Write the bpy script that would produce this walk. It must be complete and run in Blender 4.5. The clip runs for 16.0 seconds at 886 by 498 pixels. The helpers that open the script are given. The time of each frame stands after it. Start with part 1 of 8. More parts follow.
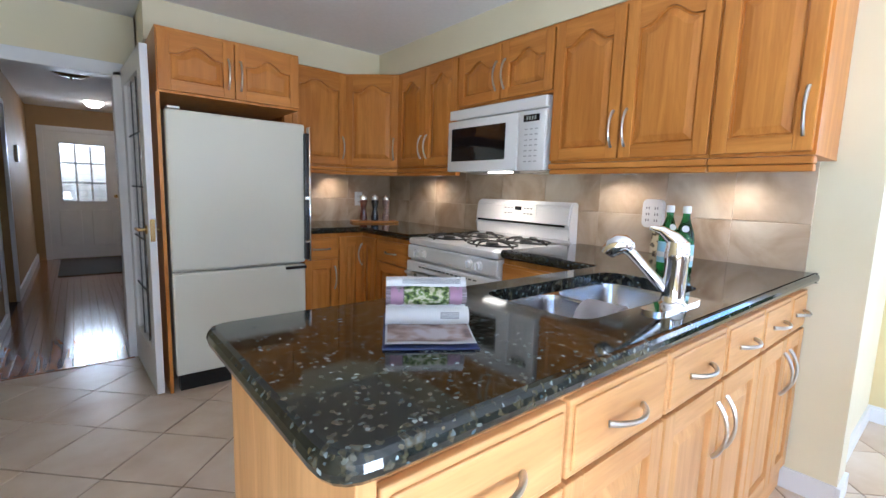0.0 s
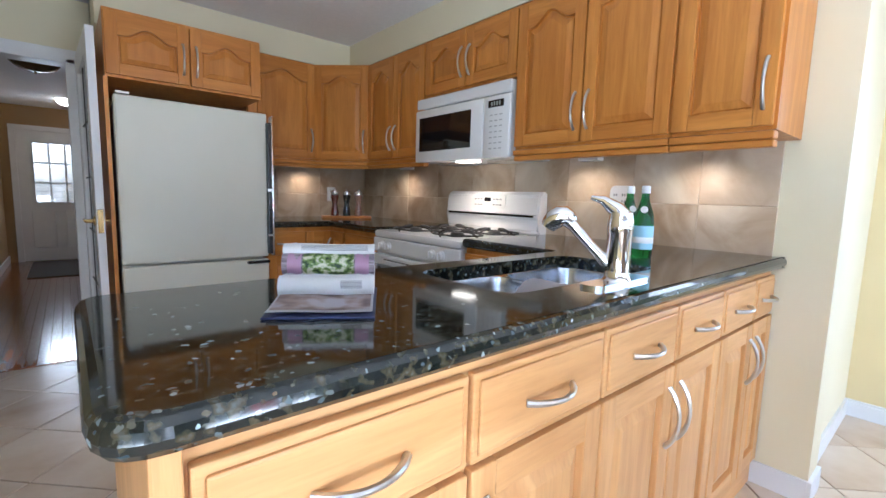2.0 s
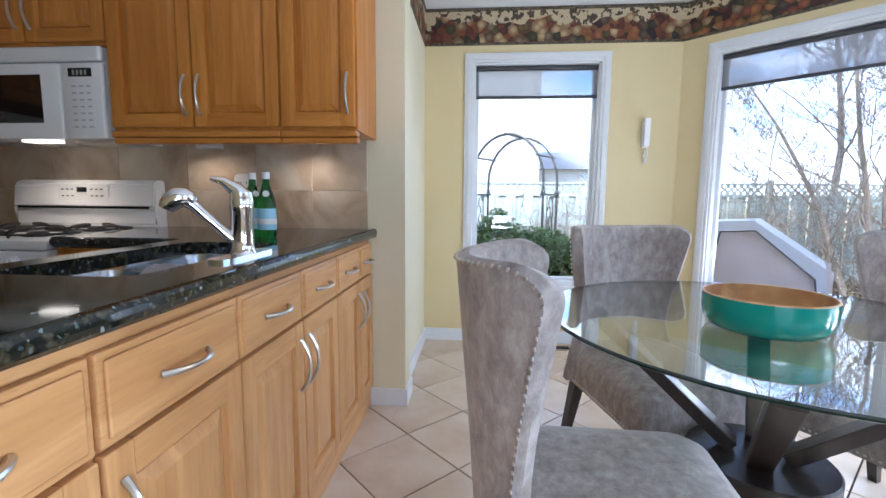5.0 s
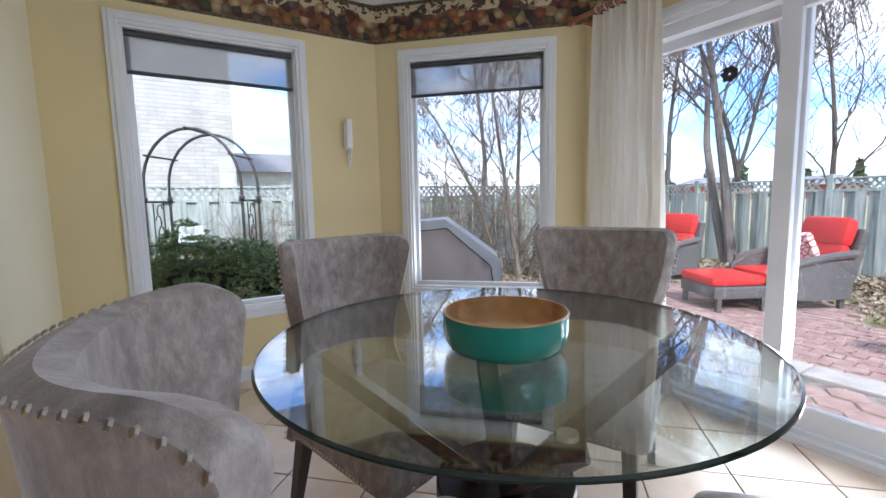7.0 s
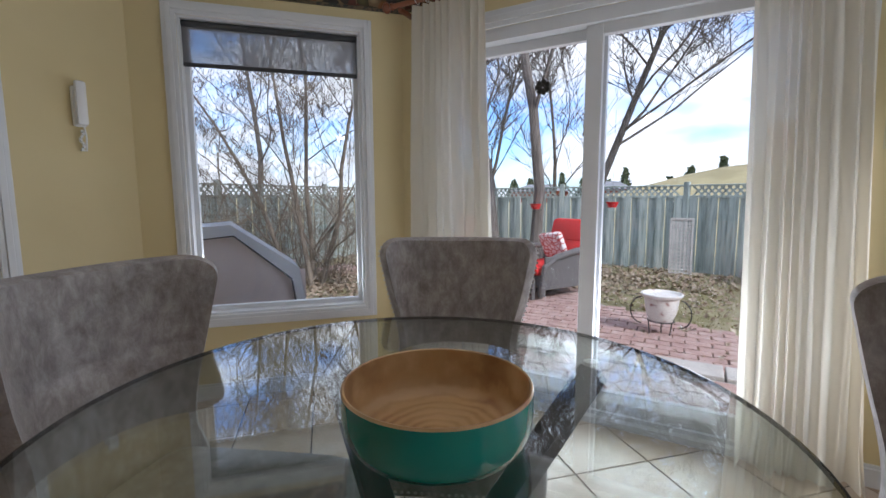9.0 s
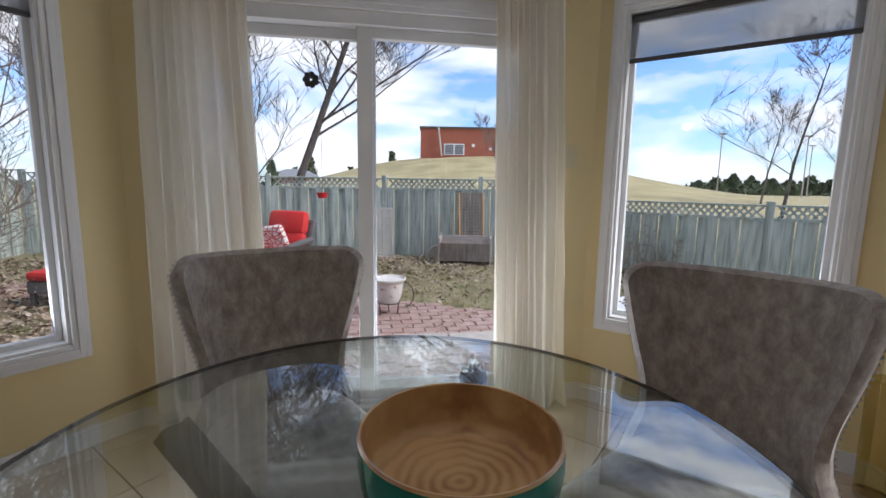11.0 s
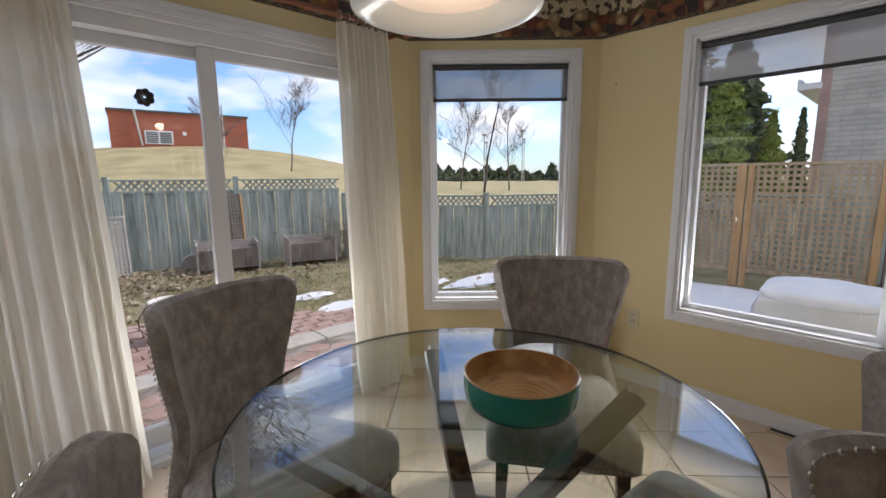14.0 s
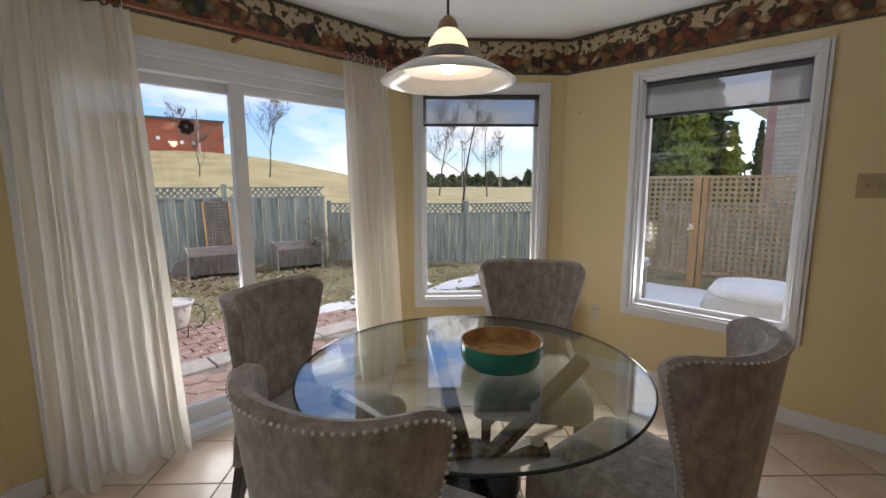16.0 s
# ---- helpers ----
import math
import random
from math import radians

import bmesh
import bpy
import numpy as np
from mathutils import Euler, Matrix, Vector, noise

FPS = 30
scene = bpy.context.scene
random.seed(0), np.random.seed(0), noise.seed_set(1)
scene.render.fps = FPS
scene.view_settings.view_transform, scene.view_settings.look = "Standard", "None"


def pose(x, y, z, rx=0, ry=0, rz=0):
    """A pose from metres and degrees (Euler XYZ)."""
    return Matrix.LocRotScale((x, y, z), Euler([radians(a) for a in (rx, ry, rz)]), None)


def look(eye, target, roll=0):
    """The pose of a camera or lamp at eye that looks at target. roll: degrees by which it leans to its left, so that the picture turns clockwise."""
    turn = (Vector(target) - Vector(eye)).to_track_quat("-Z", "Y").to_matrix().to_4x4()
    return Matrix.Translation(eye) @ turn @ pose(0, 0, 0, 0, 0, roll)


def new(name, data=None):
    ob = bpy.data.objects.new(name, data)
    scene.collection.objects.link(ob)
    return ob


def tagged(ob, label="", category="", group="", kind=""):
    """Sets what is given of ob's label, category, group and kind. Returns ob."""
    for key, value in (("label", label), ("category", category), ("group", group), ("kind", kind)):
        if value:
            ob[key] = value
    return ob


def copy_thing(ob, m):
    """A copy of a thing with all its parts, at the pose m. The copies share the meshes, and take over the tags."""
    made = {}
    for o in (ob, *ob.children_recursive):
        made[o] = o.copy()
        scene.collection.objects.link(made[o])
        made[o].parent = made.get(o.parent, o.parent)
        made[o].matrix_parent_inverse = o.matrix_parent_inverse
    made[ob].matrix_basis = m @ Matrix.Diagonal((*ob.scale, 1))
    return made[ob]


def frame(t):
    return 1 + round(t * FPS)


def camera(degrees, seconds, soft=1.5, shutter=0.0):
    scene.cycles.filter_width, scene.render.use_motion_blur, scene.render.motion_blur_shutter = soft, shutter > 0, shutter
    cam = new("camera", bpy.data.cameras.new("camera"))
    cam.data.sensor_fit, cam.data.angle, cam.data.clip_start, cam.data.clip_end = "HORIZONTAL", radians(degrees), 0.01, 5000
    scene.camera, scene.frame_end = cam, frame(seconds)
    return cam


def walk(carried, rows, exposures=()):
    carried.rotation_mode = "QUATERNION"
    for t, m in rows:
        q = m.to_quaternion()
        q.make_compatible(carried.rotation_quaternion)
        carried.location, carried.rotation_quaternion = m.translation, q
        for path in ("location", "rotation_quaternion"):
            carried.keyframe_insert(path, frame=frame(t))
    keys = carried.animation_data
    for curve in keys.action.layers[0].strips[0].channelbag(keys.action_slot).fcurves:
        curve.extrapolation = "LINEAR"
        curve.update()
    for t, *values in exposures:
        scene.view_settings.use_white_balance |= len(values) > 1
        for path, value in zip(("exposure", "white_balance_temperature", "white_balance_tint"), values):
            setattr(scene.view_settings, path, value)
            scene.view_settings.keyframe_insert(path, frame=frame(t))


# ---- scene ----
cam = camera(90.2, 16.0)
PATH = [
    (0, (-2.223, -0.368, 1.185), (-0.957, 1.158, 0.927), 1.8),
    (0.5, (-2.174, -0.363, 1.163), (-0.908, 1.164, 0.907), 1.8),
    (1, (-2.123, -0.371, 1.134), (-0.858, 1.158, 0.881), 1.6),
    (1.5, (-2.064, -0.398, 1.108), (-0.8, 1.132, 0.864), 1.5),
    (2, (-2.049, -0.412, 1.103), (-0.76, 1.099, 0.869), 1.6),
    (2.5, (-2.068, -0.413, 1.094), (-0.711, 1.037, 0.859), 1.6),
    (3, (-2.109, -0.402, 1.075), (-0.602, 0.893, 0.846), 1.4),
    (3.5, (-2.148, -0.405, 1.049), (-0.465, 0.654, 0.832), 1.2),
    (4, (-2.171, -0.43, 1.049), (-0.334, 0.331, 0.83), 1.1),
    (4.5, (-2.175, -0.456, 1.063), (-0.238, -0.013, 0.838), 0.8),
    (5, (-2.16, -0.505, 1.067), (-0.18, -0.344, 0.84), 0.5),
    (5.2, (-2.135, -0.526, 1.066), (-0.149, -0.478, 0.838), 0.5),
    (7.3, (-1.725, -0.61, 1.086), (-0.141, -1.809, 0.861), -0.3),
    (7.5, (-1.684, -0.629, 1.07), (-0.172, -1.917, 0.842), 0.5),
    (8, (-1.561, -0.681, 1.066), (-0.202, -2.129, 0.825), -0.0),
    (8.5, (-1.463, -0.704, 1.077), (-0.258, -2.283, 0.837), -0.1),
    (9, (-1.364, -0.678, 1.106), (-0.377, -2.402, 0.875), -0.2),
    (9.5, (-1.285, -0.634, 1.133), (-0.632, -2.508, 0.883), -0.2),
    (9.7, (-1.258, -0.622, 1.141), (-0.722, -2.532, 0.887), -0.3),
    (11.8, (-0.741, -0.683, 1.203), (-1.496, -2.508, 0.892), 0.1),
    (12, (-0.705, -0.676, 1.22), (-1.54, -2.466, 0.906), -0.6),
    (12.5, (-0.61, -0.66, 1.236), (-1.625, -2.356, 0.929), -0.6),
    (13, (-0.494, -0.657, 1.262), (-1.688, -2.23, 0.949), -0.4),
    (13.5, (-0.368, -0.644, 1.282), (-1.666, -2.133, 0.969), -0.6),
    (14, (-0.244, -0.599, 1.299), (-1.591, -2.043, 0.983), -0.5),
    (14.5, (-0.138, -0.557, 1.326), (-1.536, -1.953, 1.016), -0.4),
    (15, (-0.045, -0.492, 1.359), (-1.463, -1.867, 1.049), -0.6),
    (15.5, (0.034, -0.419, 1.36), (-1.386, -1.795, 1.057), -0.5),
    (16, (0.101, -0.35, 1.361), (-1.32, -1.728, 1.069), -0.2),
]
EXPOSURES = [(0, 1.8, 5250, 10), (3, 1.45, 5200, 10), (4.2, 1.05, 5180, 11), (5.2, 0.7, 5350, 11), (7.3, -0.15, 5850, 12), (9, -0.6, 5950, 12), (12, -0.85, 6300, 13), (16, -0.8, 6650, 14)]
walk(cam, [(t, look(eye, aim, roll)) for t, eye, aim, roll in PATH], EXPOSURES)

# ---- world, sun, large lights ----
world = bpy.data.worlds.new("world")
world.use_nodes = True
scene.world = world
wn, wl = world.node_tree.nodes, world.node_tree.links
wn.clear()
SUN_EL, SUN_AZ = radians(40), radians(292)
sky = wn.new("ShaderNodeTexSky")
sky.sky_type, sky.sun_disc = "NISHITA", False
sky.sun_elevation, sky.sun_rotation = SUN_EL, SUN_AZ
coord = wn.new("ShaderNodeTexCoord")
cl_map = wn.new("ShaderNodeMapping")
cl_map.inputs["Scale"].default_value = (1.6, 1.6, 5.0)
cl_noise = wn.new("ShaderNodeTexNoise")
cl_noise.inputs["Scale"].default_value = 2.2
cl_noise.inputs["Detail"].default_value = 7
cl_noise.inputs["Roughness"].default_value = 0.55
cl_ramp = wn.new("ShaderNodeValToRGB")
cl_ramp.color_ramp.elements[0].position, cl_ramp.color_ramp.elements[1].position = 0.40, 0.58
cl_mix = wn.new("ShaderNodeMix")
cl_mix.data_type = "RGBA"
cl_mix.inputs["B"].default_value = (14.5, 15.0, 15.8, 1)
sky_bg = wn.new("ShaderNodeBackground")
sky_bg.inputs["Strength"].default_value = 0.15
wo = wn.new("ShaderNodeOutputWorld")
wl.new(coord.outputs["Generated"], cl_map.inputs["Vector"])
wl.new(cl_map.outputs["Vector"], cl_noise.inputs["Vector"])
wl.new(cl_noise.outputs["Fac"], cl_ramp.inputs["Fac"])
wl.new(cl_ramp.outputs["Color"], cl_mix.inputs["Factor"])
gain = wn.new("ShaderNodeVectorMath")
gain.operation = "MULTIPLY"
gain.inputs[1].default_value = (1.7, 2.2, 2.9)
wl.new(sky.outputs["Color"], gain.inputs[0])
wl.new(gain.outputs["Vector"], cl_mix.inputs["A"])
wl.new(cl_mix.outputs["Result"], sky_bg.inputs["Color"])
wl.new(sky_bg.outputs["Background"], wo.inputs["Surface"])

sun_data = bpy.data.lights.new("sun", "SUN")
sun_data.energy, sun_data.angle, sun_data.color = 5.0, radians(8), (1.0, 0.95, 0.88)
sun = new("sun", sun_data)
sun.matrix_world = look((0, 0, 30), (-math.sin(SUN_AZ) * math.cos(SUN_EL), -math.cos(SUN_AZ) * math.cos(SUN_EL), 30 - math.sin(SUN_EL)))


def area(name, eye, target, w, h, watts, colour):
    d = bpy.data.lights.new(name, "AREA")
    d.shape, d.size, d.size_y, d.energy, d.color = "RECTANGLE", w, h, watts, colour
    ob = new(name, d)
    ob.matrix_world = look(eye, target)
    return ob


DAY = (0.93, 0.97, 1.0)
area("window_light", (-1.05, -3.0, 0.45), (-1.05, -1.2, 1.4), 0.9, 0.7, 24, DAY)
area("window_light", (0.72, -2.46, 0.66), (0.0, -1.8, 1.3), 0.8, 0.3, 6, DAY)
area("window_light", (-2.62, -2.56, 0.66), (-1.9, -1.8, 1.3), 0.7, 0.3, 6, DAY)
area("window_light", (-3.06, -1.05, 0.68), (-2.0, -1.05, 1.3), 0.8, 0.25, 9, DAY)


# ---- materials ----
def mat(name, base, rough=0.5, metal=0.0, spec=0.5, coat=0.0):
    m = bpy.data.materials.new(name)
    m.use_nodes = True
    b = m.node_tree.nodes["Principled BSDF"]
    b.inputs["Base Color"].default_value = (*base, 1)
    b.inputs["Roughness"].default_value = rough
    b.inputs["Metallic"].default_value = metal
    b.inputs["Specular IOR Level"].default_value = spec
    b.inputs["Coat Weight"].default_value = coat
    b.inputs["Coat Roughness"].default_value = 0.15
    return m


def node(m, kind, **values):
    n = m.node_tree.nodes.new(kind)
    for k, v in values.items():
        n.inputs[k.replace("_", " ")].default_value = v
    return n


def link(m, a, b):
    m.node_tree.links.new(a, b)


def bsdf(m):
    return m.node_tree.nodes["Principled BSDF"]


def placed(m, scale, random_shift=False, where="Object"):
    c = node(m, "ShaderNodeTexCoord")
    mp = node(m, "ShaderNodeMapping")
    mp.inputs["Scale"].default_value = scale
    link(m, c.outputs[where], mp.inputs["Vector"])
    if random_shift:
        info = node(m, "ShaderNodeObjectInfo")
        mul = node(m, "ShaderNodeVectorMath")
        mul.operation = "SCALE"
        mul.inputs[0].default_value = (37.0, 19.0, 53.0)
        link(m, info.outputs["Random"], mul.inputs["Scale"])
        link(m, mul.outputs["Vector"], mp.inputs["Location"])
    return mp.outputs["Vector"]


def ramp(m, fac, stops):
    r = node(m, "ShaderNodeValToRGB")
    els = r.color_ramp.elements
    while len(els) < len(stops):
        els.new(0.5)
    for e, (p, c) in zip(els, stops):
        e.position, e.color = p, (*c, 1)
    link(m, fac, r.inputs["Fac"])
    return r.outputs["Color"]


def bump(m, height, strength=0.2, distance=0.01):
    b = node(m, "ShaderNodeBump", Strength=strength, Distance=distance)
    link(m, height, b.inputs["Height"])
    link(m, b.outputs["Normal"], bsdf(m).inputs["Normal"])


def noisy(name, stops, scale=(1, 1, 1), size=8.0, detail=6, rough=0.5, strength=0.15, shift=False, metal=0.0, spec=0.5, distort=0.0, coat=0.0):
    """A surface whose colour wanders through the stops by noise of a real size."""
    m = mat(name, stops[0][1], rough, metal, spec, coat)
    v = placed(m, scale, shift)
    n = node(m, "ShaderNodeTexNoise", Scale=size, Detail=detail, Distortion=distort)
    link(m, v, n.inputs["Vector"])
    link(m, ramp(m, n.outputs["Fac"], stops), bsdf(m).inputs["Base Color"])
    if strength:
        bump(m, n.outputs["Fac"], strength)
    return m


def wood(name, dark, light, along="Z", rough=0.35, coat=0.3, fine=1.0):
    """Straight grained wood with soft cathedral figure and pores."""
    m = mat(name, light, rough, spec=0.35, coat=coat)
    s = {"Z": (9, 9, 0.8), "X": (0.8, 9, 9), "Y": (9, 0.8, 9)}[along]
    v = placed(m, s, True)
    n = node(m, "ShaderNodeTexNoise", Scale=1.6 * fine, Detail=9, Distortion=1.2)
    link(m, v, n.inputs["Vector"])
    w = node(m, "ShaderNodeTexNoise", Scale=14 * fine, Detail=4)
    link(m, v, w.inputs["Vector"])
    mid = tuple((a + b) / 2 for a, b in zip(dark, light))
    c1 = ramp(m, n.outputs["Fac"], [(0.3, dark), (0.5, mid), (0.62, light)])
    c2 = ramp(m, w.outputs["Fac"], [(0.35, (0.80, 0.77, 0.72)), (0.55, (1, 1, 1))])
    mix = node(m, "ShaderNodeMix")
    mix.data_type, mix.blend_type = "RGBA", "MULTIPLY"
    mix.inputs["Factor"].default_value = 0.4
    link(m, c1, mix.inputs["A"])
    link(m, c2, mix.inputs["B"])
    link(m, mix.outputs["Result"], bsdf(m).inputs["Base Color"])
    bump(m, w.outputs["Fac"], 0.06)
    return m


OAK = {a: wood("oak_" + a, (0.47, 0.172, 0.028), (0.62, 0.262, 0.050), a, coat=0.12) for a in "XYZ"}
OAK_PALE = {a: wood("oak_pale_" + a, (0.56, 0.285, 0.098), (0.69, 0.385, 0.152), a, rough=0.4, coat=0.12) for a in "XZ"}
WENGE = wood("dark_wood", (0.012, 0.008, 0.006), (0.035, 0.024, 0.018), "Z", rough=0.4)
YELLOW = noisy("wall_paint", [(0.3, (0.71, 0.59, 0.325)), (0.7, (0.74, 0.62, 0.35))], size=3, rough=0.6, strength=0.02)
CREAM = noisy("cream_paint", [(0.3, (0.76, 0.70, 0.50)), (0.7, (0.78, 0.72, 0.53))], size=3, rough=0.6, strength=0.02)
CEIL = noisy("ceiling_paint", [(0.3, (0.80, 0.80, 0.80)), (0.7, (0.84, 0.84, 0.84))], size=40, rough=0.8, strength=0.1)
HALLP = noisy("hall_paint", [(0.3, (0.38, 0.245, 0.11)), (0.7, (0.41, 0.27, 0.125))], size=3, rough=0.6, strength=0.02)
WHITE = noisy("white_paint", [(0.3, (0.74, 0.75, 0.77)), (0.7, (0.79, 0.80, 0.81))], size=6, rough=0.35, strength=0.01)
APPL = noisy("white_enamel", [(0.3, (0.80, 0.80, 0.80)), (0.7, (0.83, 0.83, 0.83))], size=4, rough=0.16, strength=0.0)
FRIDGE = noisy("fridge_enamel", [(0.3, (0.68, 0.67, 0.58)), (0.7, (0.71, 0.70, 0.61))], size=300, rough=0.3, strength=0.05)
BLACK = mat("black_plastic", (0.012, 0.012, 0.014), 0.25)
IRON = noisy("cast_iron", [(0.3, (0.02, 0.02, 0.02)), (0.7, (0.05, 0.045, 0.04))], size=60, rough=0.5, strength=0.2)
CHROME = mat("chrome", (0.85, 0.85, 0.86), 0.06, 1.0)
NICKEL = mat("brushed_nickel", (0.62, 0.60, 0.57), 0.28, 1.0)
BRASS = mat("brass", (0.62, 0.45, 0.2), 0.25, 1.0)
STEEL = noisy("stainless_steel", [(0.3, (0.50, 0.50, 0.51)), (0.7, (0.60, 0.60, 0.61))], scale=(1, 40, 1), size=12, rough=0.24, strength=0.03, metal=1.0)
GROUT = noisy("grout", [(0.3, (0.045, 0.03, 0.02)), (0.7, (0.085, 0.058, 0.04))], size=20, rough=0.9)
TILE = noisy("floor_tile", [(0.25, (0.54, 0.405, 0.29)), (0.5, (0.67, 0.545, 0.425)), (0.72, (0.74, 0.64, 0.53))], size=3.6, detail=8, rough=0.26, strength=0.03, shift=True)
SPLASH = noisy("backsplash_stone", [(0.25, (0.30, 0.20, 0.115)), (0.42, (0.47, 0.36, 0.245)), (0.55, (0.58, 0.48, 0.36)), (0.72, (0.70, 0.62, 0.50))], size=4.2, detail=12, rough=0.4, strength=0.04, shift=True, distort=0.8)


def granite():
    m = mat("granite", (0.01, 0.011, 0.011), 0.06, spec=0.6)
    v = placed(m, (1, 1, 1))
    warp = node(m, "ShaderNodeTexNoise", Scale=70, Detail=5)
    link(m, v, warp.inputs["Vector"])
    add = node(m, "ShaderNodeVectorMath")
    add.operation = "MULTIPLY_ADD"
    add.inputs[1].default_value = (0.017, 0.017, 0.017)
    link(m, warp.outputs["Color"], add.inputs[0])
    link(m, v, add.inputs[2])
    vo = node(m, "ShaderNodeTexVoronoi", Scale=112)
    link(m, add.outputs["Vector"], vo.inputs["Vector"])
    sep = node(m, "ShaderNodeSeparateColor")
    link(m, vo.outputs["Color"], sep.inputs["Color"])
    pick = node(m, "ShaderNodeMath")
    pick.operation = "GREATER_THAN"
    pick.inputs[1].default_value = 0.79
    link(m, sep.outputs["Red"], pick.inputs[0])
    near = node(m, "ShaderNodeMath")
    near.operation = "LESS_THAN"
    near.inputs[1].default_value = 0.42
    link(m, vo.outputs["Distance"], near.inputs[0])
    both = node(m, "ShaderNodeMath")
    both.operation = "MULTIPLY"
    link(m, pick.outputs[0], both.inputs[0])
    link(m, near.outputs[0], both.inputs[1])
    fleck = ramp(m, sep.outputs["Green"], [(0.0, (0.035, 0.05, 0.055)), (0.4, (0.09, 0.115, 0.115)), (0.6, (0.07, 0.05, 0.02)), (0.85, (0.13, 0.16, 0.165)), (1.0, (0.30, 0.34, 0.35))])
    n = node(m, "ShaderNodeTexNoise", Scale=60, Detail=11)
    link(m, v, n.inputs["Vector"])
    ground = ramp(m, n.outputs["Fac"], [(0.35, (0.004, 0.006, 0.006)), (0.52, (0.012, 0.015, 0.012)), (0.60, (0.05, 0.042, 0.022)), (0.7, (0.075, 0.08, 0.07))])
    mix = node(m, "ShaderNodeMix")
    mix.data_type = "RGBA"
    link(m, both.outputs[0], mix.inputs["Factor"])
    link(m, ground, mix.inputs["A"])
    link(m, fleck, mix.inputs["B"])
    link(m, mix.outputs["Result"], bsdf(m).inputs["Base Color"])
    return m


GRANITE = granite()


def velvet():
    m = mat("grey_velvet", (0.3, 0.28, 0.26), 0.8)
    bsdf(m).inputs["Sheen Weight"].default_value = 0.55
    bsdf(m).inputs["Sheen Roughness"].default_value = 0.35
    v = placed(m, (1.2, 1.2, 0.75), True)
    n = node(m, "ShaderNodeTexNoise", Scale=22, Detail=13, Roughness=0.72, Distortion=0.25)
    link(m, v, n.inputs["Vector"])
    c = ramp(m, n.outputs["Fac"], [(0.34, (0.22, 0.19, 0.172)), (0.5, (0.34, 0.302, 0.28)), (0.68, (0.50, 0.465, 0.44))])
    link(m, c, bsdf(m).inputs["Base Color"])
    f = node(m, "ShaderNodeTexNoise", Scale=350, Detail=2)
    link(m, v, f.inputs["Vector"])
    bump(m, f.outputs["Fac"], 0.25, 0.003)
    return m


VELVET = velvet()


def glass(name, tint=(1, 1, 1), rough=0.0, ior=1.45):
    m = mat(name, tint, rough)
    bsdf(m).inputs["Transmission Weight"].default_value = 1.0
    bsdf(m).inputs["IOR"].default_value = ior
    return m


GLASS_EDGE = mat("glass_edge", (0.008, 0.022, 0.018), 0.08)
BOTTLE = glass("green_glass", (0.05, 0.42, 0.12))
CLEAR = glass("clear_glass")


def pane_glass(name="window_glass", tint=(1, 1, 1), base=0.04):
    """Clear sheet glass: light passes straight through, gloss grows towards grazing angles."""
    m = bpy.data.materials.new(name)
    m.use_nodes = True
    nt = m.node_tree
    nt.nodes.clear()
    tr = nt.nodes.new("ShaderNodeBsdfTransparent")
    tr.inputs["Color"].default_value = (*tint, 1)
    gl = nt.nodes.new("ShaderNodeBsdfGlossy")
    gl.inputs["Roughness"].default_value = 0.0
    lw = nt.nodes.new("ShaderNodeLayerWeight")
    lw.inputs["Blend"].default_value = 0.5
    pw = nt.nodes.new("ShaderNodeMath")
    pw.operation = "POWER"
    pw.inputs[1].default_value = 3.1
    ma = nt.nodes.new("ShaderNodeMath")
    ma.operation = "MULTIPLY_ADD"
    ma.inputs[1].default_value, ma.inputs[2].default_value = 0.9, base
    mx = nt.nodes.new("ShaderNodeMixShader")
    out = nt.nodes.new("ShaderNodeOutputMaterial")
    nt.links.new(lw.outputs["Facing"], pw.inputs[0])
    nt.links.new(pw.outputs[0], ma.inputs[0])
    nt.links.new(ma.outputs[0], mx.inputs[0])
    nt.links.new(tr.outputs[0], mx.inputs[1])
    nt.links.new(gl.outputs[0], mx.inputs[2])
    nt.links.new(mx.outputs[0], out.inputs["Surface"])
    return m


PANE = pane_glass()
GLASS = pane_glass("table_glass", (0.90, 0.945, 0.925), 0.12)


def sheer(name, base, see, trans=0.5):
    """Thin cloth that lets some light through."""
    m = bpy.data.materials.new(name)
    m.use_nodes = True
    nt = m.node_tree
    b = nt.nodes["Principled BSDF"]
    b.inputs["Base Color"].default_value = (*base, 1)
    b.inputs["Roughness"].default_value = 0.9
    tl = nt.nodes.new("ShaderNodeBsdfTranslucent")
    tl.inputs["Color"].default_value = (*base, 1)
    tr = nt.nodes.new("ShaderNodeBsdfTransparent")
    m1, m2 = nt.nodes.new("ShaderNodeMixShader"), nt.nodes.new("ShaderNodeMixShader")
    m1.inputs[0].default_value, m2.inputs[0].default_value = trans, see
    nt.links.new(b.outputs[0], m1.inputs[1])
    nt.links.new(tl.outputs[0], m1.inputs[2])
    nt.links.new(m1.outputs[0], m2.inputs[1])
    nt.links.new(tr.outputs[0], m2.inputs[2])
    nt.links.new(m2.outputs[0], nt.nodes["Material Output"].inputs["Surface"])
    n = nt.nodes.new("ShaderNodeTexNoise")
    n.inputs["Scale"].default_value = 60
    bp = nt.nodes.new("ShaderNodeBump")
    bp.inputs["Strength"].default_value = 0.15
    bp.inputs["Distance"].default_value = 0.004
    nt.links.new(n.outputs["Fac"], bp.inputs["Height"])
    nt.links.new(bp.outputs["Normal"], b.inputs["Normal"])
    return m


CURTAIN = sheer("curtain_cloth", (0.84, 0.80, 0.71), 0.05, 0.45)
BLIND = sheer("blind_mesh", (0.36, 0.36, 0.37), 0.45, 0.5)


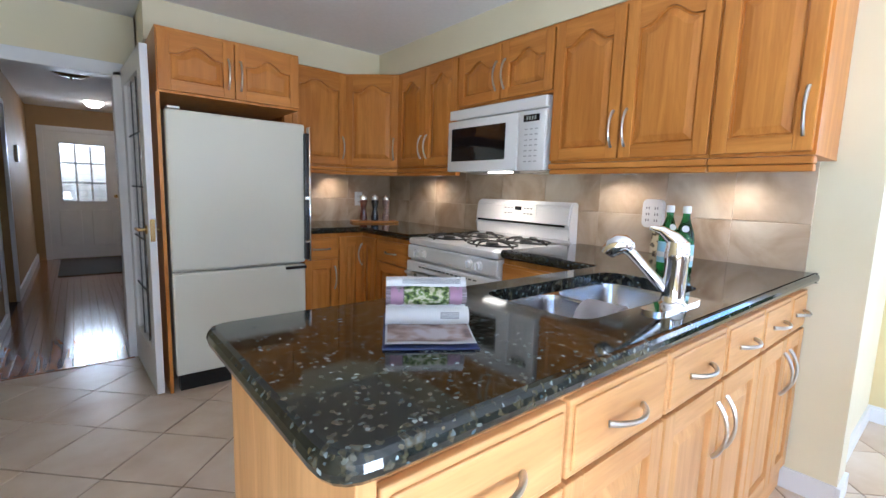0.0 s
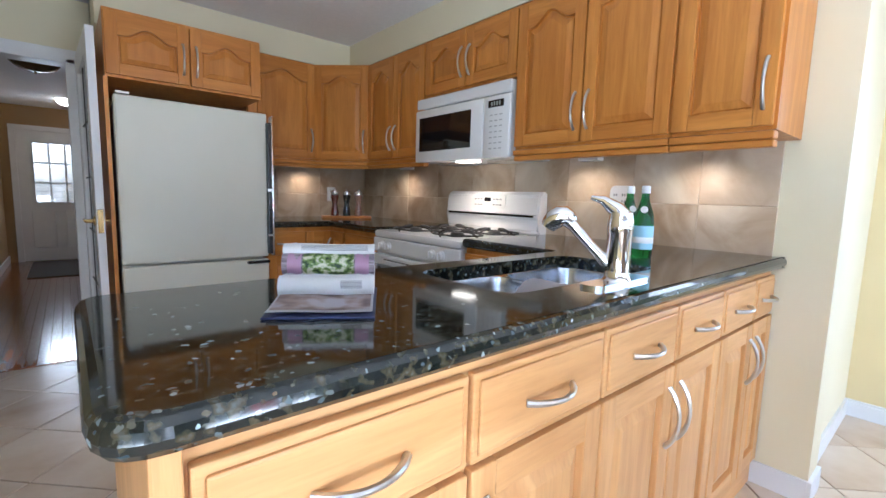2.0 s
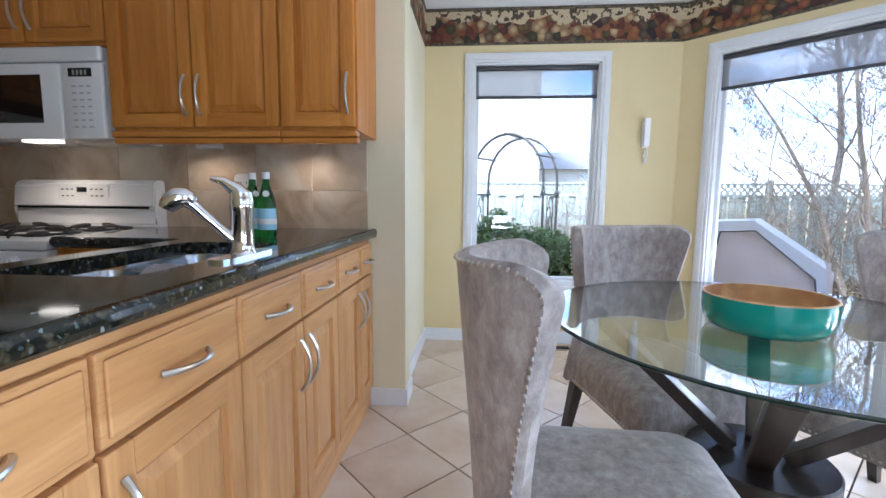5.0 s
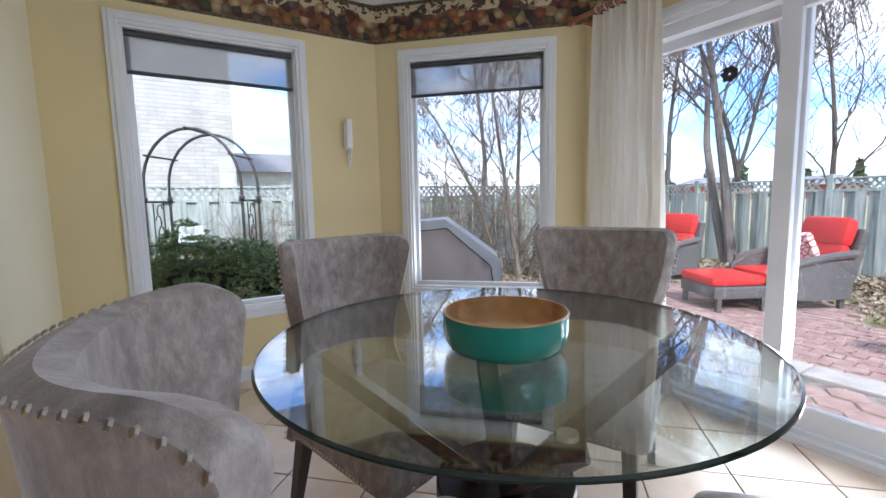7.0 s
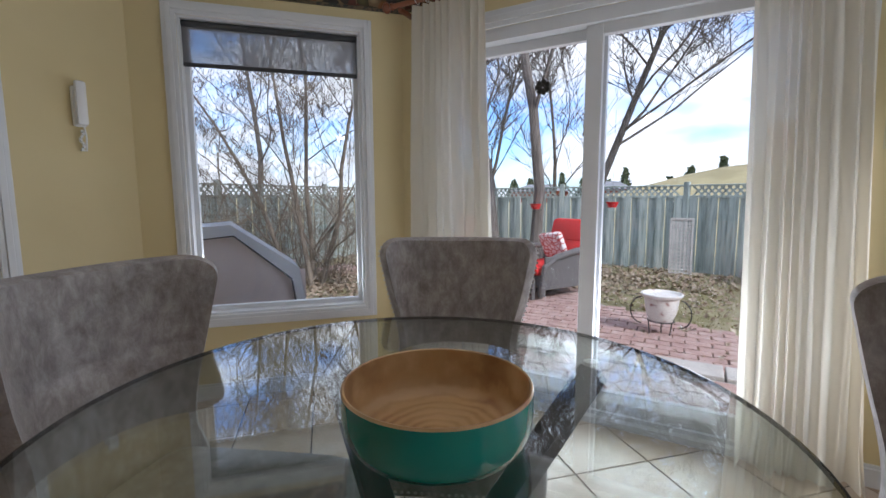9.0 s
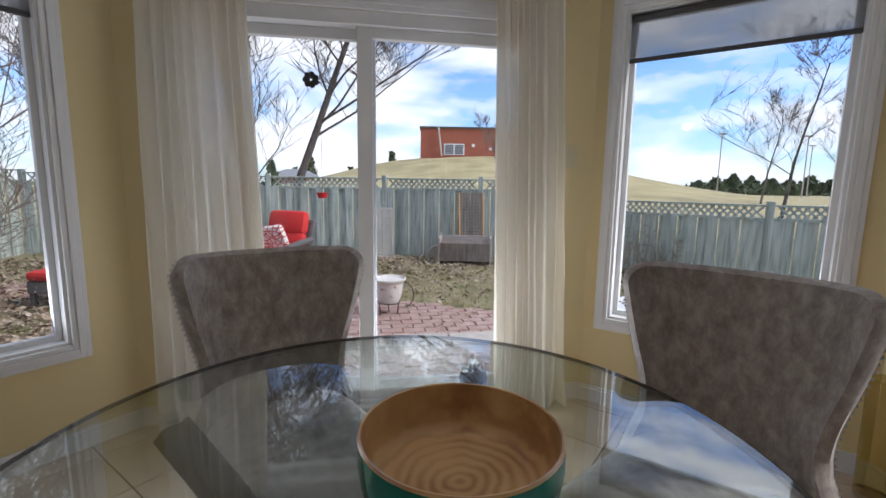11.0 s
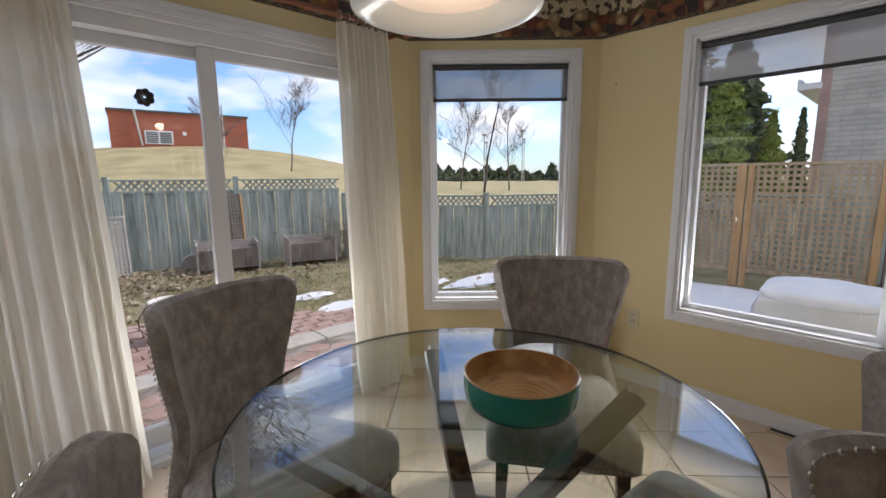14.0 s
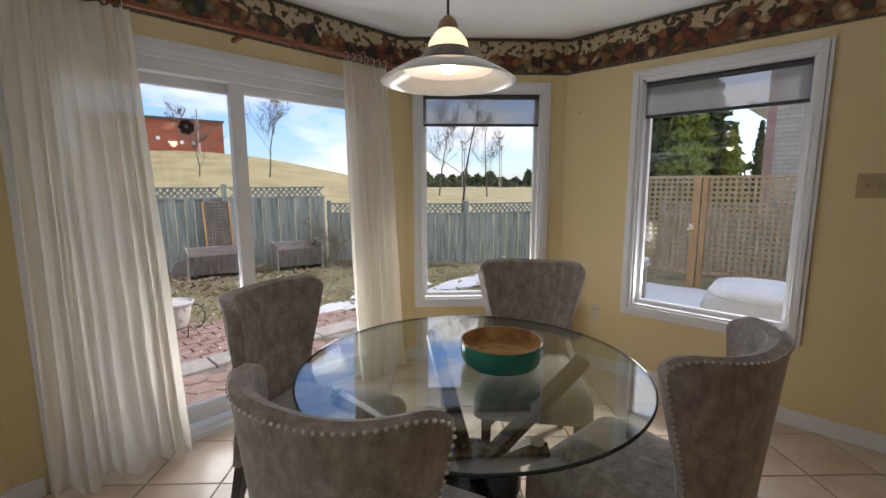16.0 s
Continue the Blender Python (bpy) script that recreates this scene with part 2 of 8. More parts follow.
def border_paper():
    m = mat("border_paper", (0.1, 0.05, 0.03), 0.6)
    v = placed(m, (1, 1, 1))
    vo = node(m, "ShaderNodeTexVoronoi", Scale=19)
    link(m, v, vo.inputs["Vector"])
    sep = node(m, "ShaderNodeSeparateColor")
    link(m, vo.outputs["Color"], sep.inputs["Color"])
    fruit = ramp(m, sep.outputs["Red"], [(0.0, (0.05, 0.02, 0.02)), (0.25, (0.26, 0.07, 0.04)), (0.45, (0.50, 0.23, 0.07)), (0.6, (0.10, 0.10, 0.035)), (0.75, (0.02, 0.016, 0.026)), (0.9, (0.56, 0.42, 0.22))])
    shade = ramp(m, vo.outputs["Distance"], [(0.0, (1, 1, 1)), (0.55, (0.42, 0.34, 0.3))])
    mul = node(m, "ShaderNodeMix")
    mul.data_type, mul.blend_type = "RGBA", "MULTIPLY"
    mul.inputs["Factor"].default_value = 1
    link(m, fruit, mul.inputs["A"])
    link(m, shade, mul.inputs["B"])
    n = node(m, "ShaderNodeTexNoise", Scale=26, Detail=5)
    link(m, v, n.inputs["Vector"])
    cream = ramp(m, n.outputs["Fac"], [(0.4, (0.50, 0.40, 0.25)), (0.52, (0.55, 0.45, 0.29)), (0.56, (0.06, 0.04, 0.02))])
    big = node(m, "ShaderNodeTexNoise", Scale=5.5, Detail=2)
    link(m, v, big.inputs["Vector"])
    sx = node(m, "ShaderNodeSeparateXYZ")
    link(m, v, sx.inputs["Vector"])
    low = node(m, "ShaderNodeMath")
    low.operation = "MULTIPLY_ADD"
    low.inputs[1].default_value, low.inputs[2].default_value = 3.2, 0.15
    link(m, sx.outputs["Z"], low.inputs[0])
    tot = node(m, "ShaderNodeMath")
    tot.operation = "ADD"
    link(m, low.outputs[0], tot.inputs[0])
    link(m, big.outputs["Fac"], tot.inputs[1])
    pick = ramp(m, tot.outputs[0], [(0.735, (0, 0, 0)), (0.765, (1, 1, 1))])
    mix = node(m, "ShaderNodeMix")
    mix.data_type = "RGBA"
    link(m, pick, mix.inputs["Factor"])
    link(m, mul.outputs["Result"], mix.inputs["A"])
    link(m, cream, mix.inputs["B"])
    link(m, mix.outputs["Result"], bsdf(m).inputs["Base Color"])
    return m


BORDER = border_paper()
BORDER_EDGE = noisy("border_edge", [(0.4, (0.035, 0.04, 0.03)), (0.6, (0.16, 0.11, 0.06))], size=60, rough=0.6, strength=0)
HARDWOOD = wood("hall_floor_wood", (0.17, 0.055, 0.018), (0.33, 0.12, 0.04), "Y", rough=0.13, coat=0.5)
TEAL = mat("teal_lacquer", (0.012, 0.25, 0.19), 0.15, coat=0.5)


def turned_bamboo():
    m = mat("bamboo", (0.55, 0.35, 0.16), 0.32, coat=0.2)
    v = placed(m, (1, 1, 1))
    w = node(m, "ShaderNodeTexWave", Scale=17, Distortion=5.0, Detail=4)
    w.wave_type, w.rings_direction = "RINGS", "Z"
    link(m, v, w.inputs["Vector"])
    n = node(m, "ShaderNodeTexNoise", Scale=7, Detail=8)
    link(m, v, n.inputs["Vector"])
    mx = node(m, "ShaderNodeMath")
    mx.operation = "MULTIPLY_ADD"
    mx.inputs[1].default_value = 0.22
    link(m, w.outputs["Fac"], mx.inputs[0])
    link(m, n.outputs["Fac"], mx.inputs[2])
    link(m, ramp(m, mx.outputs[0], [(0.38, (0.36, 0.19, 0.08)), (0.55, (0.56, 0.34, 0.155)), (0.75, (0.68, 0.46, 0.23))]), bsdf(m).inputs["Base Color"])
    bump(m, w.outputs["Fac"], 0.15, 0.002)
    return m


BAMBOO = turned_bamboo()
RUG = noisy("dark_rug", [(0.3, (0.02, 0.014, 0.01)), (0.7, (0.05, 0.04, 0.03))], size=80, rough=0.95)
PAPER = mat("paper", (0.78, 0.77, 0.75), 0.5)
INK = mat("ink", (0.12, 0.12, 0.13), 0.6)


# ---- helpers for building ----
def obj(name, bm, material, parent=None, label="", smooth=False):
    me = bpy.data.meshes.new(name)
    bmesh.ops.recalc_face_normals(bm, faces=bm.faces)
    bm.to_mesh(me)
    bm.free()
    for m in (material if isinstance(material, (list, tuple)) else [material]):
        me.materials.append(m)
    if smooth:
        for p in me.polygons:
            p.use_smooth = True
        me.set_sharp_from_angle(angle=radians(38))
    ob = new(name, me)
    ob.parent = parent
    if label:
        ob["label"] = label
    return ob


part = obj


def empty(name, m, label="", category="", group=""):
    e = new(name)
    e.empty_display_size = 0.05
    e.matrix_basis = m
    return tagged(e, label, category, group)


def box(bm, x0, y0, z0, x1, y1, z1, bevel=0.0, m=None):
    g = bmesh.ops.create_cube(bm, size=1.0)
    vs = g["verts"]
    t = Matrix.Translation(((x0 + x1) / 2, (y0 + y1) / 2, (z0 + z1) / 2)) @ Matrix.Diagonal((abs(x1 - x0), abs(y1 - y0), abs(z1 - z0), 1))
    bmesh.ops.transform(bm, matrix=(m @ t) if m else t, verts=vs)
    if bevel:
        es = list({e for v in vs for e in v.link_edges})
        bmesh.ops.bevel(bm, geom=es, offset=bevel, segments=2, affect="EDGES", profile=0.5)
    return bm


def boxes(*rows, bevel=0.0, m=None):
    bm = bmesh.new()
    for r in rows:
        box(bm, *r, bevel=bevel, m=m)
    return bm


def tube(bm, points, radius, sides=8, caps=True):
    """A round bar along points. radius: one, or one a point."""
    pts = [Vector(p) for p in points]
    rad = radius if isinstance(radius, (list, tuple)) else [radius] * len(pts)
    rings, side = [], None
    for i, p in enumerate(pts):
        d = (pts[min(i + 1, len(pts) - 1)] - pts[max(i - 1, 0)]).normalized()
        if side is None:
            side = d.orthogonal().normalized()
        side = (side - d * side.dot(d)).normalized()
        up = d.cross(side)
        rings.append([bm.verts.new(p + (side * math.cos(a) + up * math.sin(a)) * rad[i]) for a in (2 * math.pi * k / sides for k in range(sides))])
    for a, b in zip(rings, rings[1:]):
        for k in range(sides):
            bm.faces.new((a[k], a[(k + 1) % sides], b[(k + 1) % sides], b[k]))
    if caps:
        bm.faces.new(rings[0])
        bm.faces.new(rings[-1])
    return bm


def lathe(bm, profile, sides=32, m=None):
    """A turned body from (radius, height) rows."""
    rings = []
    for r, z in profile:
        if r < 1e-5:
            rings.append([bm.verts.new((0, 0, z))])
        else:
            rings.append([bm.verts.new((r * math.cos(2 * math.pi * k / sides), r * math.sin(2 * math.pi * k / sides), z)) for k in range(sides)])
    for a, b in zip(rings, rings[1:]):
        for k in range(sides):
            j = (k + 1) % sides
            if len(a) == 1 and len(b) > 1:
                bm.faces.new((a[0], b[k], b[j]))
            elif len(b) == 1 and len(a) > 1:
                bm.faces.new((a[k], a[j], b[0]))
            elif len(a) > 1:
                bm.faces.new((a[k], a[j], b[j], b[k]))
    if m:
        bmesh.ops.transform(bm, matrix=m, verts=[v for r in rings for v in r])
    return bm


def prism(bm, outline, z0, z1):
    """A slab from an outline of (x, y)."""
    lo = [bm.verts.new((x, y, z0)) for x, y in outline]
    hi = [bm.verts.new((x, y, z1)) for x, y in outline]
    n = len(outline)
    bm.faces.new(lo)
    bm.faces.new(hi)
    for i in range(n):
        bm.faces.new((lo[i], lo[(i + 1) % n], hi[(i + 1) % n], hi[i]))
    return bm

# ---- the room ----
XW, XE, YS, YB = -2.95, 1.10, -2.86, 3.09
CEIL_N, CEIL_K = 2.39, 2.22
NOOK = [(1.10, -0.10), (1.10, -1.87), (0.15, -2.86), (-2.08, -2.86), (-2.95, -2.04), (-2.95, 3.2)]


def wall_frame(a, b):
    """Local frame of a wall from a to b seen from the room: x along, y outwards, z up."""
    d = Vector((b[0] - a[0], b[1] - a[1], 0))
    ang = math.degrees(math.atan2(d.y, d.x))
    return pose(a[0], a[1], 0, 0, 0, ang), d.length


def wall(name, a, b, top, material, opening=None, thick=0.14, out=1):
    m, length = wall_frame(a, b)
    rows = []
    y0, y1 = (0, thick) if out > 0 else (-thick, 0)
    if opening:
        u0, u1, z0, z1 = opening
        rows = [(0, y0, 0, u0, y1, top), (u1, y0, 0, length, y1, top), (u0, y0, z1, u1, y1, top)]
        if z0 > 0:
            rows.append((u0, y0, 0, u1, y1, z0))
    else:
        rows = [(0, y0, 0, length, y1, top)]
    ob = obj(name, boxes(*rows), material)
    ob.matrix_basis = m
    tagged(ob, kind="structure")
    return m, length


def u_of(a, b, p):
    d = Vector((b[0] - a[0], b[1] - a[1])).normalized()
    return (p[0] - a[0]) * d.x + (p[1] - a[1]) * d.y


def window(m, u0, u1, z0, z1, label):
    """A fixed pane with a white sash, moulded casing and a half-drawn mesh blind. u0..z1 are the casing's outside."""
    c = 0.065
    w = empty("window", m, label, "window")
    w["kind"] = "structure"
    i0, i1, j0, j1 = u0 + c, u1 - c, z0 + c, z1 - c
    bm = bmesh.new()
    for k, (g, y) in enumerate(((0.0, -0.016), (0.02, -0.024), (0.045, -0.018))):
        a0, a1, b0, b1 = u0 + g, u1 - g, z0 + g, z1 - g
        e = (0.02, 0.025, 0.02)[k]
        for r in ((a0, y, b0, a0 + e, 0.0, b1), (a1 - e, y, b0, a1, 0.0, b1), (a0 + e, y, b0, a1 - e, 0.0, b0 + e), (a0 + e, y, b1 - e, a1 - e, 0.0, b1)):
            box(bm, *r, bevel=0.003)
    part("casing", bm, WHITE, w, "moulded white casing")
    s = 0.035
    bm = boxes((i0, 0.0, j0, i0 + 0.012, 0.13, j1), (i1 - 0.012, 0.0, j0, i1, 0.13, j1), (i0, 0.0, j0, i1, 0.13, j0 + 0.012), (i0, 0.0, j1 - 0.012, i1, 0.13, j1),
               (i0 + 0.012, 0.06, j0 + 0.012, i0 + s, 0.10, j1 - 0.012), (i1 - s, 0.06, j0 + 0.012, i1 - 0.012, 0.10, j1 - 0.012),
               (i0 + s, 0.06, j0 + 0.012, i1 - s, 0.10, j0 + s), (i0 + s, 0.06, j1 - s, i1 - s, 0.10, j1 - 0.012))
    part("window_frame", bm, WHITE, w)
    p = part("pane", boxes((i0 + s, 0.078, j0 + s, i1 - s, 0.082, j1 - s)), PANE, w)
    p.visible_shadow = False
    b = empty("blind", m, "grey mesh roller blind drawn down a little over the window", "blind")
    zb = 1.80
    part("cloth", boxes((i0 + 0.014, 0.031, zb, i1 - 0.014, 0.0325, j1 - 0.03)), BLIND, b)
    part("bottom_bar", boxes((i0 + 0.014, 0.024, zb - 0.02, i1 - 0.014, 0.04, zb), bevel=0.003), mat_dark, b)
    bm = bmesh.new()
    tube(bm, [(i0 + 0.014, 0.036, j1 - 0.03), (i1 - 0.014, 0.036, j1 - 0.03)], 0.017, 12)
    part("roller", bm, mat_dark, b, smooth=True)


mat_dark = mat("dark_grey_plastic", (0.06, 0.06, 0.065), 0.45)

tagged(obj("subfloor", boxes((XW - 0.2, YS - 0.2, -0.12, XE + 0.2, 3.2, -0.005)), GROUT), kind="structure")
mE, _ = wall("wall_east", (XE, -0.10), (XE, -1.87), CEIL_N, YELLOW, (0.352, 1.23, 0.455, 2.02), out=1)
window(mE, 0.287, 1.295, 0.39, 2.085, "white framed picture window looking out on the rose arch and hedge")
# diagonal and south walls
a, b = (1.10, -1.87), (0.15, -2.86)
mSE, L = wall("wall_southeast", a, b, CEIL_N, YELLOW, (0.225, 1.13, 0.475, 2.02))
window(mSE, 0.16, 1.195, 0.41, 2.085, "white framed picture window looking out on the covered barbecue")
a, b = (0.15, -2.86), (-2.08, -2.86)
mS, L = wall("wall_south", a, b, CEIL_N, YELLOW, (0.20, 1.95, 0.0, 1.96))
a, b = (-2.08, -2.86), (-2.95, -2.04)
mSW, L = wall("wall_southwest", a, b, CEIL_N, YELLOW, (0.13, 1.013, 0.485, 2.02))
window(mSW, 0.065, 1.078, 0.42, 2.085, "white framed picture window looking out on the field")
a, b = (-2.95, -2.04), (-2.95, 3.2)
mW, L = wall("wall_west", a, b, CEIL_N, YELLOW, (0.548, 1.415, 0.525, 2.02))
window(mW, 0.483, 1.48, 0.46, 2.085, "white framed picture window looking out on the lattice screen")
tagged(obj("wall_range", boxes((0.0, -0.14, 0, 0.16, YB, CEIL_N)), CREAM), kind="structure")
tagged(obj("wall_nook_return", boxes((0.16, -0.10, 0, XE + 0.14, 0.03, CEIL_N)), CREAM), kind="structure")
tagged(obj("wall_back", boxes((-1.88, YB, 0, 0.16, YB + 0.12, CEIL_N)), CREAM), kind="structure")
# wall with the hall opening
HX0, HX1, HZ = -2.74, -1.98, 1.87
tagged(obj("wall_hall_side", boxes((XW, 3.2, 0, HX0, 3.32, CEIL_N), (HX1, 3.2, 0, -1.88, 3.32, CEIL_N), (HX0, 3.2, HZ, HX1, 3.32, CEIL_N)), CREAM), kind="structure")
tagged(obj("ceiling_kitchen", boxes((XW, 0.3, CEIL_K, 0.0, 3.2, CEIL_K + 0.1)), CEIL), kind="structure")
bm = bmesh.new()
prism(bm, [(XW - 0.1, 0.3), (XE + 0.1, 0.3), (XE + 0.1, -1.9), (0.2, -2.96), (-2.12, -2.96), (XW - 0.1, -2.1)], CEIL_N, CEIL_N + 0.1)
tagged(obj("ceiling_nook", bm, CEIL), kind="structure")
tagged(obj("soffit", boxes((-0.34, 0.0, 2.03, 0.0, 2.75, CEIL_K)), CREAM), kind="structure")
tagged(obj("soffit", boxes((-1.85, 2.75, 2.03, 0.0, YB, CEIL_K)), CREAM), kind="structure")
tagged(obj("wall_fridge_side", boxes((-1.88, 2.75, 1.99, -1.85, 3.2, CEIL_K), (-1.88, 3.081, 0, -1.85, 3.2, 1.99)), CREAM), kind="structure")
# baseboards
bm = bmesh.new()
for p, q in zip(NOOK, NOOK[1:]):
    m, L = wall_frame(p, q)
    spans = [(0, L)]
    if p == (0.15, -2.86):
        spans = [(0, 0.10), (2.05, L)]
    for s0, s1 in spans:
        box(bm, s0, -0.014, 0, s1, 0, 0.075, 0.002, m)
        box(bm, s0, -0.009, 0.075, s1, 0, 0.09, 0.002, m)
box(bm, -0.014, -0.14, 0, 0.0, 0.04, 0.09, 0.002)
box(bm, -0.014, -0.154, 0, 0.16, -0.14, 0.09, 0.002)
box(bm, 0.16, -0.114, 0, XE - 0.014, -0.10, 0.09, 0.002)
tagged(obj("baseboard", bm, WHITE), kind="structure")
# paper border under the ceiling, and its dark rims
bm, rim = bmesh.new(), bmesh.new()
for p, q in [((0.16, -0.10), (1.10, -0.10))] + list(zip(NOOK, NOOK[1:])):
    m, L = wall_frame(p, q)
    box(bm, 0, -0.003, -0.105, L, 0.0, 0.105, m=m)
    box(rim, 0, -0.005, -0.122, L, 0.0, -0.105, m=m)
    box(rim, 0, -0.012, 0.105, L, 0.0, 0.125, 0.003, m=m)
for n, g, mm in (("wall_border", bm, BORDER), ("border_rim", rim, BORDER_EDGE)):
    ob = tagged(obj(n, g, mm), kind="structure")
    ob.location.z = 2.262

# ---- sliding door ----
door = empty("door", mS, "white sliding patio door with two tall panes, closed", "patio door")
door["kind"] = "structure"
d0, d1 = 0.20, 1.95
bm = bmesh.new()
for g, y, e in ((-0.085, -0.016, 0.03), (-0.055, -0.026, 0.03), (-0.025, -0.018, 0.025)):
    box(bm, d0 + g, y, 0, d0 + g + e, 0, 1.96 - g, 0.003)
    box(bm, d1 - g - e, y, 0, d1 - g, 0, 1.96 - g, 0.003)
    box(bm, d0 + g + e, y, 1.96 - g - e, d1 - g - e, 0, 1.96 - g, 0.003)
part("casing", bm, WHITE, door, "moulded white casing")
part("door_frame", boxes((d0, 0.0, 0, d0 + 0.035, 0.14, 1.96), (d1 - 0.035, 0.0, 0, d1, 0.14, 1.96), (d0 + 0.035, 0.0, 1.90, d1 - 0.035, 0.14, 1.96), (d0 + 0.035, -0.03, 0, d1 - 0.035, 0.14, 0.03), (d0 + 0.035, 0.01, 0.03, d1 - 0.035, 0.022, 0.05)), WHITE, door)
mid = 1.07
for n, u0, u1, y in (("fixed_panel", d0 + 0.035, mid + 0.045, 0.075), ("sliding_panel", mid - 0.045, d1 - 0.035, 0.028)):
    f = part(n, boxes((u0, y, 0.05, u0 + 0.075, y + 0.04, 1.90), (u1 - 0.075, y, 0.05, u1, y + 0.04, 1.90), (u0 + 0.075, y, 0.05, u1 - 0.075, y + 0.04, 0.15), (u0 + 0.075, y, 1.85, u1 - 0.075, y + 0.04, 1.90), bevel=0.003), WHITE, door)
    p = part("pane", boxes((u0 + 0.075, y + 0.018, 0.15, u1 - 0.075, y + 0.022, 1.85)), PANE, f)
    p.visible_shadow = False

# ---- curtains ----
def curtain(x0, x1, xb0, xb1, label, seed):
    rnd = random.Random(seed)
    c = empty("curtain", pose(0, 0, 0), label, "curtain", "curtains at the patio door")
    bm = bmesh.new()
    n, rows, folds = 120, 26, 9
    ph = [rnd.uniform(-0.5, 0.5) for _ in range(folds * 2)]
    grid = []
    for j in range(rows + 1):
        t = j / rows
        z = 2.10 - 2.09 * t
        line = []
        for i in range(n + 1):
            s = i / n
            xx = (x0 + (x1 - x0) * s) * (1 - t) + (xb0 + (xb1 - xb0) * s) * t
            k = int(s * folds) % (folds * 2)
            amp = 0.018 + 0.022 * min(1, t * 3) * (0.7 + 0.5 * math.sin(5 * s + seed))
            warp = s + 0.035 * math.sin(5.1 * s * 2 + seed) + 0.02 * noise.noise(Vector((s * 6, t * 1.5, seed))) * (0.4 + t)
            wob = noise.noise(Vector((s * 9, t * 2.2, seed + 5)))
            y = -2.745 + amp * (0.75 + 0.7 * wob) * math.sin(2 * math.pi * folds * warp) + 0.006 * math.sin(47 * warp + 3 * t) + 0.008 * noise.noise(Vector((s * 22, t * 7, seed)))
            if t > 0.93:
                y += (t - 0.93) * 0.6 * math.sin(19 * s + seed)
            line.append(bm.verts.new((xx, y, z + (0.02 * math.sin(22 * s) if j == rows else 0) + 0.01)))
        grid.append(line)
    for a, b in zip(grid, grid[1:]):
        for i in range(n):
            bm.faces.new((a[i], a[i + 1], b[i + 1], b[i]))
    part("cloth", bm, CURTAIN, c, smooth=True)
    for i in range(7):
        bm = bmesh.new()
        xx = x0 + (x1 - x0) * (i + 0.5) / 7
        tube(bm, [(xx + 0.022 * math.cos(a) * 0.2, -2.74 + 0.022 * math.sin(a), 2.135 + 0.022 * math.cos(a)) for a in [k * math.pi / 6 for k in range(13)]], 0.003, 5, False)
        part("ring", bm, NICKEL, c)


curtain(0.0, -0.42, 0.03, -0.50, "long creamy linen curtain gathered in folds beside the patio door", 3)
curtain(-1.50, -1.84, -1.55, -1.95, "long creamy white linen curtain with its hem resting on the tiles", 8)
rod = empty("curtain_rod", pose(0, 0, 0), "reddish brown wooden curtain rod with turned ends above the patio door", "curtain rod")
bm = bmesh.new()
tube(bm, [(0.12, -2.74, 2.135), (-1.93, -2.74, 2.135)], 0.014, 10)
part("pole", bm, wood("rod_wood", (0.16, 0.045, 0.02), (0.26, 0.09, 0.04), "X"), rod, smooth=True)
for xx, s in ((0.12, 1), (-1.93, -1)):
    bm = bmesh.new()
    lathe(bm, [(0.0, 0), (0.016, 0.0), (0.02, 0.01), (0.012, 0.02), (0.026, 0.035), (0.028, 0.05), (0.018, 0.065), (0.0, 0.07)], 14, pose(xx, -2.74, 2.135, 0, 90 * s, 0))
    part("finial", bm, bpy.data.materials["rod_wood"], rod, smooth=True)
for xx in (0.08, -0.9, -1.89):
    part("bracket", boxes((xx - 0.01, -2.858, 2.10, xx + 0.01, -2.74, 2.12)), bpy.data.materials["rod_wood"], rod)

# ---- the hall beyond ----
tagged(obj("hall_floor_base", boxes((-2.9, 3.2, -0.12, -1.6, 8.5, -0.012)), RUG), kind="structure")
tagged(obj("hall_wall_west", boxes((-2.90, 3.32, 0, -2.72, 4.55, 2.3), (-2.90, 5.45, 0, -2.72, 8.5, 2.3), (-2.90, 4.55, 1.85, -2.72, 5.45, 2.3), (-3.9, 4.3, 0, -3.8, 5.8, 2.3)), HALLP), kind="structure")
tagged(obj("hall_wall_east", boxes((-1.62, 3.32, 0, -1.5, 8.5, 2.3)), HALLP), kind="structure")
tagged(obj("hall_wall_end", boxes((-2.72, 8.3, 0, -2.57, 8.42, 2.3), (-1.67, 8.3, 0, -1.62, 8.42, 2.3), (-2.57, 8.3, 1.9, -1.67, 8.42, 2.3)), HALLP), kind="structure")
tagged(obj("hall_side_room_back", boxes((-3.8, 4.3, -0.1, -2.9, 4.35, 2.3), (-3.8, 5.75, -0.1, -2.9, 5.8, 2.3), (-3.8, 4.35, -0.1, -2.9, 5.75, 0), (-3.8, 4.35, 2.25, -2.9, 5.75, 2.3)), WHITE), kind="structure")
tagged(obj("hall_ceiling", boxes((-2.9, 3.32, 2.22, -1.5, 8.5, 2.32)), CEIL), kind="structure")
tagged(obj("hall_baseboard", boxes((-2.72, 3.32, 0, -2.70, 4.5, 0.1), (-2.72, 5.5, 0, -2.70, 8.3, 0.1), (-1.64, 3.32, 0, -1.62, 8.3, 0.1), bevel=0.003), WHITE), kind="structure")
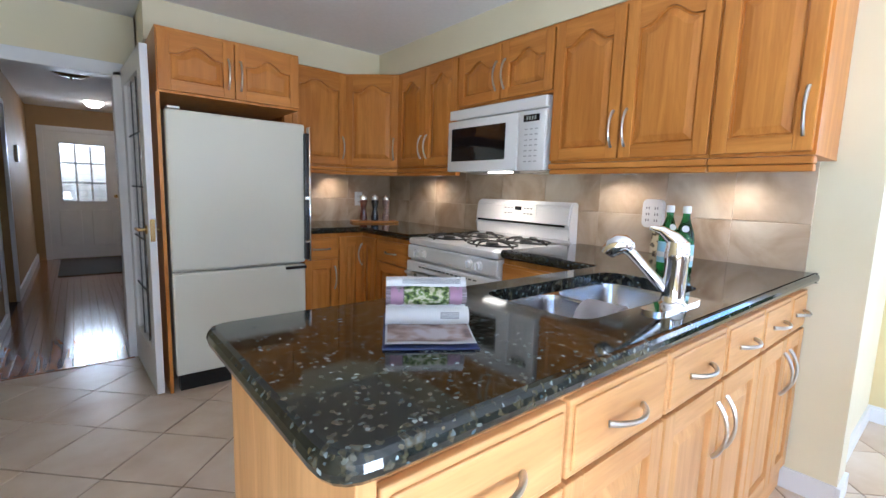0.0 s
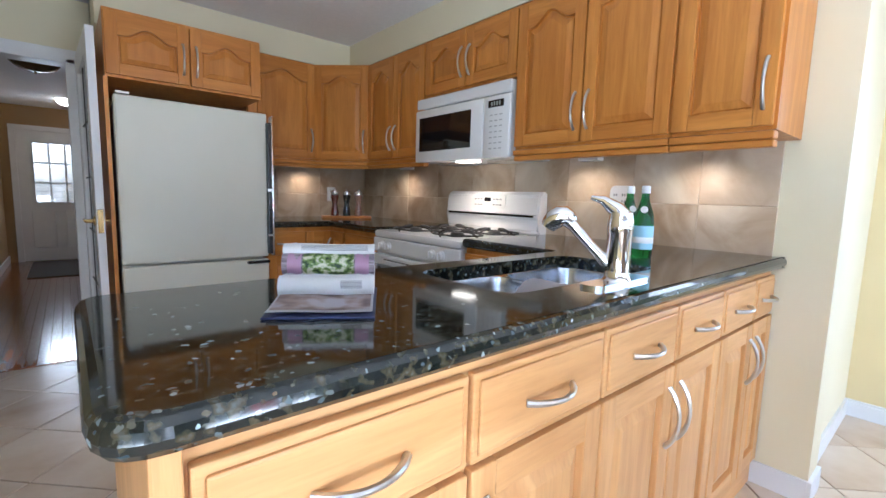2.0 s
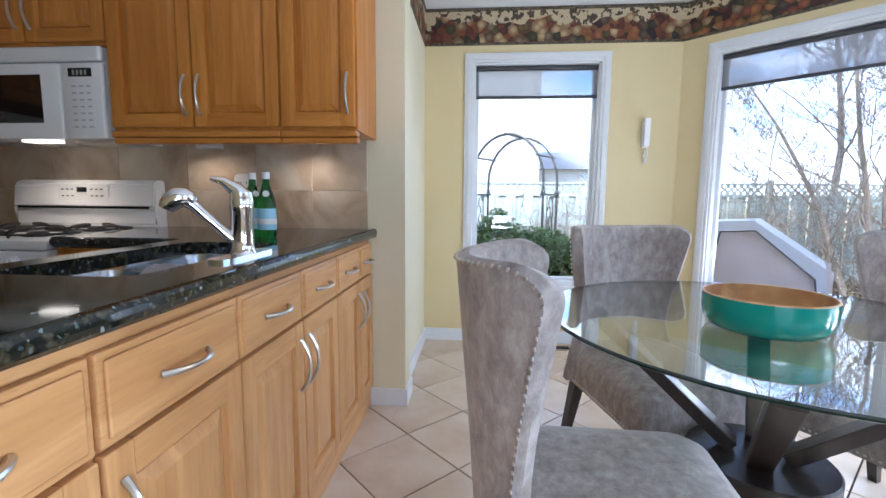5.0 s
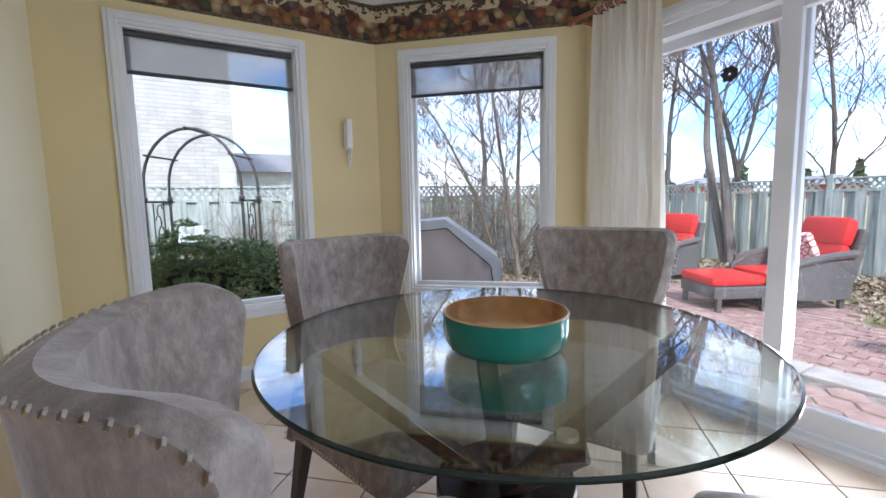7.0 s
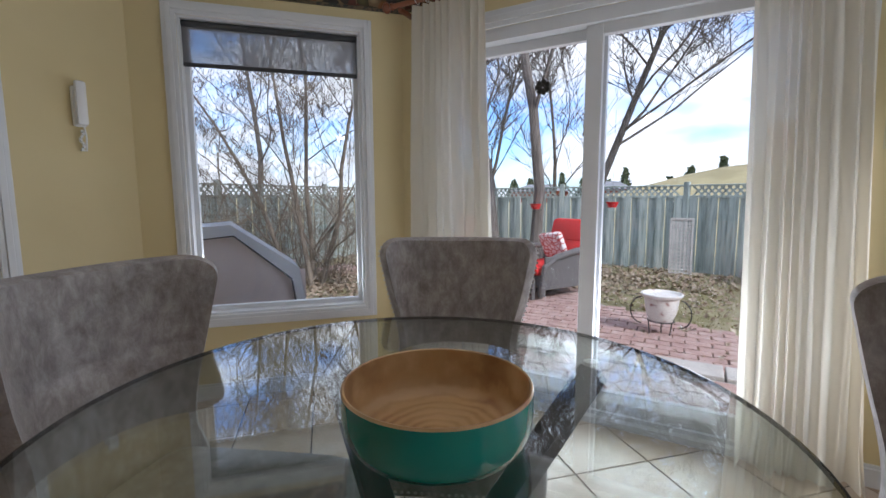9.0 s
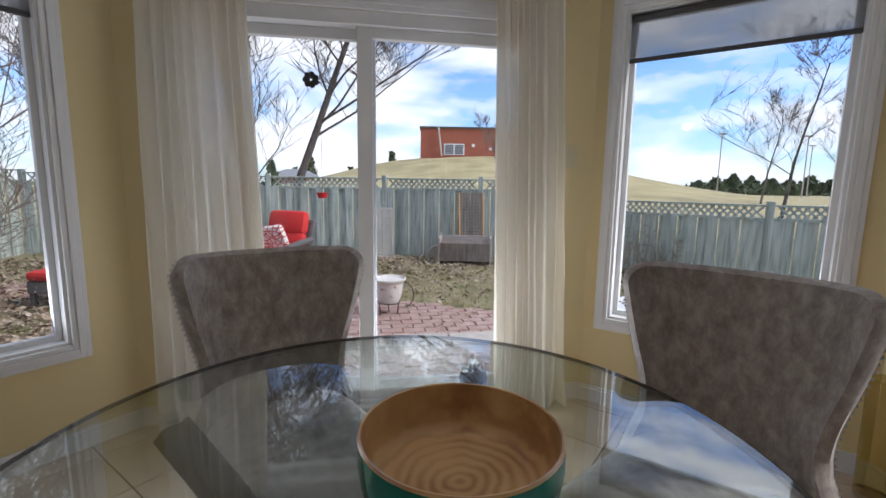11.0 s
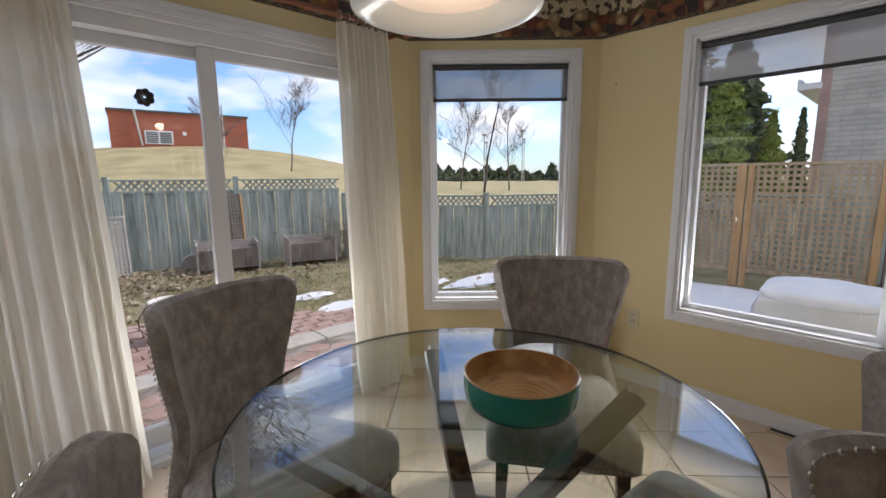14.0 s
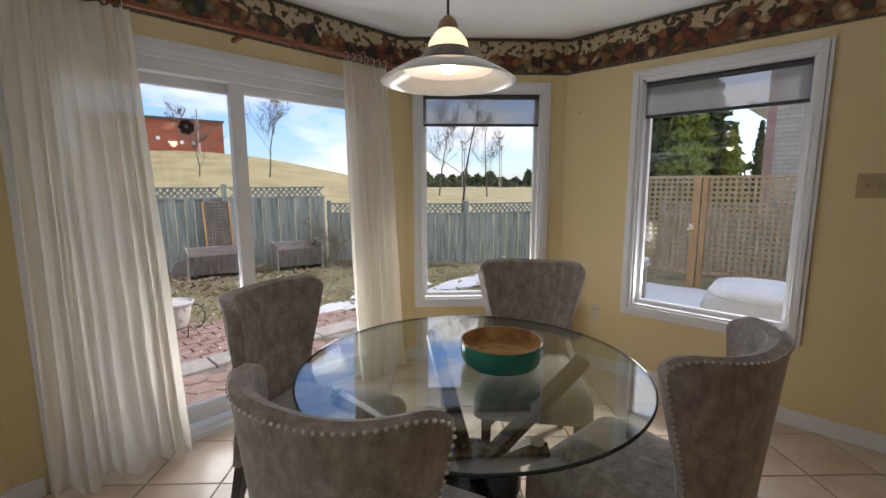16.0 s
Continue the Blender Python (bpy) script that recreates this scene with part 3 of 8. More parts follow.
tagged(obj("hall_opening_trim", boxes((HX0, 3.18, 0, HX0 + 0.06, 3.33, HZ), (HX1 - 0.03, 3.18, 0, HX1 + 0.03, 3.33, HZ), (HX0, 3.18, HZ - 0.03, HX1 + 0.03, 3.33, HZ + 0.05), (-2.73, 4.50, 0, -2.70, 4.56, 1.9), (-2.73, 5.44, 0, -2.70, 5.5, 1.9), (-2.73, 4.56, 1.85, -2.70, 5.44, 1.9), bevel=0.004), WHITE), kind="structure")
fd = empty("door", pose(-2.12, 8.3, 0), "white panelled front door with nine small lights over two panels, closed", "front door")
fd["kind"] = "structure"
part("leaf", boxes((-0.43, 0.0, 0.01, 0.43, 0.04, 0.86), (-0.43, 0, 1.72, 0.43, 0.04, 1.88), (-0.43, 0, 0.86, -0.27, 0.04, 1.72), (0.27, 0, 0.86, 0.43, 0.04, 1.72)), WHITE, fd)
part("panel", boxes((-0.32, -0.012, 0.2, -0.06, 0.0, 0.74), bevel=0.008), WHITE, fd)
part("panel", boxes((0.06, -0.012, 0.2, 0.32, 0.0, 0.74), bevel=0.008), WHITE, fd)
part("door_frame", boxes((-0.50, -0.02, 0, -0.43, 0.1, 1.95), (0.43, -0.02, 0, 0.50, 0.1, 1.95), (-0.43, -0.02, 1.88, 0.43, 0.1, 1.95), bevel=0.004), WHITE, fd)
part("muntin", boxes(*[(-0.27, 0.0, 0.86 + 0.86 * k / 3 - 0.01, 0.27, 0.03, 0.86 + 0.86 * k / 3 + 0.01) for k in range(4)], *[(-0.27 + 0.54 * k / 3 - 0.01, 0.0, 0.86, -0.27 + 0.54 * k / 3 + 0.01, 0.03, 1.72) for k in range(4)]), WHITE, fd)
for i in range(3):
    for k in range(3):
        p = part("pane", boxes((-0.26 + 0.18 * i, 0.014, 0.87 + 0.287 * k, -0.10 + 0.18 * i, 0.018, 1.137 + 0.287 * k)), PANE, fd)
        p.visible_shadow = False
bm = bmesh.new()
lathe(bm, [(0.025, 0), (0.025, 0.01), (0.01, 0.015), (0.01, 0.03), (0.028, 0.045), (0.02, 0.065), (0, 0.068)], 14, pose(0.37, 0.0, 0.95, 90, 0, 0))
part("knob", bm, BRASS, fd, smooth=True)
area("door_light", (-2.12, 8.6, 1.4), (-2.12, 5, 0.6), 0.8, 0.9, 15, DAY)

# ---- cabinets ----
def arch_line(w, rise, n=14):
    """Height over the straight top of a cathedral arch at n + 1 steps."""
    out = []
    for i in range(n + 1):
        s = abs(2 * i / n - 1)
        out.append(rise * (0.5 + 0.5 * math.cos(math.pi * min(1, s / 0.82))) if s < 0.82 else 0.0)
    return out


def cab_door(parent, x, z, w, h, y=0.0, arch=0.0, style=None, label="", handle=None, low=True):
    """A framed door with a raised panel; arch > 0 gives the top rail a cathedral curve. Its front is at -y."""
    wd = style or OAK
    st = 0.055 if w < 0.5 else 0.06
    th = 0.02
    d = empty("door", pose(x, y, z), label)
    d.parent = parent
    top = h - st - 0.005
    iw = w - 2 * st
    n = 14 if arch else 1
    curve = arch_line(iw, arch, n) if arch else [0, 0]
    base = top - arch
    part("stile", boxes((0, -th, 0, st, 0, h), bevel=0.003), wd["Z"], d)
    part("stile", boxes((w - st, -th, 0, w, 0, h), bevel=0.003), wd["Z"], d)
    part("rail", boxes((st, -th + 0.001, 0, w - st, 0, st), bevel=0.002), wd["X"], d)
    bm = bmesh.new()
    xs = [st + iw * i / n for i in range(n + 1)]
    fr = [(bm.verts.new((a, -th + 0.001, base + c)), bm.verts.new((a, -th + 0.001, h)), bm.verts.new((a, 0, base + c)), bm.verts.new((a, 0, h))) for a, c in zip(xs, curve)]
    for p, q in zip(fr, fr[1:]):
        bm.faces.new((p[0], q[0], q[1], p[1]))
        bm.faces.new((p[0], p[2], q[2], q[0]))
        bm.faces.new((p[1], q[1], q[3], p[3]))
        bm.faces.new((p[2], p[3], q[3], q[2]))
    part("rail", bm, wd["X"], d)
    bm = bmesh.new()
    ring0 = [(st, st), (w - st, st)] + [(a, base + c) for a, c in reversed(list(zip(xs, curve)))]
    cx, cz = w / 2, (st + base) / 2
    hw, hh = iw / 2, (base - st) / 2 + arch * 0.4

    def inset(g):
        return [(cx + (a - cx) * (1 - g / hw), cz + (b - cz) * (1 - g / hh)) for a, b in ring0]

    rings = []
    for g, yy in ((0.0, -0.003), (0.008, -0.003), (0.011, -0.008), (0.038, -0.0172), (0.042, -0.0172)):
        rings.append([bm.verts.new((a, yy, b)) for a, b in inset(g)])
    for a, b in zip(rings, rings[1:]):
        for k in range(len(a)):
            bm.faces.new((a[k], a[(k + 1) % len(a)], b[(k + 1) % len(a)], b[k]))
    bm.faces.new(rings[-1])
    part("panel", bm, wd["Z"], d)
    if handle:
        hx = {"l": 0.028, "r": w - 0.028}[handle]
        hz = 0.05 if low else h - 0.21
        pull(d, hx, -th, hz, 0.16, True)
    return d


def pull(parent, x, y, z, length, upright):
    """An arched nickel bar pull."""
    pts = []
    for i in range(13):
        s = i / 12
        off = -0.030 * math.sin(math.pi * s) ** 0.75 - 0.002
        pts.append((x, y + off, z + length * s) if upright else (x + length * (s - 0.5), y + off, z))
    bm = bmesh.new()
    tube(bm, pts, [0.0048 + 0.002 * abs(2 * i / 12 - 1) for i in range(13)], 8)
    return part("handle", bm, NICKEL, parent, "arched brushed nickel pull", smooth=True)


def drawer(parent, x, z, w, h, style=None, y=0.0):
    wd = style or OAK
    d = empty("drawer", pose(x, y, z))
    d.parent = parent
    bm = boxes((0, -0.016, 0, w, 0, h), bevel=0.003)
    box(bm, 0.012, -0.021, 0.012, w - 0.012, -0.015, h - 0.012, 0.004)
    part("front", bm, wd["X"], d)
    pull(d, w / 2, -0.021, h / 2 - 0.004, min(0.13, w * 0.5), False)
    return d


def carcass(parent, w, depth, z0, z1, style=None, y0=0.0):
    wd = style or OAK
    part("body", boxes((0, y0, z0, w, y0 + depth, z1)), wd["Z"], parent)


def base_cabinet(name, m, w, depth, units, style, label, top=0.874, dz=(0.70, 0.845), toe=True):
    """units: (x, width, handle side or None, drawer?)."""
    c = empty(name, m, label, "kitchen cabinet", "base cabinets")
    carcass(c, w, depth, 0.0, 0.68 if style else top, style)
    if style:
        part("top_rail", boxes((0, 0, 0.681, w, 0.02, top)), style["X"], c)
    for x, uw, side, dr in units:
        g = 0.005
        z1 = dz[0] - 0.008 if dr else dz[1]
        cab_door(c, x + g, 0.105, uw - 2 * g, z1 - 0.105, 0.0, 0.0, style, "", side, low=False)
        if dr:
            drawer(c, x + g, dz[0], uw - 2 * g, dz[1] - dz[0], style)
    if toe:
        part("plinth", boxes((0, -0.006, 0.0, w, 0.0, 0.085), bevel=0.002), (style or OAK)["X"], c)
    return c


def wall_cabinet(m, w, z0, z1, doors, label, depth=0.31, arch=0.055, rail=True, name="wall_cabinet"):
    c = empty(name, m, label, "kitchen cabinet", "wall cabinets")
    carcass(c, w, depth, z0, z1)
    for x, uw, side in doors:
        g = 0.004
        cab_door(c, x + g, z0 + 0.012, uw - 2 * g, z1 - z0 - 0.03, 0.0, arch, OAK, "", side, low=True)
    if rail:
        bm = boxes((-0.0, -0.022, z0 - 0.03, w, 0.03, z0 - 0.004), (0.0, -0.012, z0 - 0.055, w, 0.03, z0 - 0.031), bevel=0.005)
        part("light_rail", bm, OAK["X"], c, "moulded oak rail along the bottom")
    return c


# peninsula: pale oak towards the table
PY = 0.045
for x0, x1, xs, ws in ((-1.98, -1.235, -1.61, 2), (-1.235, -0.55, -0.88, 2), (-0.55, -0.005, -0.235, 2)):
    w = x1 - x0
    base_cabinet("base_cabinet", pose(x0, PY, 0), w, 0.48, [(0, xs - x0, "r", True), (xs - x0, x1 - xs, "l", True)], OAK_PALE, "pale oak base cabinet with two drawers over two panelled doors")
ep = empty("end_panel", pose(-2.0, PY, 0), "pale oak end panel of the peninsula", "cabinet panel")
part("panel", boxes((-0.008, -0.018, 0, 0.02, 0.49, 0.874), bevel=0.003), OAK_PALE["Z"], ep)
# range side
base_cabinet("base_cabinet", pose(-0.62, 1.09, 0, 0, 0, -90), 0.50, 0.60, [(0.0, 0.44, "l", True)], None, "honey oak base cabinet beside the white range")
base_cabinet("base_cabinet", pose(-0.62, 2.27, 0, 0, 0, -90), 0.40, 0.60, [(0.0, 0.39, "r", True)], None, "honey oak base cabinet with a drawer over a door")
c = base_cabinet("corner_cabinet", pose(-0.62, 2.49, 0, 0, 0, -90), 0.215, 0.60, [(0.0, 0.21, "l", False)], None, "honey oak corner base cabinet with narrow doors")
base_cabinet("base_cabinet", pose(-1.08, 2.49, 0), 0.46, 0.59, [(0.0, 0.26, "r", True), (0.26, 0.195, None, False)], None, "honey oak base cabinet between the fridge and the corner")

# wall cabinets
wall_cabinet(pose(-0.33, 0.32, 0, 0, 0, -90), 0.32, 1.345, 2.03, [(0.0, 0.315, "r")], "honey oak wall cabinet with one tall arched door", depth=0.328)
wall_cabinet(pose(-0.33, 1.068, 0, 0, 0, -90), 0.745, 1.345, 2.03, [(0.0, 0.372, "r"), (0.372, 0.372, "l")], "honey oak wall cabinet with two tall arched doors", depth=0.328)
wall_cabinet(pose(-0.33, 1.795, 0, 0, 0, -90), 0.724, 1.70, 2.03, [(0.0, 0.362, "r"), (0.362, 0.362, "l")], "short honey oak cabinet with two arched doors over the microwave", depth=0.328, rail=False, arch=0.05)
wall_cabinet(pose(-0.33, 2.47, 0, 0, 0, -90), 0.672, 1.345, 2.03, [(0.0, 0.336, "r"), (0.336, 0.336, "l")], "honey oak wall cabinet with two arched doors near the corner", depth=0.328)
cc = wall_cabinet(pose(-0.62, 2.76, 0, 0, 0, -45), 0.41, 1.345, 2.03, [(0.0, 0.405, "r")], "diagonal honey oak corner wall cabinet with one arched door", depth=0.10, name="corner_wall_cabinet")
bm = bmesh.new()
prism(bm, [(0.0, 0.101), (0.41, 0.101), (0.43, 0.13), (0.205, 0.42), (-0.02, 0.13)], 1.345, 2.03)
part("body", bm, OAK["Z"], cc)
wall_cabinet(pose(-1.10, 2.76, 0), 0.48, 1.345, 2.03, [(0.0, 0.475, "r")], "honey oak wall cabinet with one arched door beside the fridge", depth=0.328)
fc = wall_cabinet(pose(-1.87, 2.42, 0), 0.75, 1.655, 1.985, [(0.0, 0.375, "r"), (0.375, 0.375, "l")], "honey oak cabinet with two arched doors over the fridge", depth=0.66, rail=False, arch=0.05)
fp = empty("fridge_side_panel", pose(-1.872, 2.42, 0), "tall honey oak panel beside the fridge", "cabinet panel")
part("panel", boxes((-0.006, 0, 0, 0.012, 0.66, 1.654)), OAK["Z"], fp)

# ---- worktop ----
def crisp(ob):
    """Keeps the flat top and underside of a slab apart from its rounded rim."""
    for p in ob.data.polygons:
        if abs(p.normal.z) > 0.9999:
            p.use_smooth = False
    return ob


def bullnose(bm, outline, z0, z1, r=0.016):
    """A slab whose rim is rounded."""
    n = len(outline)
    pts = [Vector(p) for p in outline]
    rings = []
    for k in range(7):
        a = -math.pi / 2 + math.pi * k / 6
        off, zz = (1 - math.cos(a)) * r, (z0 + z1) / 2 + (z1 - z0) / 2 * math.sin(a)
        ring = []
        for i in range(n):
            d0, d1 = (pts[i] - pts[i - 1]).normalized(), (pts[(i + 1) % n] - pts[i]).normalized()
            n0, n1 = Vector((-d0.y, d0.x)), Vector((-d1.y, d1.x))
            mm = (n0 + n1) / max(0.4, 1 + n0.dot(n1))
            ring.append(bm.verts.new((pts[i].x + mm.x * off, pts[i].y + mm.y * off, zz)))
        rings.append(ring)
    for a, b in zip(rings, rings[1:]):
        for k in range(n):
            bm.faces.new((a[k], a[(k + 1) % n], b[(k + 1) % n], b[k]))
    return rings[0], rings[-1]


def rounded(pts, r, steps=5):
    """Corners of an anticlockwise outline rounded by r each (a number or a list)."""
    out = []
    n = len(pts)
    for i, p in enumerate(pts):
        rr = r[i] if isinstance(r, (list, tuple)) else r
        p, a, b = Vector(p), Vector(pts[i - 1]), Vector(pts[(i + 1) % n])
        if rr <= 0:
            out.append((p.x, p.y))
            continue
        p0, p1 = p + (a - p).normalized() * rr, p + (b - p).normalized() * rr
        for k in range(steps + 1):
            t = k / steps
            q = p0 * (1 - t) ** 2 + p * 2 * t * (1 - t) + p1 * t * t
            out.append((q.x, q.y))
    return out


SINK = rounded([(-1.39, 0.15), (-0.74, 0.15), (-0.74, 0.475), (-1.39, 0.475)], 0.07)
TOP = rounded([(-2.05, 0.0), (0.03, 0.0), (0.0, 0.02), (0.0, 1.085), (-0.66, 1.085), (-0.66, 0.575), (-2.05, 0.575)], [0.06, 0.02, 0, 0, 0.01, 0.01, 0.05])
ct = empty("worktop", pose(0, 0, 0), "polished dark granite worktop of the peninsula with blue and brown flecks", "worktop")
bm = bmesh.new()
lo, hi = bullnose(bm, TOP, 0.874, 0.914)
for ring, zz in ((lo, 0.874), (hi, 0.914)):
    hole = [bm.verts.new((x, y, zz)) for x, y in SINK]
    edges = [bm.edges.get((ring[i], ring[(i + 1) % len(ring)])) for i in range(len(ring))]
    edges += [bm.edges.new((hole[i], hole[(i + 1) % len(hole)])) for i in range(len(hole))]
    bmesh.ops.triangle_fill(bm, use_beauty=True, use_dissolve=False, edges=edges)
    if zz > 0.9:
        top_hole = hole
    else:
        low_hole = hole
for i in range(len(SINK)):
    j = (i + 1) % len(SINK)
    bm.faces.new((low_hole[i], low_hole[j], top_hole[j], top_hole[i]))
part("slab", bm, GRANITE, ct)
ct2 = empty("worktop", pose(0, 0, 0), "polished dark granite worktop in the kitchen corner beyond the range", "worktop")
bm = bmesh.new()
lo, hi = bullnose(bm, [(-0.66, 1.855), (0.0, 1.855), (0.0, YB), (-1.085, YB), (-1.085, 2.45), (-0.66, 2.45)], 0.874, 0.914)
bm.faces.new(hi)
bm.faces.new(lo)
part("slab", bm, GRANITE, ct2)

# ---- fridge ----
fr = empty("fridge", pose(-1.845, 2.40, 0), "old almond white fridge freezer with black trimmed handles", "fridge")
part("body", boxes((0.01, 0.06, 0.09, 0.74, 0.68, 1.56), bevel=0.008), FRIDGE, fr)
part("door", boxes((0.0, 0.0, 0.70, 0.755, 0.058, 1.575), bevel=0.012), FRIDGE, fr, "fridge door")
part("freezer_drawer", boxes((0.0, 0.0, 0.10, 0.755, 0.058, 0.688), bevel=0.012), FRIDGE, fr)
part("kick_plate", boxes((0.02, 0.03, 0.0, 0.735, 0.1, 0.095)), BLACK, fr)
bm = boxes((0.745, -0.03, 0.72, 0.775, 0.012, 1.0), (0.745, -0.03, 1.12, 0.775, 0.012, 1.52), (0.745, -0.03, 1.0, 0.775, 0.012, 1.12), bevel=0.006)
part("handle", bm, BLACK, fr, "black side handle")
part("handle_trim", boxes((0.768, -0.034, 0.71, 0.780, 0.014, 1.56), (0.742, -0.034, 1.105, 0.776, -0.028, 1.125), (0.742, -0.034, 0.83, 0.776, -0.028, 0.845), bevel=0.003), CHROME, fr)
part("freezer_handle", boxes((0.62, -0.02, 0.662, 0.755, 0.0, 0.680), bevel=0.005), BLACK, fr)
part("hinge", boxes((0.01, -0.004, 1.576, 0.07, 0.05, 1.59), (0.0, -0.004, 0.690, 0.05, 0.02, 0.697), bevel=0.003), NICKEL, fr)

# ---- range ----
rg = empty("range", pose(-0.66, 1.852, 0, 0, 0, -90), "white gas range with black grates and a raised backguard", "range")
part("body", boxes((0.002, 0.02, 0.06, 0.758, 0.655, 0.86), bevel=0.006), APPL, rg)
part("cooktop", boxes((0.0, 0.0, 0.86, 0.76, 0.60, 0.90), bevel=0.014), APPL, rg, "white cooktop", smooth=True)
part("control_panel", boxes((0.0, -0.004, 0.775, 0.76, 0.03, 0.858), bevel=0.008), APPL, rg)
part("oven_door", boxes((0.01, -0.02, 0.22, 0.75, 0.02, 0.765), bevel=0.012), APPL, rg)
part("oven_window", boxes((0.15, -0.024, 0.34, 0.61, -0.021, 0.60)), BLACK, rg)
part("bottom_drawer", boxes((0.01, -0.015, 0.07, 0.75, 0.02, 0.205), bevel=0.01), APPL, rg)
bm = bmesh.new()
tube(bm, [(0.06, -0.02, 0.70), (0.06, -0.055, 0.70), (0.10, -0.062, 0.70), (0.66, -0.062, 0.70), (0.70, -0.055, 0.70), (0.70, -0.02, 0.70)], 0.011, 10)
part("oven_handle", bm, APPL, rg, smooth=True)
for k in range(14):
    part("vent_slot", boxes((0.14 + 0.036 * k, -0.0215, 0.735, 0.165 + 0.036 * k, -0.0195, 0.742)), BLACK, rg)
for x in (0.07, 0.135, 0.53, 0.60):
    bm = bmesh.new()
    lathe(bm, [(0, 0), (0.026, 0), (0.026, 0.006), (0.021, 0.01), (0.019, 0.024), (0, 0.026)], 20, pose(x + 0.03, -0.004, 0.815, 90, 0, 0))
    box(bm, x + 0.027, -0.036, 0.797, x + 0.033, -0.02, 0.833, 0.002)
    part("knob", bm, APPL, rg, smooth=True)
bm = bmesh.new()
prof = [(0.60, 0.90), (0.575, 0.92), (0.575, 1.0), (0.562, 1.01), (0.575, 1.12), (0.60, 1.145), (0.65, 1.145), (0.655, 0.90)]
a = [bm.verts.new((0.0, y, z)) for y, z in prof]
b = [bm.verts.new((0.76, y, z)) for y, z in prof]
bm.faces.new(a), bm.faces.new(b)
for i in range(len(prof)):
    j = (i + 1) % len(prof)
    bm.faces.new((a[i], a[j], b[j], b[i]))
bmesh.ops.bevel(bm, geom=bm.edges[:], offset=0.008, segments=2, affect="EDGES")
part("backguard", bm, APPL, rg, smooth=True)
part("backguard_slot", boxes((0.03, 0.558, 1.003, 0.73, 0.566, 1.014)), BLACK, rg)
part("display", boxes((0.355, 0.562, 1.085, 0.405, 0.569, 1.108)), BLACK, rg)
cp = part("control_pad", boxes((0.25, 0.566, 1.04, 0.52, 0.571, 1.125), bevel=0.002), mat("pad_white", (0.75, 0.75, 0.74), 0.3), rg)
for k in range(9):
    x = 0.27 + 0.026 * k
    if not 0.345 < x < 0.405:
        part("button", boxes((x, 0.563, 1.095, x + 0.012, 0.567, 1.101), (x, 0.563, 1.062, x + 0.012, 0.567, 1.068)), INK, rg)
for gx, gy in ((0.20, 0.16), (0.56, 0.16), (0.20, 0.44), (0.56, 0.44)):
    bm = bmesh.new()
    for k in range(4):
        ca, sa = math.cos(math.pi * k / 2 + 0.0), math.sin(math.pi * k / 2 + 0.0)
        tube(bm, [(gx + 0.035 * ca, gy + 0.035 * sa, 0.932), (gx + 0.075 * ca, gy + 0.075 * sa, 0.930), (gx + 0.12 * ca, gy + 0.10 * sa, 0.922), (gx + 0.15 * ca, gy + 0.12 * sa, 0.904)], 0.006, 6)
    tube(bm, [(gx + 0.15 * math.cos(t * math.pi / 8), gy + 0.12 * math.sin(t * math.pi / 8), 0.914) for t in range(17)], 0.005, 6, False)
    part("grate", bm, IRON, rg, smooth=True)
    bm = bmesh.new()
    lathe(bm, [(0, 0.925), (0.03, 0.922), (0.036, 0.915), (0.036, 0.908), (0.05, 0.906), (0.05, 0.9), (0, 0.9)], 20, Matrix.Translation((gx, gy, 0)))
    part("burner", bm, IRON, rg, smooth=True)
TOWEL = noisy("towel_cloth", [(0.4, (0.62, 0.60, 0.56)), (0.55, (0.70, 0.68, 0.65)), (0.62, (0.25, 0.23, 0.20))], size=24, rough=0.95, strength=0.3)
tw = empty("tea_towel", pose(-0.66, 1.852, 0, 0, 0, -90), "printed white tea towel hung over the oven handle", "tea towel")
bm = bmesh.new()
grid = [[bm.verts.new((0.14 + 0.30 * i / 14, -0.078 - 0.004 * math.sin(i * 1.3) + (0.03 if j == 0 else 0) * (1 - 0), (0.716 if j < 2 else 0.716 - 0.05 * (j - 1)))) for i in range(15)] for j in range(7)]
for a, b in zip(grid, grid[1:]):
    for i in range(14):
        bm.faces.new((a[i], a[i + 1], b[i + 1], b[i]))
bmesh.ops.solidify(bm, geom=bm.faces[:], thickness=0.003)
part("cloth", bm, TOWEL, tw, smooth=True)

# ---- microwave ----
mw = empty("microwave", pose(-0.345, 1.862, 0, 0, 0, -90), "white over-the-range microwave with a dark glass door", "microwave")
part("body", boxes((0.004, 0.02, 1.315, 0.766, 0.344, 1.695), bevel=0.006), APPL, mw)
part("top_vent", boxes((0.002, -0.010, 1.63, 0.768, 0.022, 1.693), bevel=0.01), APPL, mw)
part("door", boxes((0.0, -0.018, 1.31, 0.585, 0.02, 1.624), bevel=0.012), APPL, mw, smooth=True)
part("door_window", boxes((0.045, -0.021, 1.375, 0.50, -0.0182, 1.575), bevel=0.001), mat("dark_glass", (0.008, 0.008, 0.009), 0.05, spec=0.7), mw)
part("panel", boxes((0.588, -0.014, 1.31, 0.77, 0.02, 1.624), bevel=0.01), APPL, mw, smooth=True)
part("display", boxes((0.625, -0.0165, 1.565, 0.73, -0.0135, 1.60)), BLACK, mw)
part("digits", boxes(*[(0.645 + 0.018 * k, -0.0175, 1.572, 0.655 + 0.018 * k, -0.0162, 1.592) for k in range(4)]), mat("digit_grey", (0.35, 0.38, 0.34), 0.5), mw)
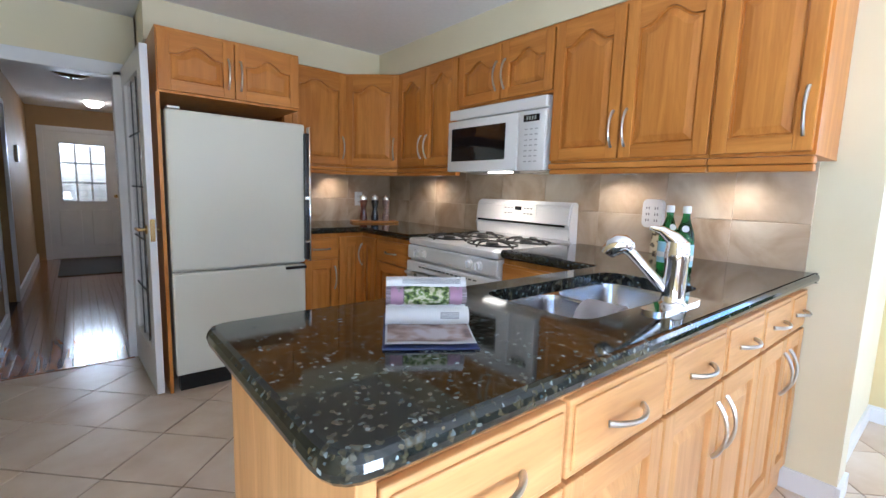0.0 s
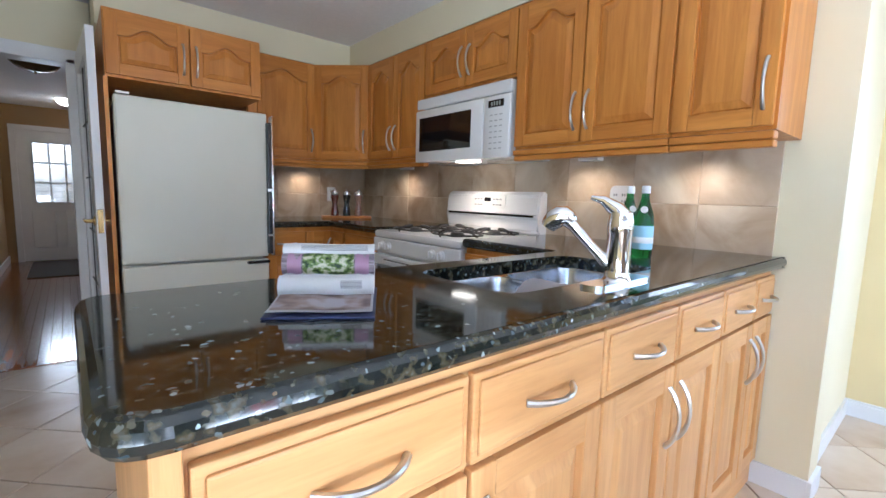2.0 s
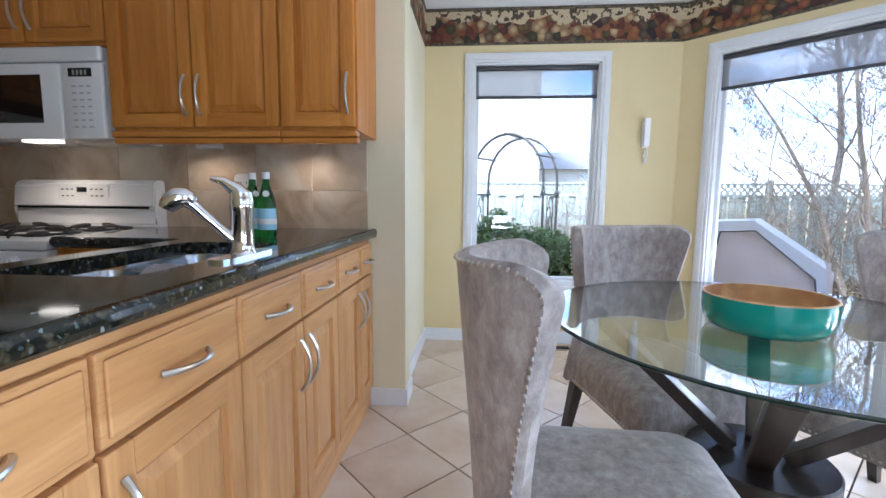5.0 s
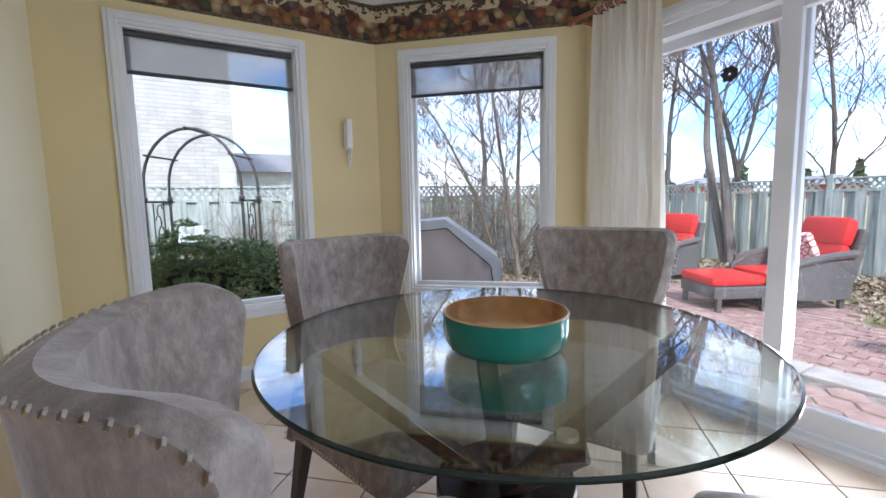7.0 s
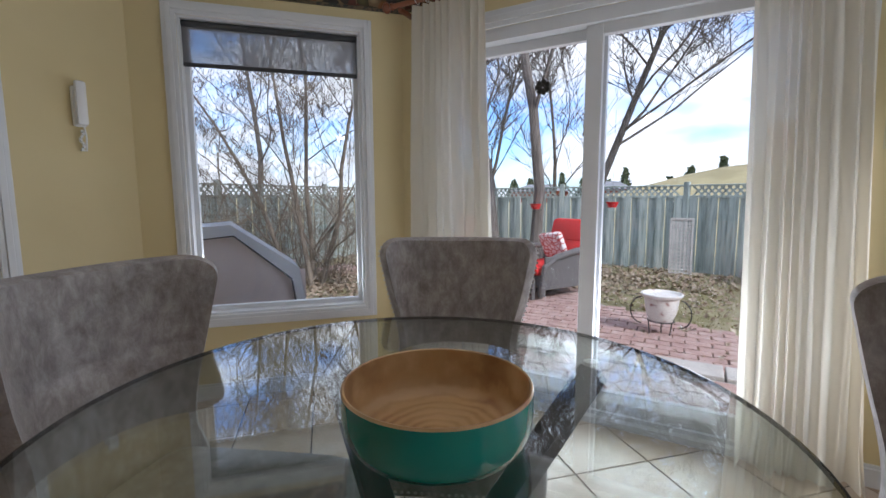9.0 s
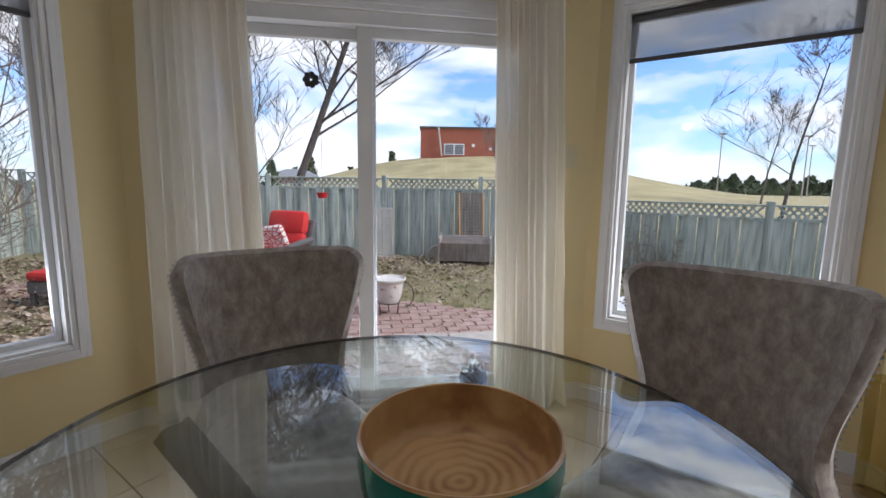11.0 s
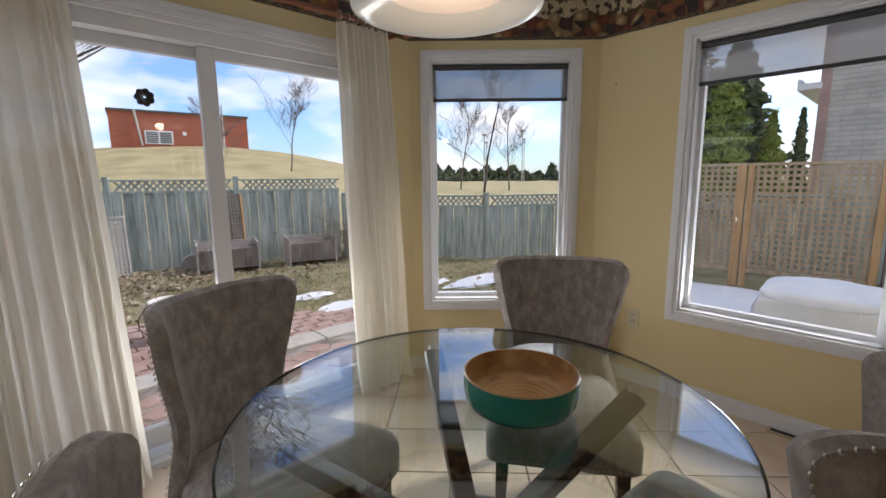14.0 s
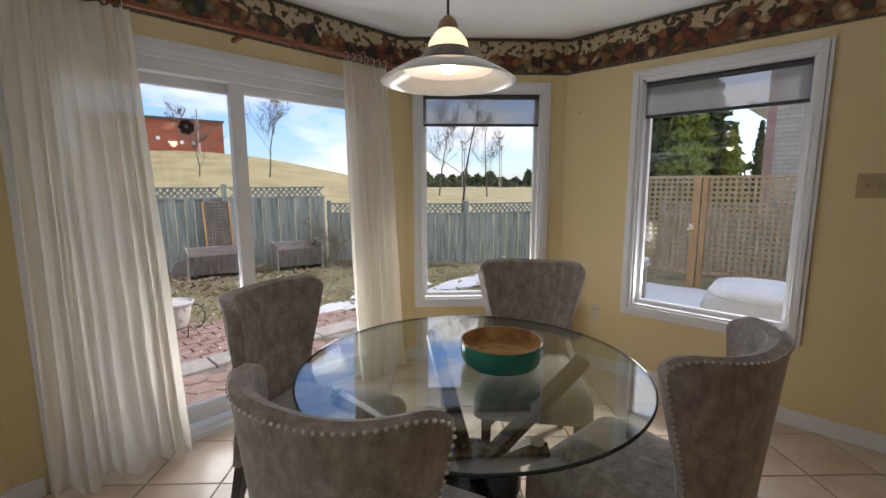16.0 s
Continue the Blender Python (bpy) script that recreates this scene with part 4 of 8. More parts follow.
for r in range(7):
    for k in range(3):
        part("button", boxes((0.635 + 0.034 * k, -0.0155, 1.355 + 0.028 * r, 0.655 + 0.034 * k, -0.0135, 1.361 + 0.028 * r)), mat("button_grey", (0.45, 0.45, 0.45), 0.5) if not (r or k) else bpy.data.materials["button_grey"], mw)
LAMP = bpy.data.materials.new("lamp_glow")
LAMP.use_nodes = True
lb = LAMP.node_tree.nodes["Principled BSDF"]
lb.inputs["Emission Color"].default_value = (1.0, 0.85, 0.65, 1)
lb.inputs["Emission Strength"].default_value = 1.8
part("lamp_lens", boxes((0.30, 0.06, 1.306, 0.44, 0.13, 1.314)), LAMP, mw)
part("filter", boxes((0.06, 0.12, 1.305, 0.26, 0.28, 1.314)), NICKEL, mw)
part("filter", boxes((0.50, 0.12, 1.305, 0.70, 0.28, 1.314)), NICKEL, mw)
WARM = (1.0, 0.76, 0.52)


def spot(name, eye, target, watts, size=120, colour=WARM, radius=0.02):
    d = bpy.data.lights.new(name, "SPOT")
    d.energy, d.spot_size, d.spot_blend, d.color, d.shadow_soft_size = watts, radians(size), 0.9, colour, radius
    ob = new(name, d)
    ob.matrix_world = look(eye, target)
    return ob


spot("microwave_lamp", (-0.25, 1.49, 1.30), (-0.3, 1.49, 0.0), 3.5, 140)
for x, y in ((-0.10, 0.82), (-0.10, 2.38), (-0.62, 2.98), (-0.10, 0.30)):
    spot("under_cabinet_lamp", (x - (0.06 if x > -0.5 else 0), y, 1.285), (x + 0.05, y + (0.05 if x < -0.5 else 0), 0.9), 1.0, 150)
for y in (0.82, 2.38):
    f = empty("under_cabinet_socket", pose(-0.05, y, 1.30), "small white socket box under the oak wall cabinets", "socket box")
    part("housing", boxes((-0.03, -0.055, 0.0, 0.03, 0.055, 0.026), bevel=0.004), APPL, f)
    part("face", boxes((-0.032, -0.04, 0.006, -0.029, 0.04, 0.02)), bpy.data.materials["pad_white"], f)

# ---- sink, tap and things on the worktop ----
sk = empty("sink", pose(0, 0, 0), "undermounted stainless steel sink with two bowls", "sink")


def bowl_mesh(x0, y0, x1, y1, z0, z1, r):
    bm = bmesh.new()
    rings = []
    for g, z in ((0.0, z1), (0.004, z1 - 0.02), (0.012, z0 + 0.04), (0.03, z0 + 0.012), (0.06, z0)):
        rings.append([bm.verts.new((x, y, z)) for x, y in rounded([(x0 + g, y0 + g), (x1 - g, y0 + g), (x1 - g, y1 - g), (x0 + g, y1 - g)], r)])
    for a, b in zip(rings, rings[1:]):
        for k in range(len(a)):
            bm.faces.new((a[k], a[(k + 1) % len(a)], b[(k + 1) % len(a)], b[k]))
    bm.faces.new(rings[-1])
    return bm


part("bowl", bowl_mesh(-1.392, 0.148, -1.075, 0.477, 0.70, 0.873, 0.06), STEEL, sk, smooth=True)
part("bowl", bowl_mesh(-1.062, 0.148, -0.738, 0.477, 0.70, 0.873, 0.06), STEEL, sk, smooth=True)
part("divider", boxes((-1.078, 0.16, 0.83, -1.059, 0.465, 0.872), bevel=0.006), STEEL, sk)
for x in (-1.23, -0.90):
    bm = bmesh.new()
    lathe(bm, [(0, 0.704), (0.02, 0.703), (0.038, 0.708), (0.042, 0.7015)], 20, Matrix.Translation((x, 0.31, 0)))
    part("drain", bm, CHROME, sk, smooth=True)
cl = empty("dishcloth", pose(0, 0, 0), "striped grey dishcloth draped over the divider of the sink", "dishcloth")
CLOTH = mat("striped_cloth", (0.5, 0.45, 0.45), 0.95)
wv = node(CLOTH, "ShaderNodeTexWave", Scale=9.0, Distortion=0.5)
link(CLOTH, placed(CLOTH, (0, 3, 1)), wv.inputs["Vector"])
link(CLOTH, ramp(CLOTH, wv.outputs["Fac"], [(0.3, (0.62, 0.57, 0.56)), (0.55, (0.42, 0.36, 0.37)), (0.85, (0.12, 0.09, 0.10))]), bsdf(CLOTH).inputs["Base Color"])
bm = bmesh.new()
path = [(-1.16, 0.79), (-1.145, 0.84), (-1.125, 0.875), (-1.10, 0.893), (-1.07, 0.897), (-1.04, 0.889), (-1.02, 0.86), (-1.01, 0.81), (-1.005, 0.76)]
grid = [[bm.verts.new((x - 0.05 + 0.006 * math.sin(k * 1.7 + i), 0.20 + 0.012 * k, z + 0.003 * math.sin(k * 2.1))) for k in range(10)] for i, (x, z) in enumerate(path)]
for a, b in zip(grid, grid[1:]):
    for k in range(9):
        bm.faces.new((a[k], a[k + 1], b[k + 1], b[k]))
bmesh.ops.solidify(bm, geom=bm.faces[:], thickness=0.005)
part("cloth", bm, CLOTH, cl, smooth=True)

tp = empty("kitchen_tap", pose(-1.075, 0.10, 0.914), "polished chrome pull-out kitchen tap on a long base plate", "kitchen tap")
bm = bmesh.new()
prism(bm, rounded([(-0.125, -0.028), (0.125, -0.028), (0.125, 0.028), (-0.125, 0.028)], 0.027), 0.0, 0.008)
part("base_plate", bm, CHROME, tp)
bm = bmesh.new()
lathe(bm, [(0, 0.008), (0.034, 0.008), (0.029, 0.016), (0.0275, 0.03), (0.0275, 0.115), (0.029, 0.118), (0.029, 0.145), (0.0275, 0.15), (0.026, 0.165), (0.0, 0.172)], 28)
part("body", bm, CHROME, tp, smooth=True)
aim = Vector((-0.54, 0.85, 0)).normalized()
bm = bmesh.new()
tube(bm, [aim * -0.004 + Vector((0, 0, 0.15)), aim * 0.012 + Vector((0, 0, 0.172)), aim * 0.04 + Vector((0, 0, 0.192)), aim * 0.068 + Vector((0, 0, 0.198))], [0.0245, 0.019, 0.011, 0.005], 14)
part("lever", bm, CHROME, tp, smooth=True)
bm = bmesh.new()
tube(bm, [aim * 0.0 + Vector((0, 0, 0.035)), aim * 0.03 + Vector((0, 0, 0.052)), aim * 0.065 + Vector((0, 0, 0.088)), aim * 0.105 + Vector((0, 0, 0.13)), aim * 0.12 + Vector((0, 0, 0.142))], [0.015, 0.0145, 0.0125, 0.0135, 0.016], 16)
part("spout", bm, CHROME, tp, smooth=True)
bm = bmesh.new()
tube(bm, [aim * 0.108 + Vector((0, 0, 0.137)), aim * 0.114 + Vector((0, 0, 0.145)), aim * 0.124 + Vector((0, 0, 0.151)), aim * 0.138 + Vector((0, 0, 0.150)), aim * 0.150 + Vector((0, 0, 0.142)), aim * 0.159 + Vector((0, 0, 0.131)), aim * 0.164 + Vector((0, 0, 0.122))], [0.014, 0.020, 0.0245, 0.026, 0.0245, 0.021, 0.017], 20)
part("spray_head", bm, CHROME, tp, smooth=True)

LABEL = mat("label_blue", (0.35, 0.60, 0.72), 0.6)


def bottle(x, y, turn):
    b = empty("bottle", pose(x, y, 0.914, 0, 0, turn), "green glass mineral water bottle with a pale blue label", "bottle", "green bottles by the sink")
    bm = bmesh.new()
    lathe(bm, [(0, 0.004), (0.03, 0.0), (0.033, 0.006), (0.033, 0.125), (0.030, 0.15), (0.018, 0.185), (0.0125, 0.205), (0.0125, 0.24), (0, 0.24)], 24)
    part("glass", bm, BOTTLE, b, smooth=True)
    bm = bmesh.new()
    lathe(bm, [(0.0338, 0.03), (0.0338, 0.11)], 24)
    part("label", bm, LABEL, b, smooth=True)
    bm = bmesh.new()
    lathe(bm, [(0.0335, 0.05), (0.0345, 0.052), (0.0345, 0.07), (0.0335, 0.072)], 24)
    part("label_stripe", bm, PAPER, b, smooth=True)
    bm = bmesh.new()
    lathe(bm, [(0, 0.0), (0.012, 0.0), (0.012, 0.002), (0, 0.002)], 16, pose(-0.0235, -0.010, 0.165, 0, -68, 22))
    part("neck_badge", bm, PAPER, b)
    bm = bmesh.new()
    lathe(bm, [(0.0135, 0.22), (0.0142, 0.222), (0.0142, 0.243), (0.012, 0.246), (0, 0.246)], 20)
    part("cap", bm, PAPER, b, "white screw cap", smooth=True)


bottle(-0.532, 0.302, 0)
bottle(-0.492, 0.377, 30)

# cookbook on the worktop, its pages curling over
bk = empty("cookbook", pose(-1.765, 0.207, 0.915, 0, 0, -32.6), "open cookbook with curling pages showing food photographs", "book")
bk.scale = (0.80, 0.72, 0.62)
part("cover", boxes((-0.105, -0.012, 0.0, 0.105, 0.30, 0.004), bevel=0.001), mat("cover_blue", (0.02, 0.03, 0.10), 0.4), bk)


def sheet(rows, x0, x1, material, name, thick=0.0025):
    bm = bmesh.new()
    n = 8
    g = [[bm.verts.new((x0 + (x1 - x0) * i / n, y, z + 0.0012 * math.sin(i * 0.9))) for i in range(n + 1)] for y, z in rows]
    for a, b in zip(g, g[1:]):
        for i in range(n):
            bm.faces.new((a[i], a[i + 1], b[i + 1], b[i]))
    bmesh.ops.solidify(bm, geom=bm.faces[:], thickness=thick)
    return part(name, bm, material, bk, smooth=True)


PH1 = noisy("photo_eggs", [(0.38, (0.20, 0.12, 0.10)), (0.5, (0.50, 0.36, 0.30)), (0.6, (0.66, 0.60, 0.62))], scale=(1, 1, 1), size=17, detail=2, rough=0.3, strength=0)
PH2 = noisy("photo_leaves", [(0.35, (0.02, 0.05, 0.01)), (0.5, (0.22, 0.32, 0.07)), (0.6, (0.70, 0.68, 0.52))], size=75, detail=2, rough=0.3, strength=0)
PH3 = noisy("photo_boards", [(0.35, (0.16, 0.12, 0.13)), (0.6, (0.42, 0.36, 0.38))], scale=(1, 8, 8), size=22, rough=0.3, strength=0)
PH4 = mat("photo_pink", (0.50, 0.30, 0.42), 0.35)
sheet([(0.0, 0.014), (0.05, 0.016), (0.11, 0.022), (0.15, 0.03)], -0.10, 0.10, PAPER, "page_block", 0.012)
sheet([(0.012, 0.0165), (0.05, 0.0185), (0.10, 0.0235), (0.125, 0.0275)], -0.095, 0.095, PH1, "lower_photo", 0.0015)
arc = [(0.115 + 0.028 - 0.028 * math.cos(a), 0.045 + 0.03 * math.sin(a)) for a in [-0.9 + 2.6 * k / 8 for k in range(9)]]
sheet(arc, -0.10, 0.10, PAPER, "page", 0.004)
for k in range(6):
    part("print_line", boxes((0.03 + 0.0, 0.1135 - 0.0004 * k, 0.046 + 0.004 * k, 0.075, 0.1142 - 0.0004 * k, 0.0475 + 0.004 * k)), INK, bk)
arc2 = [(0.165 + 0.028 - 0.034 * math.cos(a), 0.100 + 0.034 * math.sin(a)) for a in [-1.3 + 2.7 * k / 9 for k in range(10)]]
sheet(arc2, -0.10, 0.10, PH3, "upper_photo", 0.003)
sheet([(y - 0.002, z) for y, z in arc2], -0.055, 0.055, PH2, "dish_photo", 0.002)
for x0, x1 in ((-0.088, -0.058), (0.058, 0.088)):
    sheet([(y - 0.0015, z) for y, z in arc2], x0, x1, PH4, "napkin_photo", 0.002)
arc3 = [(0.185 + 0.02 - 0.028 * math.cos(a), 0.138 + 0.02 * math.sin(a)) for a in [-1.0 + 2.4 * k / 7 for k in range(8)]]
sheet(arc3, -0.10, 0.10, PAPER, "top_page", 0.004)
part("page_bulk", boxes((-0.10, 0.17, 0.004, 0.10, 0.27, 0.09), bevel=0.01), PAPER, bk)
for k in range(5):
    part("print_line", boxes((-0.06, 0.1775 + 0.0001 * k, 0.141 + 0.0035 * k, 0.085, 0.1785, 0.1422 + 0.0035 * k)), INK, bk)

# mills on a wooden tray
tr = empty("wooden_tray", pose(-0.34, 2.80, 0.914, 0, 0, -20), "small brown wooden tray holding three mills on the worktop", "tray")
part("board", boxes((-0.19, -0.07, 0.0, 0.19, 0.07, 0.018), bevel=0.004), OAK["X"], tr)
for i, c in enumerate(((0.10, 0.02, 0.01), (0.012, 0.012, 0.010), (0.30, 0.18, 0.14))):
    ml = empty("spice_mill", pose(-0.43 + 0.088 * i, 2.80 - 0.03 * i + 0.02, 0.933), ("waisted glass mill with red peppercorns and a steel cap", "waisted glass mill with black peppercorns and a steel cap", "waisted glass mill with pink salt and a steel cap")[i], "spice mill", "three mills on the tray")
    bm = bmesh.new()
    lathe(bm, [(0, 0), (0.030, 0.0), (0.031, 0.03), (0.020, 0.085), (0.021, 0.10), (0.031, 0.15), (0.030, 0.165), (0, 0.165)], 20)
    part("jar", bm, noisy("mill_fill", [(0.4, c), (0.65, tuple(min(1, v * 2 + 0.02) for v in c))], size=90, rough=0.12, strength=0.1, coat=1.0), ml, smooth=True)
    bm = bmesh.new()
    lathe(bm, [(0.031, 0.166), (0.032, 0.185), (0.028, 0.196), (0.01, 0.2), (0.008, 0.21), (0, 0.212)], 20)
    part("cap", bm, CHROME, ml, smooth=True)
PUMP = noisy("orange_pottery", [(0.4, (0.45, 0.13, 0.03)), (0.6, (0.60, 0.24, 0.06))], size=20, rough=0.3, strength=0.05)
jar = empty("pottery_jar", pose(-1.04, 2.86, 0.914), "round orange pottery jar beside the fridge", "jar")
bm = bmesh.new()
lathe(bm, [(0, 0), (0.035, 0.0), (0.06, 0.03), (0.065, 0.06), (0.05, 0.09), (0.02, 0.10), (0, 0.10)], 24)
part("body", bm, PUMP, jar, smooth=True)
bm = bmesh.new()
tube(bm, [(0, 0, 0.1), (0.005, 0, 0.115), (0.015, 0, 0.13)], 0.006, 6)
part("stem", bm, WENGE, jar)

# plates on walls
def wall_plate(name, m, w, h, label, cat, colour, slots="outlet"):
    p = empty(name, m, label, cat)
    part("plate", boxes((-w / 2, -0.006, -h / 2, w / 2, 0, h / 2), bevel=0.002), colour, p)
    if slots == "outlet":
        for z in (-0.024, 0.024):
            part("socket", boxes((-0.016, -0.009, z - 0.014, 0.016, -0.005, z + 0.014), bevel=0.003), colour, p)
            part("slot", boxes((-0.008, -0.0098, z - 0.005, -0.005, -0.0088, z + 0.007), (0.005, -0.0098, z - 0.005, 0.008, -0.0088, z + 0.007)), BLACK, p)
    else:
        for x in slots:
            part("toggle", boxes((x - 0.005, -0.018, -0.008, x + 0.005, -0.004, 0.010), bevel=0.002), colour, p)
    return p


IVORY = mat("ivory_plastic", (0.66, 0.60, 0.42), 0.4)
TANP = mat("tan_plastic", (0.45, 0.36, 0.20), 0.4)
wall_plate("wall_outlet", pose(-0.335, 3.082, 1.10), 0.072, 0.118, "white double outlet on the stone backsplash", "outlet", APPL)
wall_plate("wall_outlet", pose(XW, -1.745, 0.42, 0, 0, 90), 0.072, 0.118, "ivory double outlet low on the yellow wall", "outlet", IVORY)
wall_plate("light_switch", pose(-1.965, YS, 1.33), 0.072, 0.118, "ivory light switch on the yellow wall beside the patio door", "light switch", IVORY, (0,))
wall_plate("light_switch", pose(XW, -0.36, 1.345, 0, 0, 90), 0.115, 0.12, "tan double light switch on the yellow wall", "light switch", TANP, (-0.022, 0.022))
bm = bmesh.new()
tube(bm, [(XW, -1.93, 1.86), (XW + 0.015, -1.93, 1.862)], 0.003, 6)
tagged(obj("wall_nail", bm, IRON), "small bare nail in the yellow wall", "nail")

# adapter and painted tile behind the bottles
ad = empty("socket_adapter", pose(-0.008, 0.66, 1.11, 0, 0, -90), "white plug-in socket adapter with a round top on the backsplash", "adapter")
bm = bmesh.new()
prism(bm, rounded([(-0.05, -0.07), (0.05, -0.07), (0.05, 0.07), (-0.05, 0.07)], 0.03), 0, 0.03)
bmesh.ops.transform(bm, matrix=pose(0, 0, 0, 90, 0, 0), verts=bm.verts[:])
part("housing", bm, APPL, ad)
part("slot", boxes(*[(x, -0.032, z, x + 0.004, -0.029, z + 0.012) for x in (-0.03, -0.018, 0.012, 0.024) for z in (-0.04, -0.01, 0.02)]), INK, ad)
ar = empty("painted_tile", pose(-0.03, 0.60, 0.985, -8, 0, -90), "small painted tile with dark motifs leaning on the backsplash", "tile")
part("tile", boxes((-0.055, -0.006, -0.07, 0.055, 0.004, 0.07), bevel=0.002), noisy("painted_motif", [(0.45, (0.55, 0.47, 0.33)), (0.52, (0.50, 0.40, 0.25)), (0.56, (0.08, 0.06, 0.04))], size=45, detail=2, rough=0.3, strength=0), ar)

# wall phone
ph = empty("wall_phone", pose(XE - 0.002, -1.645, 1.475, 0, 0, -90), "slim white wall intercom handset with a coiled cord", "intercom")
part("base", boxes((-0.026, -0.028, -0.045, 0.026, 0, 0.135), bevel=0.01), APPL, ph, smooth=True)
part("handset", boxes((-0.022, -0.056, -0.04, 0.022, -0.030, 0.155), bevel=0.011), APPL, ph, smooth=True)
bm = bmesh.new()
tube(bm, [(0.004 * math.sin(k * 1.9) + 0.006 * math.sin(k * 0.15), -0.02 + 0.004 * math.cos(k * 1.9), -0.06 - 0.0013 * k) for k in range(70)] + [(0.014, -0.02, -0.15), (0.018, -0.02, -0.09), (0.012, -0.02, -0.04)], 0.0042, 5)
part("cord", bm, APPL, ph, smooth=True)

# ---- table ----
TX, TY = -0.975, -1.265
tb = empty("dining_table", pose(TX, TY, 0), "round clear glass dining table on a crossed dark wood base", "dining table")
bm = bmesh.new()
lathe(bm, [(0, 0.751), (0.563, 0.751), (0.5675, 0.7535), (0.5675, 0.7575), (0.562, 0.76), (0, 0.76)], 96)
gt_ = crisp(part("glass_top", bm, [GLASS, GLASS_EDGE], tb, "clear glass top with a polished edge", smooth=True))
for p in gt_.data.polygons:
    p.material_index = 0 if abs(p.normal.z) > 0.9999 else 1
bm = bmesh.new()
lathe(bm, [(0, 0.34), (0.17, 0.34), (0.175, 0.345), (0.175, 0.385), (0.17, 0.39), (0, 0.39)], 48)
crisp(part("hub_disc", bm, WENGE, tb, smooth=True))


def beam(p, q, w, h):
    """A square-cut bar from p to q."""
    p, q = Vector(p), Vector(q)
    d = (q - p).normalized()
    s = d.cross(Vector((0, 0, 1))).normalized()
    u = s.cross(d)
    bm = bmesh.new()
    m = Matrix((s, d, u)).transposed().to_4x4()
    m.translation = (p + q) / 2
    box(bm, -w / 2, -(q - p).length / 2, -h / 2, w / 2, (q - p).length / 2, h / 2, 0.003, m)
    return bm


for k in range(4):
    a = radians(62 + 90 * k)
    c, s = math.cos(a), math.sin(a)
    bm = beam((0.06 * c, 0.06 * s - 0.0, 0.40), (0.448 * c, 0.448 * s, 0.722), 0.058, 0.036)
    part("arm", bm, WENGE, tb)
    bm = beam((0.05 * c, 0.05 * s, 0.33), (0.40 * c, 0.40 * s, 0.02), 0.058, 0.036)
    part("leg", bm, WENGE, tb)
    bm = bmesh.new()
    lathe(bm, [(0, 0.738), (0.016, 0.738), (0.016, 0.747), (0, 0.747)], 16, Matrix.Translation((0.44 * c, 0.44 * s, 0)))
    part("glass_pad", bm, NICKEL, tb)
bw = empty("serving_bowl", pose(-1.055, -1.20, 0.7605), "teal lacquered bamboo serving bowl, empty", "bowl")
bm = bmesh.new()
lathe(bm, [(0, 0.0), (0.105, 0.0), (0.122, 0.008), (0.132, 0.025), (0.136, 0.05), (0.136, 0.0825)], 64)
part("shell", bm, TEAL, bw, "teal lacquered outside", smooth=True)
bm = bmesh.new()
lathe(bm, [(0.136, 0.0826), (0.134, 0.086), (0.131, 0.085), (0.130, 0.05), (0.126, 0.026), (0.115, 0.012), (0.10, 0.008), (0, 0.008)], 64)
part("lining", bm, BAMBOO, bw, "turned bamboo inside with rings", smooth=True)


